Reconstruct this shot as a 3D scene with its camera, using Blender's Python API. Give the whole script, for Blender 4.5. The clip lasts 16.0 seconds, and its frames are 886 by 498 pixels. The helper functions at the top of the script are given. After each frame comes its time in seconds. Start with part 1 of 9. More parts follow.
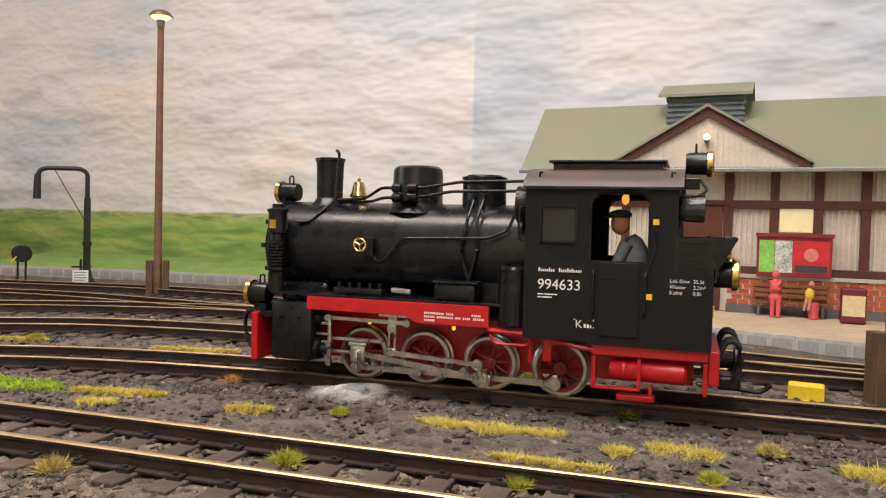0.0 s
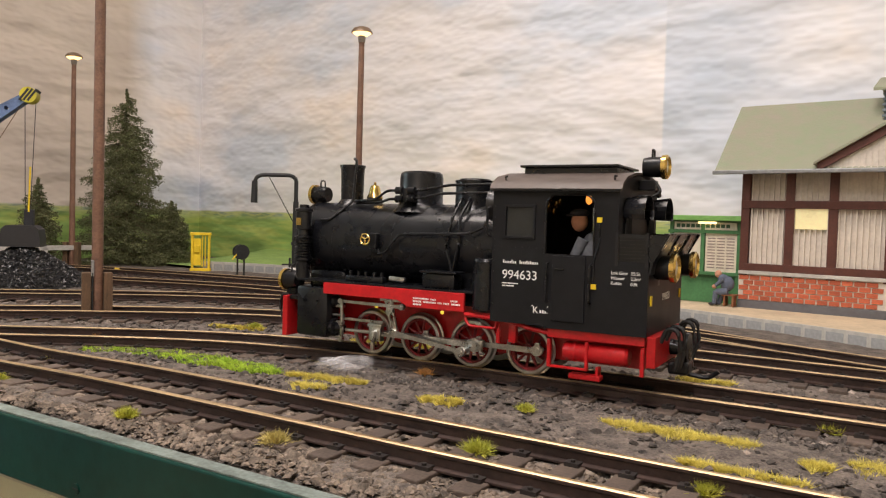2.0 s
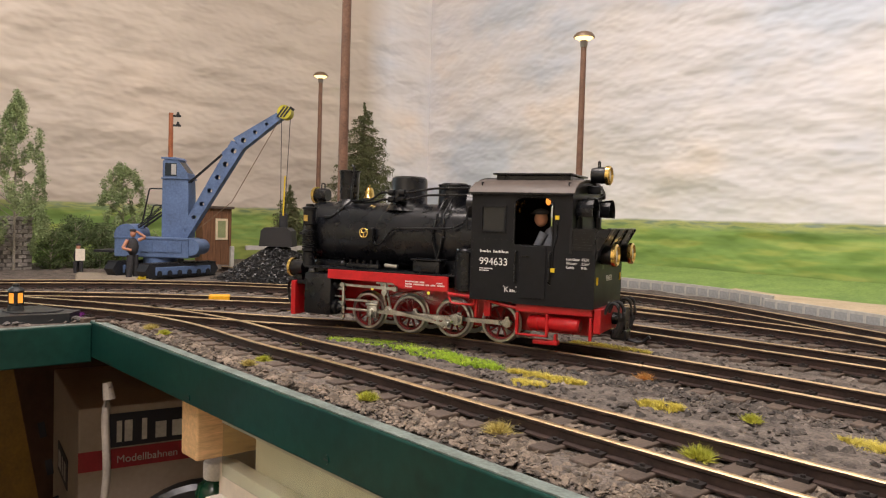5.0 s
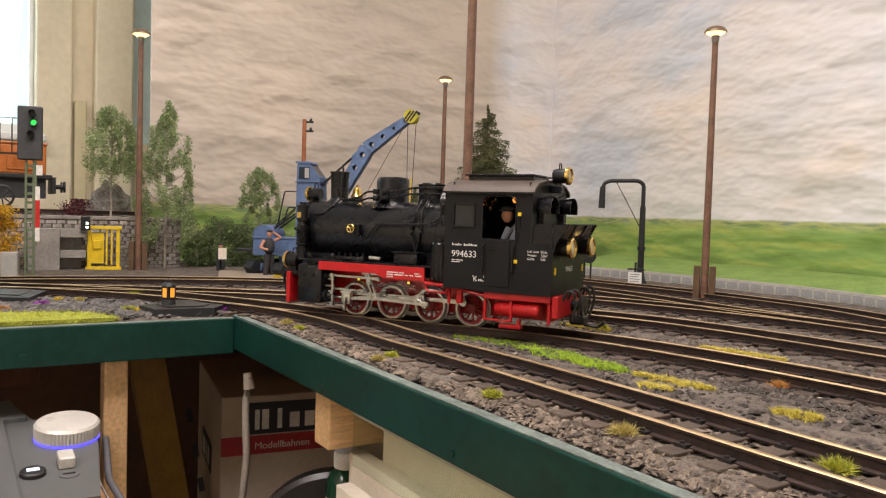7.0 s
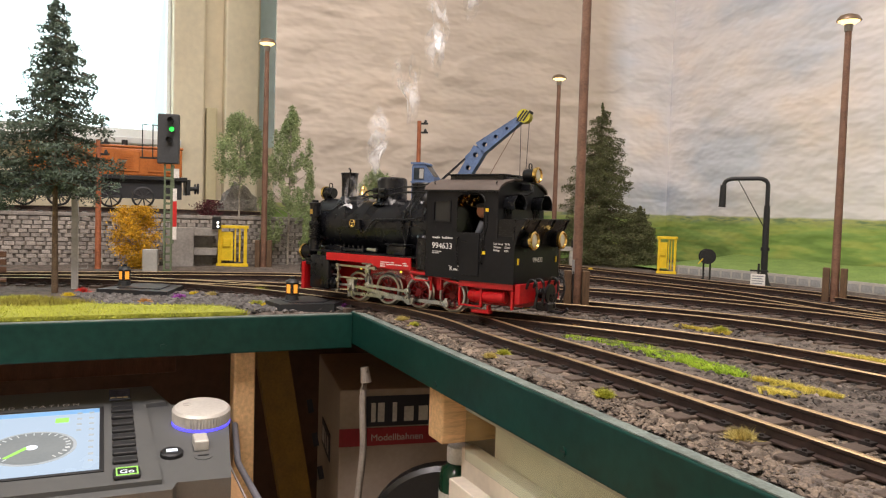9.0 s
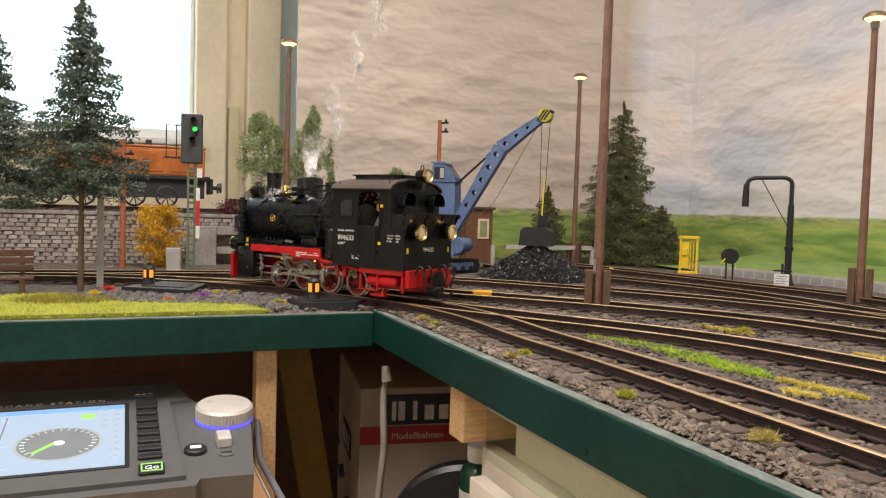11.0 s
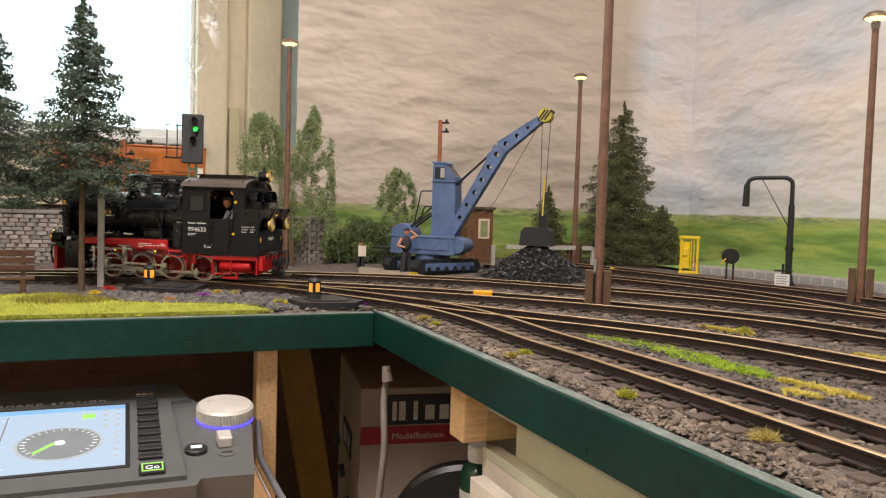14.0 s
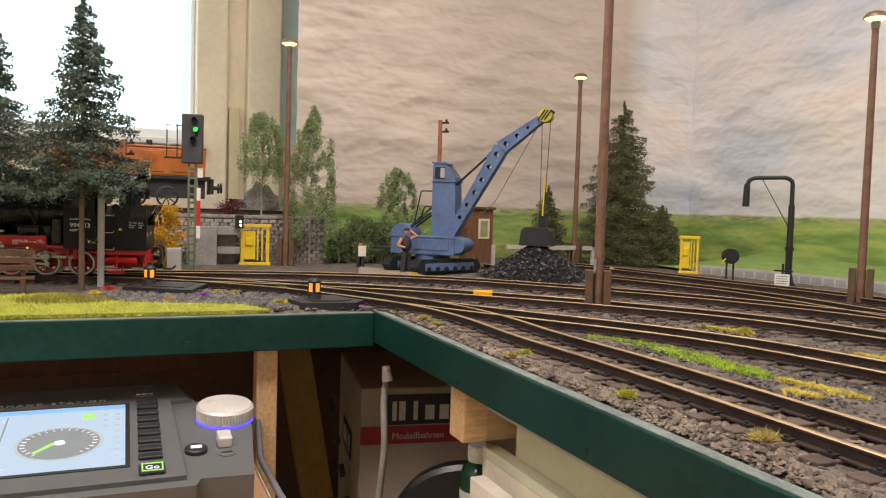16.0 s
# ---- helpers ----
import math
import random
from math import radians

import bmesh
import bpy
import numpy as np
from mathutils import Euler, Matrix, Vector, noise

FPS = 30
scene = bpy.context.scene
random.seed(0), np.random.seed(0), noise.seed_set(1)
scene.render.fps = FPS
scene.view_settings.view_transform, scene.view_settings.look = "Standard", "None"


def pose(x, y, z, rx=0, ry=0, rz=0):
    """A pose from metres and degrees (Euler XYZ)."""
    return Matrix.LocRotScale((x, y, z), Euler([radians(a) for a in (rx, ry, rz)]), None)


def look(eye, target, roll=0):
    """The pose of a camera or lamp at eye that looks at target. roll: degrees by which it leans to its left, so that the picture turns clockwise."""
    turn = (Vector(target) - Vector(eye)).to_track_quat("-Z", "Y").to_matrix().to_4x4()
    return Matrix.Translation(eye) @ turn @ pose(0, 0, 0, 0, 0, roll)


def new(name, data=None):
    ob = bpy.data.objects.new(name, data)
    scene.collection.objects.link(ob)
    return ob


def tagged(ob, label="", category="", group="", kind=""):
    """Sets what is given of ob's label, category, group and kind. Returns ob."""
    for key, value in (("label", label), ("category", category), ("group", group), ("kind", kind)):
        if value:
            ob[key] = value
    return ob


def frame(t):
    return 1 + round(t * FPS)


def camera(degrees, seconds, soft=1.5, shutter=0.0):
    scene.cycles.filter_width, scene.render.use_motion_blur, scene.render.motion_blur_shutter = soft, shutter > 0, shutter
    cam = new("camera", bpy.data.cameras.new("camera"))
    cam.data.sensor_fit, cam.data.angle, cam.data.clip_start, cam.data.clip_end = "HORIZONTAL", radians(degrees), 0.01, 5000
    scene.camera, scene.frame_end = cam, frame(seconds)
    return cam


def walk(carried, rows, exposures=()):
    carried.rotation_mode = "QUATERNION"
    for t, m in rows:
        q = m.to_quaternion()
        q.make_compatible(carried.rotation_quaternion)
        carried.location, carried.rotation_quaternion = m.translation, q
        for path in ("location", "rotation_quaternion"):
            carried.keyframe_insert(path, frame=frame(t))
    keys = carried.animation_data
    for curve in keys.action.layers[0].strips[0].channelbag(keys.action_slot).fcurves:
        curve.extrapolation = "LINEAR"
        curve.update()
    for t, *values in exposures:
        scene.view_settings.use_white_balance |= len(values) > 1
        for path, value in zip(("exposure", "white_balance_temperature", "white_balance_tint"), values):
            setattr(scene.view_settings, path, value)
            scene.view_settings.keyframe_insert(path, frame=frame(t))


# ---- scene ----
CAM = camera(60.50, 16.0, soft=1.2)
PATH = [
    (0, 0.8353, -0.2394, 0.1237, 18.032, -1.856, -1.455),
    (0.5, 0.8359, -0.2435, 0.1240, 21.569, -1.916, -1.529),
    (1, 0.8367, -0.2472, 0.1244, 25.156, -1.978, -1.578),
    (1.5, 0.8379, -0.2513, 0.1241, 28.741, -1.994, -1.613),
    (2, 0.8393, -0.2549, 0.1241, 31.831, -2.054, -1.655),
    (2.5, 0.8405, -0.2572, 0.1245, 34.688, -2.136, -1.629),
    (3, 0.8412, -0.2589, 0.1244, 37.477, -2.160, -1.683),
    (3.5, 0.8428, -0.2630, 0.1245, 40.390, -2.191, -1.717),
    (4, 0.8457, -0.2664, 0.1245, 43.178, -2.215, -1.739),
    (6.5, 0.8536, -0.2752, 0.1241, 55.078, -2.408, -1.758),
    (7, 0.8555, -0.2776, 0.1238, 57.370, -2.441, -1.760),
    (7.5, 0.8571, -0.2786, 0.1237, 59.759, -2.519, -1.737),
    (8, 0.8599, -0.2796, 0.1237, 62.183, -2.590, -1.741),
    (8.5, 0.8624, -0.2817, 0.1243, 64.297, -2.685, -1.674),
    (9, 0.8637, -0.2827, 0.1243, 65.825, -2.749, -1.680),
    (9.5, 0.8640, -0.2838, 0.1243, 66.722, -2.785, -1.701),
    (12, 0.8649, -0.2846, 0.1246, 67.356, -2.864, -1.720),
    (16, 0.8649, -0.2846, 0.1246, 67.356, -2.864, -1.720),
]
walk(CAM, [(t, pose(x, y, z, 90 + p, r, w)) for t, x, y, z, w, p, r in PATH],
     exposures=[(0, -0.16), (3.5, -0.10), (7, -0.04), (16, -0.06)])

# ---- light ----
world = bpy.data.worlds.new("world")
scene.world = world
world.use_nodes = True
sky = world.node_tree.nodes.new("ShaderNodeTexSky")
sky.sky_type, sky.sun_disc, sky.sun_elevation, sky.sun_rotation = "NISHITA", False, radians(35), radians(250)
world.node_tree.links.new(sky.outputs[0], world.node_tree.nodes["Background"].inputs[0])
world.node_tree.nodes["Background"].inputs[1].default_value = 0.12


def area_lamp(name, eye, target, sx, sy, watts, colour):
    data = bpy.data.lights.new(name, "AREA")
    data.shape, data.size, data.size_y, data.energy, data.color = "RECTANGLE", sx, sy, watts, colour
    ob = new(name, data)
    ob.matrix_world = look(eye, target)
    return ob


area_lamp("ceiling_lamp_light", (0.85, -1.05, 1.58), (0.85, -1.04, 0), 0.35, 1.2, 35.0, (1.0, 0.895, 0.885))
area_lamp("ceiling_lamp_light", (0.38, 0.0, 1.58), (0.38, 0.01, 0), 1.2, 0.35, 29.0, (1.0, 0.87, 0.80))
area_lamp("window_light", (-1.70, -0.55, 0.75), (0.5, -0.1, 0.1), 0.9, 0.9, 6.0, (0.80, 0.94, 1.0))

# ---- materials ----
MATS = {}


def mat(name, colour, rough=0.6, metal=0.0, var=0.12, scale=40.0, bump=0.0, bscale=200.0, colour2=None, rand=0.0,
        emit=None, strength=0.0, stretch=(1, 1, 1), spec=0.5, detail=5.0, coat=0.0):
    """Painted or natural surface: two scales of tone variation, rough variation and fine relief, in metres."""
    if name in MATS:
        return MATS[name]
    m = bpy.data.materials.new(name)
    m.use_nodes = True
    nt = m.node_tree
    b = nt.nodes["Principled BSDF"]
    L = nt.links.new
    co = nt.nodes.new("ShaderNodeTexCoord")
    mp = nt.nodes.new("ShaderNodeMapping")
    mp.inputs["Scale"].default_value = stretch
    L(co.outputs["Object"], mp.inputs[0])
    n1 = nt.nodes.new("ShaderNodeTexNoise")
    n1.inputs["Scale"].default_value, n1.inputs["Detail"].default_value = scale, detail
    L(mp.outputs[0], n1.inputs[0])
    n2 = nt.nodes.new("ShaderNodeTexNoise")
    n2.inputs["Scale"].default_value, n2.inputs["Detail"].default_value = scale * 7, 3
    L(mp.outputs[0], n2.inputs[0])
    add = nt.nodes.new("ShaderNodeMath")
    add.operation = "MULTIPLY_ADD"
    L(n2.outputs[0], add.inputs[0])
    add.inputs[1].default_value = 0.45
    sc = nt.nodes.new("ShaderNodeMath")
    sc.operation = "MULTIPLY"
    L(n1.outputs[0], sc.inputs[0])
    sc.inputs[1].default_value = 0.55
    L(sc.outputs[0], add.inputs[2])
    ramp = nt.nodes.new("ShaderNodeValToRGB")
    c2 = colour2 if colour2 else tuple(min(1, c * (1 + 2.2 * var) + var * 0.01) for c in colour)
    c1 = tuple(c * (1 - 1.6 * var) for c in colour) if not colour2 else colour
    ramp.color_ramp.elements[0].position, ramp.color_ramp.elements[1].position = 0.33, 0.67
    ramp.color_ramp.elements[0].color, ramp.color_ramp.elements[1].color = (*c1, 1), (*c2, 1)
    L(add.outputs[0], ramp.inputs[0])
    out = ramp.outputs[0]
    if rand > 0:
        info = nt.nodes.new("ShaderNodeObjectInfo")
        geo = nt.nodes.new("ShaderNodeNewGeometry")
        s2 = nt.nodes.new("ShaderNodeMath")
        L(info.outputs["Random"], s2.inputs[0])
        L(geo.outputs["Random Per Island"], s2.inputs[1])
        fr = nt.nodes.new("ShaderNodeMath")
        fr.operation = "FRACT"
        L(s2.outputs[0], fr.inputs[0])
        mr = nt.nodes.new("ShaderNodeMapRange")
        mr.inputs["To Min"].default_value, mr.inputs["To Max"].default_value = 1 - rand, 1 + rand
        L(fr.outputs[0], mr.inputs[0])
        hsv = nt.nodes.new("ShaderNodeHueSaturation")
        L(mr.outputs[0], hsv.inputs["Value"])
        L(out, hsv.inputs["Color"])
        out = hsv.outputs[0]
    L(out, b.inputs["Base Color"])
    rr = nt.nodes.new("ShaderNodeMapRange")
    rr.inputs["To Min"].default_value, rr.inputs["To Max"].default_value = max(0.03, rough - 0.1), min(1, rough + 0.1)
    L(n1.outputs[0], rr.inputs[0])
    L(rr.outputs[0], b.inputs["Roughness"])
    b.inputs["Metallic"].default_value = metal
    b.inputs["Specular IOR Level"].default_value = spec
    b.inputs["Coat Weight"].default_value = coat
    if bump > 0:
        nb = nt.nodes.new("ShaderNodeTexNoise")
        nb.inputs["Scale"].default_value, nb.inputs["Detail"].default_value = bscale, 4
        L(mp.outputs[0], nb.inputs[0])
        bp = nt.nodes.new("ShaderNodeBump")
        bp.inputs["Strength"].default_value, bp.inputs["Distance"].default_value = 1.0, bump
        L(nb.outputs[0], bp.inputs["Height"])
        L(bp.outputs[0], b.inputs["Normal"])
    if emit:
        b.inputs["Emission Color"].default_value, b.inputs["Emission Strength"].default_value = (*emit, 1), strength
    MATS[name] = m
    return m


def glass(name, tint=(0.9, 0.95, 0.95)):
    if name not in MATS:
        m = bpy.data.materials.new(name)
        m.use_nodes = True
        b = m.node_tree.nodes["Principled BSDF"]
        b.inputs["Base Color"].default_value = (*tint, 1)
        b.inputs["Transmission Weight"].default_value, b.inputs["Roughness"].default_value, b.inputs["IOR"].default_value = 1, 0.05, 1.1
        MATS[name] = m
    return MATS[name]


LOCO_BLACK = mat("satin_black_paint", (0.0055, 0.0060, 0.0080), 0.28, var=0.12, scale=60, spec=0.42, bump=0.00002, bscale=900)
LOCO_GREY = mat("cab_grey_paint", (0.0095, 0.0100, 0.0120), 0.42, var=0.08, scale=30, spec=0.22)
ROOF_GREY = mat("cab_roof_paint", (0.075, 0.058, 0.050), 0.5, var=0.1, scale=30)
RED = mat("signal_red_paint", (0.46, 0.008, 0.012), 0.34, var=0.12, scale=50)
WHEEL_RED = mat("wheel_red_paint", (0.17, 0.008, 0.011), 0.5, var=0.2, scale=60)
STEEL = mat("bright_steel", (0.55, 0.55, 0.54), 0.32, 1.0, var=0.12, scale=120)
ROD = mat("rod_steel", (0.52, 0.52, 0.51), 0.30, 1.0, var=0.22, scale=120)
BRASS = mat("polished_brass", (0.78, 0.55, 0.18), 0.22, 1.0, var=0.1, scale=90)
WHITE = mat("lettering_white", (0.82, 0.82, 0.80), 0.6, var=0.03)
YELLOW = mat("signal_yellow_paint", (0.78, 0.56, 0.02), 0.5, var=0.08, scale=60)
RUBBER = mat("black_rubber", (0.012, 0.012, 0.012), 0.6, var=0.1)
LENS = mat("lamp_lens", (0.75, 0.72, 0.6), 0.15, var=0.05)
FASCIA_GREEN = mat("dark_green_gloss_paint", (0.0045, 0.034, 0.027), 0.34, var=0.18, scale=14, spec=0.24, bump=0.00008, bscale=160)
FASCIA_EDGE = mat("worn_edge_paint", (0.13, 0.16, 0.145), 0.6, var=0.3, scale=60)
RAIL_SIDE = mat("rusty_rail", (0.034, 0.019, 0.015), 0.6, 0.2, var=0.3, scale=60)
RAIL_TOP = mat("polished_brass_railhead", (0.56, 0.42, 0.25), 0.46, 1.0, var=0.12, scale=40, stretch=(0.2, 1, 1))
SLEEPER = mat("weathered_sleeper", (0.085, 0.062, 0.048), 0.8, var=0.25, scale=80, rand=0.25, bump=0.0002, bscale=500)
STONE = mat("ballast_stone", (0.038, 0.031, 0.024), 0.85, colour2=(0.23, 0.182, 0.140), scale=110, rand=0.5, bump=0.0003, bscale=700)
CHAIR = mat("black_rail_chair", (0.016, 0.012, 0.011), 0.6, var=0.2, scale=80)
GROUND = mat("ash_and_gravel_ground", (0.030, 0.025, 0.022), 0.95, colour2=(0.225, 0.188, 0.160), scale=75, bump=0.0024, bscale=560)
WOOD_RAW = mat("raw_pine", (0.62, 0.40, 0.20), 0.55, var=0.16, scale=18, stretch=(1, 12, 12))
POST_BROWN = mat("brown_lamp_post", (0.16, 0.085, 0.055), 0.6, var=0.22, scale=60)
POST_WOOD = mat("tarred_wood_baulk", (0.10, 0.058, 0.030), 0.75, var=0.25, scale=50, stretch=(8, 8, 1), bump=0.0002, bscale=300)

# ---- mesh helpers ----


def part(name, bm, material, parent=None, label="", smooth=False):
    me = bpy.data.meshes.new(name)
    bmesh.ops.recalc_face_normals(bm, faces=bm.faces)
    bm.to_mesh(me)
    bm.free()
    for m in (material if isinstance(material, (list, tuple)) else [material]):
        me.materials.append(m)
    if smooth:
        me.shade_smooth()
        me.set_sharp_from_angle(angle=radians(smooth if smooth is not True else 40))
    ob = new(name, me)
    ob.parent = parent
    if label:
        tagged(ob, label)
    return ob


def thing(name, label, category, group="", kind="", m=None):
    ob = new(name)
    ob.empty_display_size = 0.01
    if m is not None:
        ob.matrix_world = m
    return tagged(ob, label, category, group, kind)


def box(bm, x0, x1, y0, y1, z0, z1, bevel=0.0, m=None, mi=0):
    vs = [bm.verts.new(p) for p in ((x0, y0, z0), (x1, y0, z0), (x1, y1, z0), (x0, y1, z0), (x0, y0, z1), (x1, y0, z1), (x1, y1, z1), (x0, y1, z1))]
    fs = [bm.faces.new([vs[i] for i in q]) for q in ((0, 3, 2, 1), (4, 5, 6, 7), (0, 1, 5, 4), (1, 2, 6, 5), (2, 3, 7, 6), (3, 0, 4, 7))]
    for f in fs:
        f.material_index = mi
    if m is not None:
        bmesh.ops.transform(bm, matrix=m, verts=vs)
    if bevel > 0:
        es = list({e for f in fs for e in f.edges})
        bmesh.ops.bevel(bm, geom=es, offset=bevel, segments=2, affect="EDGES", profile=0.5)
    return bm


def B(*a, **k):
    return box(bmesh.new(), *a, **k)


def cyl(bm, p0, p1, r0, r1=None, n=16, cap=True):
    p0, p1 = Vector(p0), Vector(p1)
    r1 = r0 if r1 is None else r1
    d = p1 - p0
    q = d.to_track_quat("Z", "Y").to_matrix()
    a = [bm.verts.new(p0 + q @ Vector((r0 * math.cos(t * math.tau / n), r0 * math.sin(t * math.tau / n), 0))) for t in range(n)]
    b = [bm.verts.new(p1 + q @ Vector((r1 * math.cos(t * math.tau / n), r1 * math.sin(t * math.tau / n), 0))) for t in range(n)]
    for i in range(n):
        bm.faces.new((a[i], a[(i + 1) % n], b[(i + 1) % n], b[i]))
    if cap:
        bm.faces.new(a[::-1])
        bm.faces.new(b)
    return bm


def C(*a, **k):
    return cyl(bmesh.new(), *a, **k)


def lathe(bm, prof, axis="z", n=24, at=(0, 0, 0)):
    """Turned shape from (radius, height) pairs along an axis; a profile that starts and ends off the axis closes on itself."""
    at = Vector(at)
    rings = []
    for r, h in prof:
        ring = []
        for i in range(n):
            c, s = r * math.cos(i * math.tau / n), r * math.sin(i * math.tau / n)
            ring.append(bm.verts.new(at + Vector({"z": (c, s, h), "x": (h, c, s), "y": (c, h, s)}[axis])))
        rings.append(ring)
    for a, b in zip(rings, rings[1:]):
        for i in range(n):
            bm.faces.new((a[i], a[(i + 1) % n], b[(i + 1) % n], b[i]))
    ends = prof[0][0] > 1e-6, prof[-1][0] > 1e-6
    if all(ends) and len(prof) > 2:
        for i in range(n):
            bm.faces.new((rings[-1][i], rings[-1][(i + 1) % n], rings[0][(i + 1) % n], rings[0][i]))
    else:
        for ring, open_end in ((rings[0], ends[0]), (rings[-1], ends[1])):
            if open_end and len(prof) > 2:
                bm.faces.new(ring)
    bmesh.ops.remove_doubles(bm, verts=rings[0] + rings[-1], dist=1e-7)
    return bm


def pipe(bm, pts, r, n=8):
    """A bent round bar through points, with the corners eased."""
    pts = [Vector(p) for p in pts]
    fine = [pts[0]]
    for a, b, c in zip(pts, pts[1:], pts[2:]):
        k = min((b - a).length, (c - b).length, 6 * r) * 0.45
        p, q = b + (a - b).normalized() * k, b + (c - b).normalized() * k
        fine += [p, (p + q + 2 * b) / 4, q]
    fine.append(pts[-1])
    rings = []
    for i, p in enumerate(fine):
        d = (fine[min(i + 1, len(fine) - 1)] - fine[max(i - 1, 0)]).normalized()
        q = d.to_track_quat("Z", "Y").to_matrix() if abs(d.z) < 0.99 else Matrix.Identity(3)
        rings.append([bm.verts.new(p + q @ Vector((r * math.cos(t * math.tau / n), r * math.sin(t * math.tau / n), 0))) for t in range(n)])
    for a, b in zip(rings, rings[1:]):
        off = min(range(n), key=lambda o: sum((a[i].co - b[(i + o) % n].co).length for i in range(n)))
        for i in range(n):
            bm.faces.new((a[i], a[(i + 1) % n], b[(i + 1 + off) % n], b[(i + off) % n]))
    bm.faces.new(rings[0])
    bm.faces.new(rings[-1])
    return bm


def prism(bm, outline, axis, lo, hi):
    """A flat outline of (a, b) pairs pushed along an axis: y takes (x, z), x takes (y, z), z takes (x, y)."""
    def at(a, b, h):
        return {"y": (a, h, b), "x": (h, a, b), "z": (a, b, h)}[axis]
    p = [bm.verts.new(at(a, b, lo)) for a, b in outline]
    q = [bm.verts.new(at(a, b, hi)) for a, b in outline]
    bm.faces.new(p)
    bm.faces.new(q[::-1])
    n = len(p)
    for i in range(n):
        bm.faces.new((p[i], p[(i + 1) % n], q[(i + 1) % n], q[i]))
    return bm


def P(*a):
    return prism(bmesh.new(), *a)


def writing(name, text, size, m, material, parent, label="", align="LEFT"):
    cu = bpy.data.curves.new(name, "FONT")
    cu.body, cu.size, cu.extrude, cu.align_x = text, size, 0.00012, align
    tmp = bpy.data.objects.new(name, cu)
    scene.collection.objects.link(tmp)
    dg = bpy.context.evaluated_depsgraph_get()
    me = bpy.data.meshes.new_from_object(tmp.evaluated_get(dg))
    bpy.data.objects.remove(tmp)
    bpy.data.curves.remove(cu)
    me.materials.clear()
    me.materials.append(material)
    ob = new(name, me)
    ob.parent = parent
    ob.matrix_local = m
    if label:
        tagged(ob, label)
    return ob


def spline(pts, step=0.01):
    """Evenly spaced points on a smooth curve through pts."""
    p = np.array(pts, float)
    p = np.vstack([2 * p[0] - p[1], p, 2 * p[-1] - p[-2]])
    out = []
    for i in range(1, len(p) - 2):
        n = max(2, int(np.linalg.norm(p[i + 1] - p[i]) / 0.004))
        t = np.linspace(0, 1, n, endpoint=False)[:, None]
        out.append(0.5 * (2 * p[i] + (p[i + 1] - p[i - 1]) * t + (2 * p[i - 1] - 5 * p[i] + 4 * p[i + 1] - p[i + 2]) * t ** 2
                          + (3 * p[i] - p[i - 1] - 3 * p[i + 1] + p[i + 2]) * t ** 3))
    out = np.vstack(out + [p[-2:-1]])
    s = np.concatenate([[0], np.cumsum(np.linalg.norm(np.diff(out, axis=0), axis=1))])
    q = np.arange(0, s[-1], step)
    return np.stack([np.interp(q, s, out[:, k]) for k in range(out.shape[1])], 1)


def sweep(bm, line, prof, offset=0.0, mi=lambda k: 0):
    """A profile of (side, height) pairs drawn along a plan line, offset to its left."""
    d = np.gradient(line, axis=0)
    d /= np.linalg.norm(d, axis=1)[:, None]
    nrm = np.stack([-d[:, 1], d[:, 0]], 1)
    rings = [[bm.verts.new((*(p + v * (offset + a)), b)) for a, b in prof] for p, v in zip(line, nrm)]
    n = len(prof)
    for r, s in zip(rings, rings[1:]):
        for k in range(n):
            f = bm.faces.new((r[k], r[(k + 1) % n], s[(k + 1) % n], s[k]))
            f.material_index = mi(k)
    bm.faces.new(rings[0])
    bm.faces.new(rings[-1])
    return bm


def cloud(name, verts, faces, material, label, category, kind="stuff", smooth=False):
    me = bpy.data.meshes.new(name)
    me.from_pydata(verts, [], faces)
    me.materials.append(material)
    if smooth:
        me.shade_smooth()
    return tagged(new(name, me), label, category, "", kind)


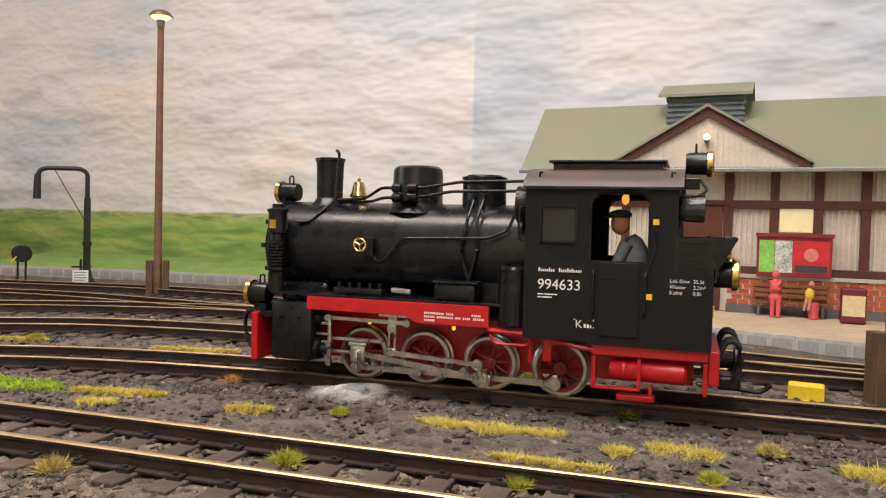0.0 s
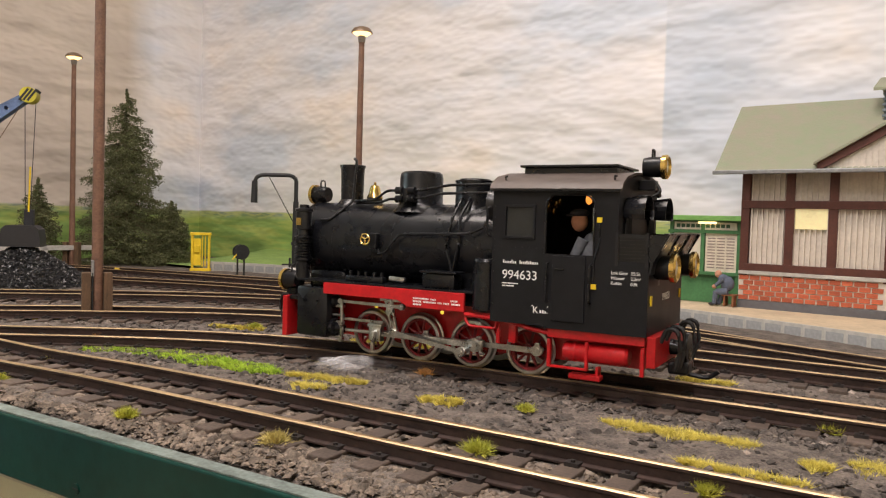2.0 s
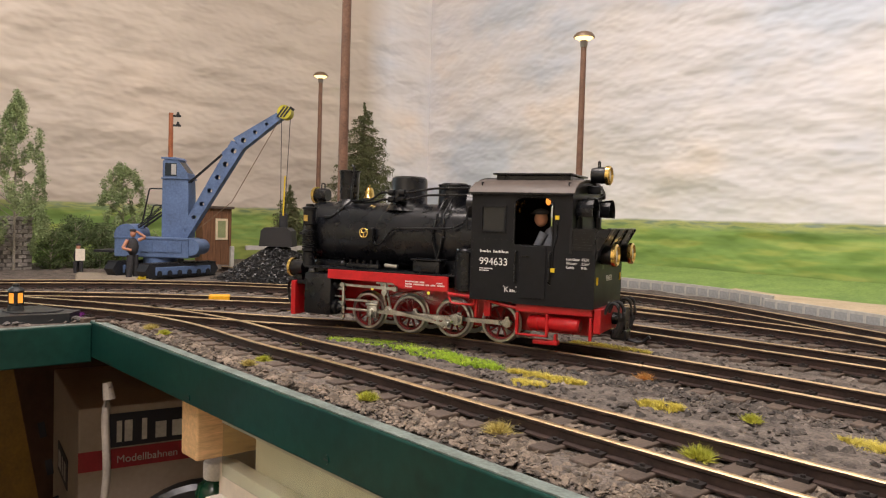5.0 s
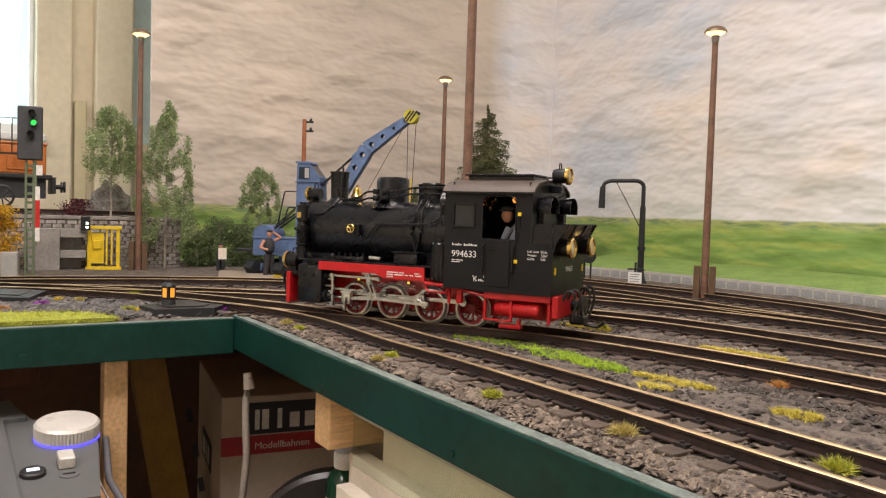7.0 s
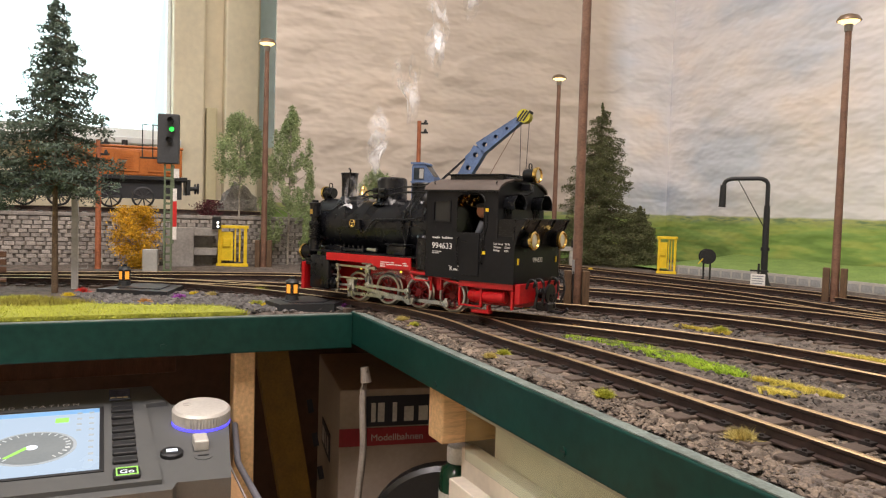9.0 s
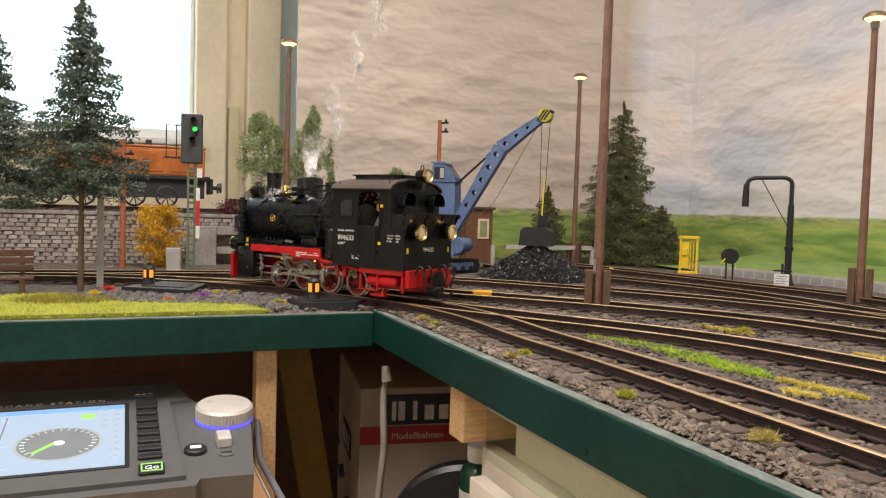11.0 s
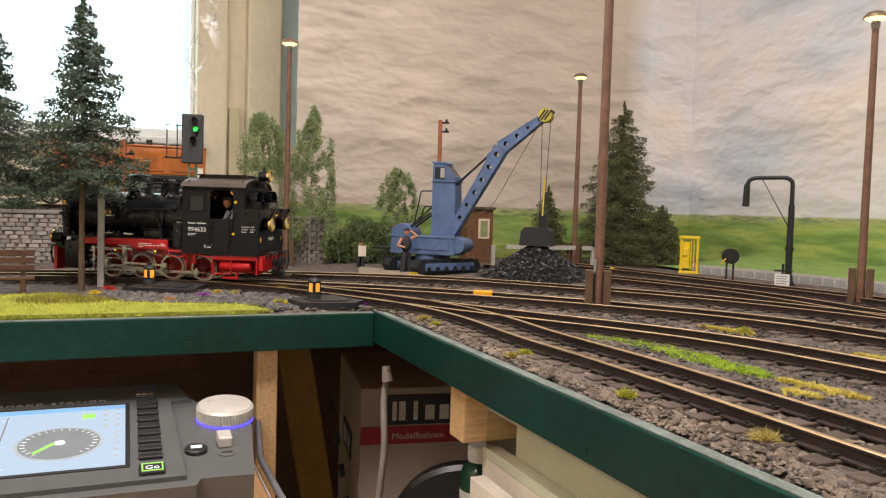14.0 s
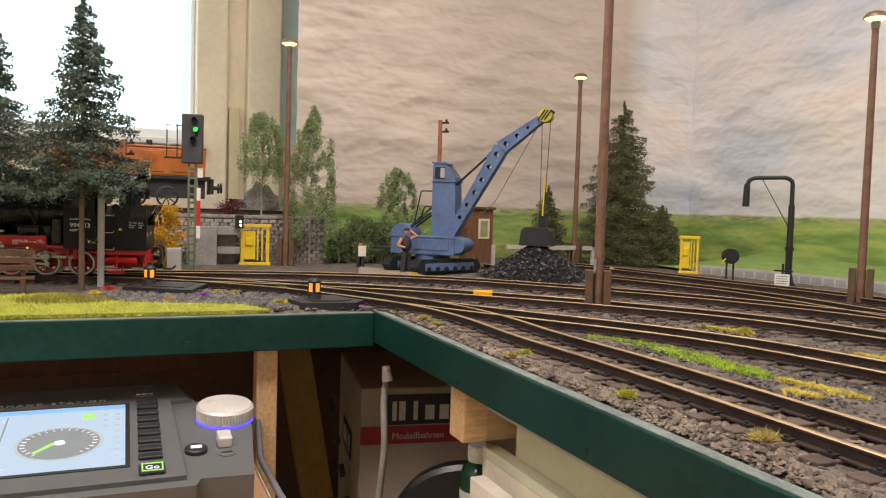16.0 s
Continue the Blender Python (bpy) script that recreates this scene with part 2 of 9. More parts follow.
# ---- plan of the tracks ----
RAIL_Z = 0.015
WHEEL_R = 0.0180
MAIN = [(1.6702, 0.2812), (1.2573, 0.2769), (0.8531, 0.2726), (0.7037, 0.2711), (0.5554, 0.2684), (0.4573, 0.2589), (0.3600, 0.2399), (0.2872, 0.2117), (0.2159, 0.1710), (0.1361, 0.1177), (0.0708, 0.0759), (0.0014, 0.0344), (-0.0631, 0.0010), (-0.1269, -0.0360), (-0.1898, -0.0804), (-0.2827, -0.1720), (-0.3364, -0.2541), (-0.3761, -0.3474), (-0.3958, -0.4627), (-0.3975, -0.6445), (-0.3846, -0.9107)]
LINES = {
    "front": [(1.6646, 0.0787), (1.1533, 0.0761), (0.7538, 0.0740), (0.4115, 0.0726), (0.2669, 0.0656), (0.1616, 0.0673), (0.0989, 0.0617), (0.0462, 0.0507), (-0.0144, 0.0290), (-0.0631, 0.0030)],
    "main": MAIN,
    "third": [(1.6745, 0.4378), (1.2595, 0.4318), (0.8532, 0.4259), (0.5537, 0.4250), (0.4058, 0.4195), (0.3372, 0.4120), (0.2580, 0.3956), (0.1782, 0.3598), (0.1045, 0.3082), (0.0493, 0.2653), (-0.0060, 0.2147), (-0.0608, 0.1615), (-0.1147, 0.1019), (-0.1589, 0.0449), (-0.1980, -0.0127), (-0.2364, -0.0765), (-0.2831, -0.1644), (-0.3150, -0.2307)],
    "fourth": [(1.2595, 0.4318), (1.0553, 0.4413), (0.9036, 0.4700), (0.7067, 0.5309), (0.5522, 0.5665), (0.4230, 0.5767), (0.2829, 0.5680), (0.1175, 0.5164), (-0.0062, 0.4517), (-0.0900, 0.3873), (-0.1724, 0.3156), (-0.2491, 0.2448), (-0.3100, 0.1602), (-0.3520, 0.0815), (-0.3839, -0.0011), (-0.4061, -0.0877), (-0.4228, -0.1828), (-0.4318, -0.3236), (-0.4435, -0.5534), (-0.4430, -0.8216)],
    "fifth": [(0.4032, 0.5764), (0.2529, 0.5822), (0.1542, 0.5909), (0.0462, 0.5994), (-0.0606, 0.5933), (-0.1563, 0.5709), (-0.2921, 0.5274), (-0.4373, 0.4792), (-0.6036, 0.4414)],
    "sixth": [(0.7528, 0.5162), (0.6522, 0.5650), (0.5246, 0.6305), (0.4054, 0.6856), (0.2785, 0.7347), (0.1491, 0.7467), (-0.0083, 0.7411), (-0.1776, 0.7111), (-0.3358, 0.6921), (-0.5246, 0.6591), (-0.7556, 0.6013)],
}

# ---- room and table ----
def backdrop_line():
    """Plan of the hung sky sheet: right wall, rounded corner, left wall."""
    a, b = Vector((2.1, 0.965)), Vector((-0.96, 1.2625))
    c, d = Vector((-1.028, 1.16)), Vector((-0.93, 0.066))
    pts = [a, a.lerp(b, 0.5), a.lerp(b, 0.9), b + Vector((0.02, -0.002))]
    pts += [Vector((-0.995, 1.256)), Vector((-1.022, 1.225)), c, c.lerp(d, 0.3), c.lerp(d, 0.7), d]
    return spline([tuple(p) for p in pts], 0.02)


def sheet_material():
    """Printed sky above a green meadow: the print follows height on the sheet."""
    m = bpy.data.materials.new("printed_landscape_sheet")
    m.use_nodes = True
    nt = m.node_tree
    L = nt.links.new
    b = nt.nodes["Principled BSDF"]
    co = nt.nodes.new("ShaderNodeTexCoord")
    sep = nt.nodes.new("ShaderNodeSeparateXYZ")
    L(co.outputs["Object"], sep.inputs[0])

    def noise_tex(scale, detail, stretch):
        mp = nt.nodes.new("ShaderNodeMapping")
        mp.inputs["Scale"].default_value = stretch
        L(co.outputs["Object"], mp.inputs[0])
        n = nt.nodes.new("ShaderNodeTexNoise")
        n.inputs["Scale"].default_value, n.inputs["Detail"].default_value = scale, detail
        L(mp.outputs[0], n.inputs[0])
        return n.outputs[0]

    def ramp(src, stops):
        r = nt.nodes.new("ShaderNodeValToRGB")
        while len(r.color_ramp.elements) < len(stops):
            r.color_ramp.elements.new(0.5)
        for e, (p, c) in zip(r.color_ramp.elements, stops):
            e.position, e.color = p, (*c, 1)
        L(src, r.inputs[0])
        return r.outputs[0]

    def mix(fac, a, c, mode="MIX"):
        x = nt.nodes.new("ShaderNodeMix")
        x.data_type, x.blend_type = "RGBA", mode
        if isinstance(fac, float):
            x.inputs[0].default_value = fac
        else:
            L(fac, x.inputs[0])
        L(a, x.inputs[6])
        L(c, x.inputs[7])
        return x.outputs[2]
    clouds = ramp(noise_tex(3.0, 4, (1, 1, 1.8)), [(0.34, (0.65, 0.71, 0.81)), (0.46, (0.78, 0.78, 0.82)), (0.58, (0.82, 0.80, 0.81)), (0.72, (0.88, 0.79, 0.72))])
    # the next printed length of sheet has a bluer sky
    blue = ramp(noise_tex(2.4, 4, (1, 1, 1.6)), [(0.34, (0.54, 0.62, 0.74)), (0.50, (0.66, 0.70, 0.78)), (0.62, (0.76, 0.76, 0.79)), (0.72, (0.86, 0.77, 0.68))])
    seam = nt.nodes.new("ShaderNodeMapRange")
    seam.inputs["From Min"].default_value, seam.inputs["From Max"].default_value = 0.444, 0.450
    L(sep.outputs[0], seam.inputs[0])
    clouds = mix(seam.outputs[0], clouds, blue)
    # side wall sky: the dimmer, warmer lamplight there is put into the colour
    dim_sky = ramp(noise_tex(2.0, 4, (1, 1, 1.6)), [(0.34, (0.55, 0.485, 0.425)), (0.52, (0.61, 0.54, 0.47)), (0.70, (0.68, 0.585, 0.50))])
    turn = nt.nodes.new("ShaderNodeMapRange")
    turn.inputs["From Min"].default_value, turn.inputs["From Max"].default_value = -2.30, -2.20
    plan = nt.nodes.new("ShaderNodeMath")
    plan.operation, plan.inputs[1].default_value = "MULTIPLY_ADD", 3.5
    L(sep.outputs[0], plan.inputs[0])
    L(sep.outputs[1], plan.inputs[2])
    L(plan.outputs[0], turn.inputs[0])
    clouds = mix(turn.outputs[0], dim_sky, clouds)
    grass = ramp(noise_tex(7, 6, (1, 1, 7)), [(0.28, (0.16, 0.27, 0.075)), (0.5, (0.26, 0.40, 0.11)), (0.62, (0.40, 0.48, 0.13)), (0.74, (0.30, 0.40, 0.13))])
    far = ramp(noise_tex(18, 6, (1, 1, 6)), [(0.35, (0.20, 0.29, 0.15)), (0.5, (0.46, 0.50, 0.19)), (0.65, (0.24, 0.31, 0.23))])
    z = sep.outputs[2]
    edge = nt.nodes.new("ShaderNodeMath")
    edge.operation = "MULTIPLY_ADD"
    L(noise_tex(9, 5, (1, 1, 0.1)), edge.inputs[0])
    edge.inputs[1].default_value = -0.012
    L(z, edge.inputs[2])

    def step(lo, hi):
        r = nt.nodes.new("ShaderNodeMapRange")
        r.inputs["From Min"].default_value, r.inputs["From Max"].default_value = lo, hi
        L(edge.outputs[0], r.inputs[0])
        return r.outputs[0]
    land = mix(step(0.108, 0.122), grass, far)
    col = mix(step(0.1275, 0.1325), land, clouds)
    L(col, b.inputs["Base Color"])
    b.inputs["Roughness"].default_value = 0.62
    b.inputs["Specular IOR Level"].default_value = 0.35
    # creases of the hung sheet
    def creases(scale, stretch):
        mp = nt.nodes.new("ShaderNodeMapping")
        mp.inputs["Scale"].default_value = stretch
        L(co.outputs["Object"], mp.inputs[0])
        n = nt.nodes.new("ShaderNodeTexNoise")
        n.noise_type = "RIDGED_MULTIFRACTAL"
        n.inputs["Scale"].default_value, n.inputs["Detail"].default_value, n.inputs["Distortion"].default_value = scale, 2, 0.6
        L(mp.outputs[0], n.inputs[0])
        return n.outputs[0]
    w1 = noise_tex(7, 3, (0.8, 0.8, 1.7))
    w2 = creases(6.5, (0.7, 0.7, 1.9))
    mx = nt.nodes.new("ShaderNodeMath")
    mx.operation = "MULTIPLY_ADD"
    L(w2, mx.inputs[0])
    mx.inputs[1].default_value = 0.32
    L(w1, mx.inputs[2])
    bp = nt.nodes.new("ShaderNodeBump")
    bp.inputs["Strength"].default_value, bp.inputs["Distance"].default_value = 1.0, 0.026
    L(mx.outputs[0], bp.inputs["Height"])
    L(bp.outputs[0], b.inputs["Normal"])
    return m


def build_room():
    line = backdrop_line()
    bm = bmesh.new()
    sweep(bm, line, [(0, -0.02), (0, 1.30), (0.004, 1.30), (0.004, -0.02)])
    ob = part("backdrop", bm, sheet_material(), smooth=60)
    tagged(ob, "creased hanging sheet printed with clouds and meadow", "backdrop", "", "structure")
    # two further lengths hung over the first, each with a visible upright edge
    for x0, off in ((-0.975, 0.0045), (0.447, 0.0085)):
        lap = line[(line[:, 0] > x0) & (line[:, 1] < 1.262)]
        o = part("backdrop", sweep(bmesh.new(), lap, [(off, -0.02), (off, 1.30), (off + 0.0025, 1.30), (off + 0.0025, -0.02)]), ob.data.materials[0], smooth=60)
        tagged(o, "overlapping length of creased sheet printed with clouds", "backdrop", "", "structure")
    plaster = mat("cream_wall_plaster", (0.74, 0.67, 0.51), 0.85, var=0.05, scale=6, bump=0.0003, bscale=120)
    dark = mat("room_floor_carpet", (0.17, 0.14, 0.115), 0.9, var=0.2, scale=20)
    white = mat("ceiling_white", (0.75, 0.72, 0.66), 0.9, var=0.04, scale=4)

    def wall(name, label, *a):
        tagged(part(name, B(*a), plaster), label, "wall", "", "structure")
    wall("wall_north", "cream plastered wall behind the hanging sheet", -2.0, 2.6, 1.30, 1.40, -0.80, 1.70)
    wall("wall_east", "cream plastered wall closing the room", 2.5, 2.6, -1.9, 1.30, -0.80, 1.70)
    wall("wall_south", "cream plastered wall closing the room", -2.0, 2.6, -2.0, -1.9, -0.80, 1.70)
    # window wall with its opening
    bm = bmesh.new()
    box(bm, -1.72, -1.60, -1.9, 1.30, -0.80, 0.315)
    box(bm, -1.72, -1.60, -1.9, 1.30, 1.45, 1.70)
    box(bm, -1.72, -1.60, -0.0906, 0.172, 0.315, 1.45)
    box(bm, -1.72, -1.60, 0.32, 1.30, 0.315, 1.45)
    box(bm, -1.72, -1.60, -1.9, -1.55, 0.315, 1.45)
    tagged(part("wall_west", bm, plaster), "cream plastered wall with a window opening", "wall", "", "structure")
    tagged(part("ceiling", B(-2.0, 2.6, -2.0, 1.40, 1.70, 1.78), white), "plain white ceiling", "ceiling", "", "structure")
    tagged(part("floor", B(-2.0, 2.6, -2.0, 1.40, -0.86, -0.80), dark), "dark carpeted room floor", "floor", "", "structure")
    win = thing("window_1", "bright white framed window with pale light behind", "window", "", "structure")
    wf = mat("window_white_paint", (0.8, 0.82, 0.82), 0.4, var=0.04)
    for n, a in (("window_frame", (-1.69, -1.63, -0.104, -0.0906, 0.315, 1.45)), ("window_frame", (-1.69, -1.63, -1.55, -1.505, 0.315, 1.45)),
                 ("window_frame", (-1.69, -1.63, -1.505, -0.104, 0.315, 0.35)), ("window_frame", (-1.69, -1.63, -1.505, -0.104, 1.405, 1.45))):
        part(n, B(*a, bevel=0.004), wf, win)
    part("window_sill", B(-1.60, -1.50, -1.60, -0.07, 0.295, 0.315, bevel=0.004), wf, win)
    pane = part("pane", B(-1.662, -1.658, -1.505, -0.104, 0.35, 1.405), glass("window_glass"), win)
    pane.visible_shadow = False
    out = mat("overcast_daylight", (0.8, 0.9, 0.95), 1.0, var=0.02, emit=(0.84, 0.97, 1.0), strength=0.67)
    tagged(part("backdrop", B(-2.30, -2.28, -2.6, 0.9, -0.3, 2.2), out), "pale overcast daylight outside the window", "backdrop", "", "structure")
    # opaque panel added in the gap, its pale blue painting a strip of daylight
    side = mat("pale_blue_daylight_strip", (0.66, 0.80, 0.80), 0.5, var=0.05, scale=5)
    tagged(part("window_2", B(-1.66, -1.645, 0.172, 0.320, 0.315, 1.45), side), "pale blue panel standing in for a strip of window light", "window", "", "structure")
    # wall pillar beside the window
    pil = mat("pillar_cream_paint", (0.78, 0.71, 0.54), 0.7, var=0.05, scale=8)
    tagged(part("trim", B(-1.60, -1.54, 0.058, 0.160, -0.8, 1.70, bevel=0.006), pil), "cream painted wall pillar beside the window", "pillar", "", "structure")
    tagged(part("trim", B(-1.60, -1.57, -0.0900, 0.002, -0.8, 1.70, bevel=0.006), pil), "cream painted window reveal", "pillar", "", "structure")
    tagged(part("trim", B(-1.60, -1.565, 0.008, 0.040, -0.8, 0.425, bevel=0.004), mat("trunking_cream", (0.62, 0.56, 0.36), 0.5, var=0.04)), "cream cable trunking in the wall recess", "trunking", "", "structure")


def build_ground():
    """Table surface as one sheet, with soft unevenness; notch at the corner where the table turns."""
    xs = np.concatenate([np.arange(-1.55, 0.0, 0.02), np.arange(0.0, 2.2, 0.012)])
    ys = np.concatenate([np.arange(-1.3, 0.0, 0.02), np.arange(0.0, 0.45, 0.012), np.arange(0.45, 1.301, 0.02)])
    verts, idx, faces = [], {}, []
    for i, x in enumerate(xs):
        for j, y in enumerate(ys):
            if x > 1e-6 and y < -1e-6:
                continue
            idx[i, j] = len(verts)
            h = 0.004 + 0.0022 * noise.noise((x * 18, y * 18, 0)) + 0.0012 * noise.noise((x * 60, y * 60, 3))
            verts.append((x, y, h if x < 0 and y < 0 else h * min(1, max(0.0, (y if x >= 0 else 0.03)) / 0.02)))
    for i in range(len(xs) - 1):
        for j in range(len(ys) - 1):
            k = [(i, j), (i + 1, j), (i + 1, j + 1), (i, j + 1)]
            if all(q in idx for q in k):
                faces.append([idx[q] for q in k])
    cloud("ground", verts, faces, GROUND, "grey brown ash and gravel yard surface", "ground", "structure", True)
    for a in ((0.0, 2.2, 0.0, 1.29, -0.03, -0.004), (-1.55, 0.0, -1.3, 1.29, -0.03, -0.004)):
        tagged(part("table_top", B(*a), WOOD_RAW), "plywood board carrying the model railway", "table", "", "structure")
    f1 = thing("fascia", "dark green painted board along the table edge", "fascia", "", "structure")
    part("board", B(0.0, 2.2, -0.012, -0.0005, -0.0335, 0.0035, bevel=0.0012), FASCIA_GREEN, f1)
    part("edge", B(0.0, 2.2, -0.0105, -0.0015, 0.0037, 0.0045), FASCIA_EDGE, f1)
    f2 = thing("fascia", "dark green painted board along the table edge", "fascia", "", "structure")
    part("board", B(-0.0005, 0.0115, -1.3, -0.0125, -0.0380, 0.0015, bevel=0.0012), FASCIA_GREEN, f2)
    part("edge", B(0.0005, 0.0105, -1.3, -0.0125, 0.0017, 0.0023), FASCIA_EDGE, f2)


# ---- tracks ----
RAIL_PROF = [(-0.0042, 0.0062), (-0.0042, 0.0072), (-0.0011, 0.0080), (-0.0011, 0.0122), (-0.0022, 0.0130), (-0.0022, 0.0144), (-0.0012, 0.0150),
             (0.0012, 0.0150), (0.0022, 0.0144), (0.0022, 0.0130), (0.0011, 0.0122), (0.0011, 0.0080), (0.0042, 0.0072), (0.0042, 0.0062)]


def build_tracks():
    sl = B(-0.0065, 0.0065, -0.044, 0.044, 0.0, 0.0066, bevel=0.0008)
    sleeper_mesh = part("sleeper", sl, SLEEPER)
    ch = bmesh.new()
    for s in (-1, 1):
        for k in (-1, 1):
            box(ch, -0.0038, 0.0038, s * 0.0239 + k * 0.0046 - 0.0028, s * 0.0239 + k * 0.0046 + 0.0028, 0.006, 0.0086)
            cyl(ch, (0, s * 0.0239 + k * 0.0052, 0.0086), (0, s * 0.0239 + k * 0.0052, 0.0098), 0.0014, n=6)
    chair_mesh = part("rail_chair", ch, CHAIR)
    for key, pts in LINES.items():
        line = spline(pts, 0.012)
        tr = thing("track", "narrow gauge model track with worn shiny rail tops", "track", "station tracks", "structure")
        for s in (-1, 1):
            bm = sweep(bmesh.new(), line, RAIL_PROF, s * 0.0239, lambda k: 1 if k in (5, 6, 7) else 0)
            part("rail", bm, [RAIL_SIDE, RAIL_TOP], tr)
        pos = spline(pts, 0.0275)
        d = np.gradient(pos, axis=0)
        for i, ((x, y), (dx, dy)) in enumerate(zip(pos, d)):
            if key != "main" and min(abs(x - q[0]) + abs(y - q[1]) for q in MAINPOS) < 0.022:
                continue
            for src in (sleeper_mesh, chair_mesh):
                o = src.copy()
                scene.collection.objects.link(o)
                o.parent = tr
                o.matrix_local = pose(x, y, 0, 0, 0, math.degrees(math.atan2(dy, dx)) + random.uniform(-1, 1))
    for o in (sleeper_mesh, chair_mesh):
        bpy.data.objects.remove(o)


MAINPOS = [tuple(q) for q in spline(MAIN, 0.0275)]


# ---- street lamps ----
GLOW = mat("warm_lamp_glow", (1, 0.85, 0.5), 0.4, var=0.02, emit=(1.0, 0.70, 0.30), strength=2.6)


def street_lamp(x, y, h, turn, rise=0.0):
    t = thing("street_lamp", "brown timber lamp post with a lit mushroom shade", "street lamp", "yard lamps", m=pose(x, y, rise, 0, 0, turn))
    part("post", C((0, 0, 0.0), (0, 0, h - 0.022), 0.0062, 0.0045, n=14), POST_BROWN, t, smooth=True)
    for s in (-1, 1):
        part("baulk", B(s * 0.0118 - 0.0048, s * 0.0118 + 0.0048, -0.008, 0.008, 0, 0.058, bevel=0.0008), POST_WOOD, t)
    part("neck", C((0, 0, h - 0.026), (0, 0, h - 0.012), 0.0055, 0.0068, n=14), mat("lamp_metal_grey", (0.22, 0.20, 0.18), 0.45, 0.6), t, smooth=True)
    bm = lathe(bmesh.new(), [(0.0175, h - 0.0105), (0.0168, h - 0.008), (0.013, h - 0.0035), (0.006, h - 0.0008), (0.0, h)], n=24)
    part("shade", bm, mat("lamp_shade_brown", (0.16, 0.11, 0.07), 0.4, 0.3), t, smooth=True)
    part("bulb", lathe(bmesh.new(), [(0.0, h - 0.017), (0.008, h - 0.0155), (0.0125, h - 0.0125), (0.0150, h - 0.0110), (0.0, h - 0.0108)], n=20), GLOW, t, "glowing warm diffuser", smooth=True)
    return t


build_room()
build_ground()
build_tracks()
street_lamp(0.066, 0.7255, 0.436, 35)
street_lamp(-0.688, 0.706, 0.460, 35)
street_lamp(-0.680, 0.016, 0.461, 75)

# ---- locomotive ----
AXLES = (0.069, 0.0235, -0.0220, -0.0685)
CRANK = 0.0092
PIN0 = radians(-77)
MOVING = {}


def wheelset(x, parent, driven, k):
    """One axle with two spoked wheels, steel tyres and crank pins; it turns as one piece."""
    ax = part("axle", C((0, -0.0225, 0), (0, 0.0225, 0), 0.003, n=10), STEEL, parent)
    ax.matrix_local = pose(x, 0, WHEEL_R, 0, 0, 0)
    for side in (1, -1):
        a0 = PIN0 + (0 if side == 1 else math.pi / 2)
        bm = bmesh.new()
        for i in range(10):
            t = a0 + i * math.tau / 10
            c, s = math.cos(t), math.sin(t)
            cyl(bm, (0.003 * c, side * 0.0215, 0.003 * s), (0.0145 * c, side * 0.0222, 0.0145 * s), 0.0013, 0.0009, n=6)
        lathe(bm, [(0.0, side * 0.0190), (0.0046, side * 0.0190), (0.0042, side * 0.0248), (0.0, side * 0.0252)], "y", 14)
        lathe(bm, [(0.0152, side * 0.0200), (0.0152, side * 0.0238), (0.0132, side * 0.0238), (0.0132, side * 0.0200)], "y", 36)
        # balance weight opposite the crank pin
        out = []
        for i in range(9):
            t = a0 + math.pi + (i - 4) * 0.16
            out.append((0.0140 * math.cos(t), 0.0140 * math.sin(t)))
        prism(bm, out, "y", min(side * 0.0205, side * 0.0234), max(side * 0.0205, side * 0.0234))
        part("wheel", bm, WHEEL_RED, ax, "dark red spoked wheel centre")
        bm = lathe(bmesh.new(), [(0.0149, side * 0.0195), (0.0192, side * 0.0195), (0.0192, side * 0.0205), (0.0180, side * 0.0212), (0.0177, side * 0.0247),
                                 (0.0170, side * 0.0252), (0.0153, side * 0.0252), (0.0149, side * 0.0245)], "y", 48)
        part("tyre", bm, STEEL, ax, "bright steel tyre with flange", smooth=30)
        bm = C((CRANK * math.cos(a0), side * 0.0240, CRANK * math.sin(a0)), (CRANK * math.cos(a0), side * (0.0395 if driven else 0.0335), CRANK * math.sin(a0)), 0.0026, n=14)
        part("crank_pin", bm, ROD, ax, smooth=True)
        if driven:
            e = a0 + radians(95)
            bm = bmesh.new()
            cyl(bm, (CRANK * math.cos(a0), side * 0.0385, CRANK * math.sin(a0)), (CRANK * math.cos(a0), side * 0.0415, CRANK * math.sin(a0)), 0.0038, n=16)
            cyl(bm, (0.004 * math.cos(e), side * 0.0390, 0.004 * math.sin(e)), (0.004 * math.cos(e), side * 0.0430, 0.004 * math.sin(e)), 0.0034, n=16)
            a, b = Vector((CRANK * math.cos(a0), side * 0.040, CRANK * math.sin(a0))), Vector((0.004 * math.cos(e), side * 0.040, 0.004 * math.sin(e)))
            cyl(bm, a, b, 0.0022, n=8)
            part("return_crank", bm, ROD, ax, smooth=True)
    MOVING.setdefault("axles", []).append((ax, x))


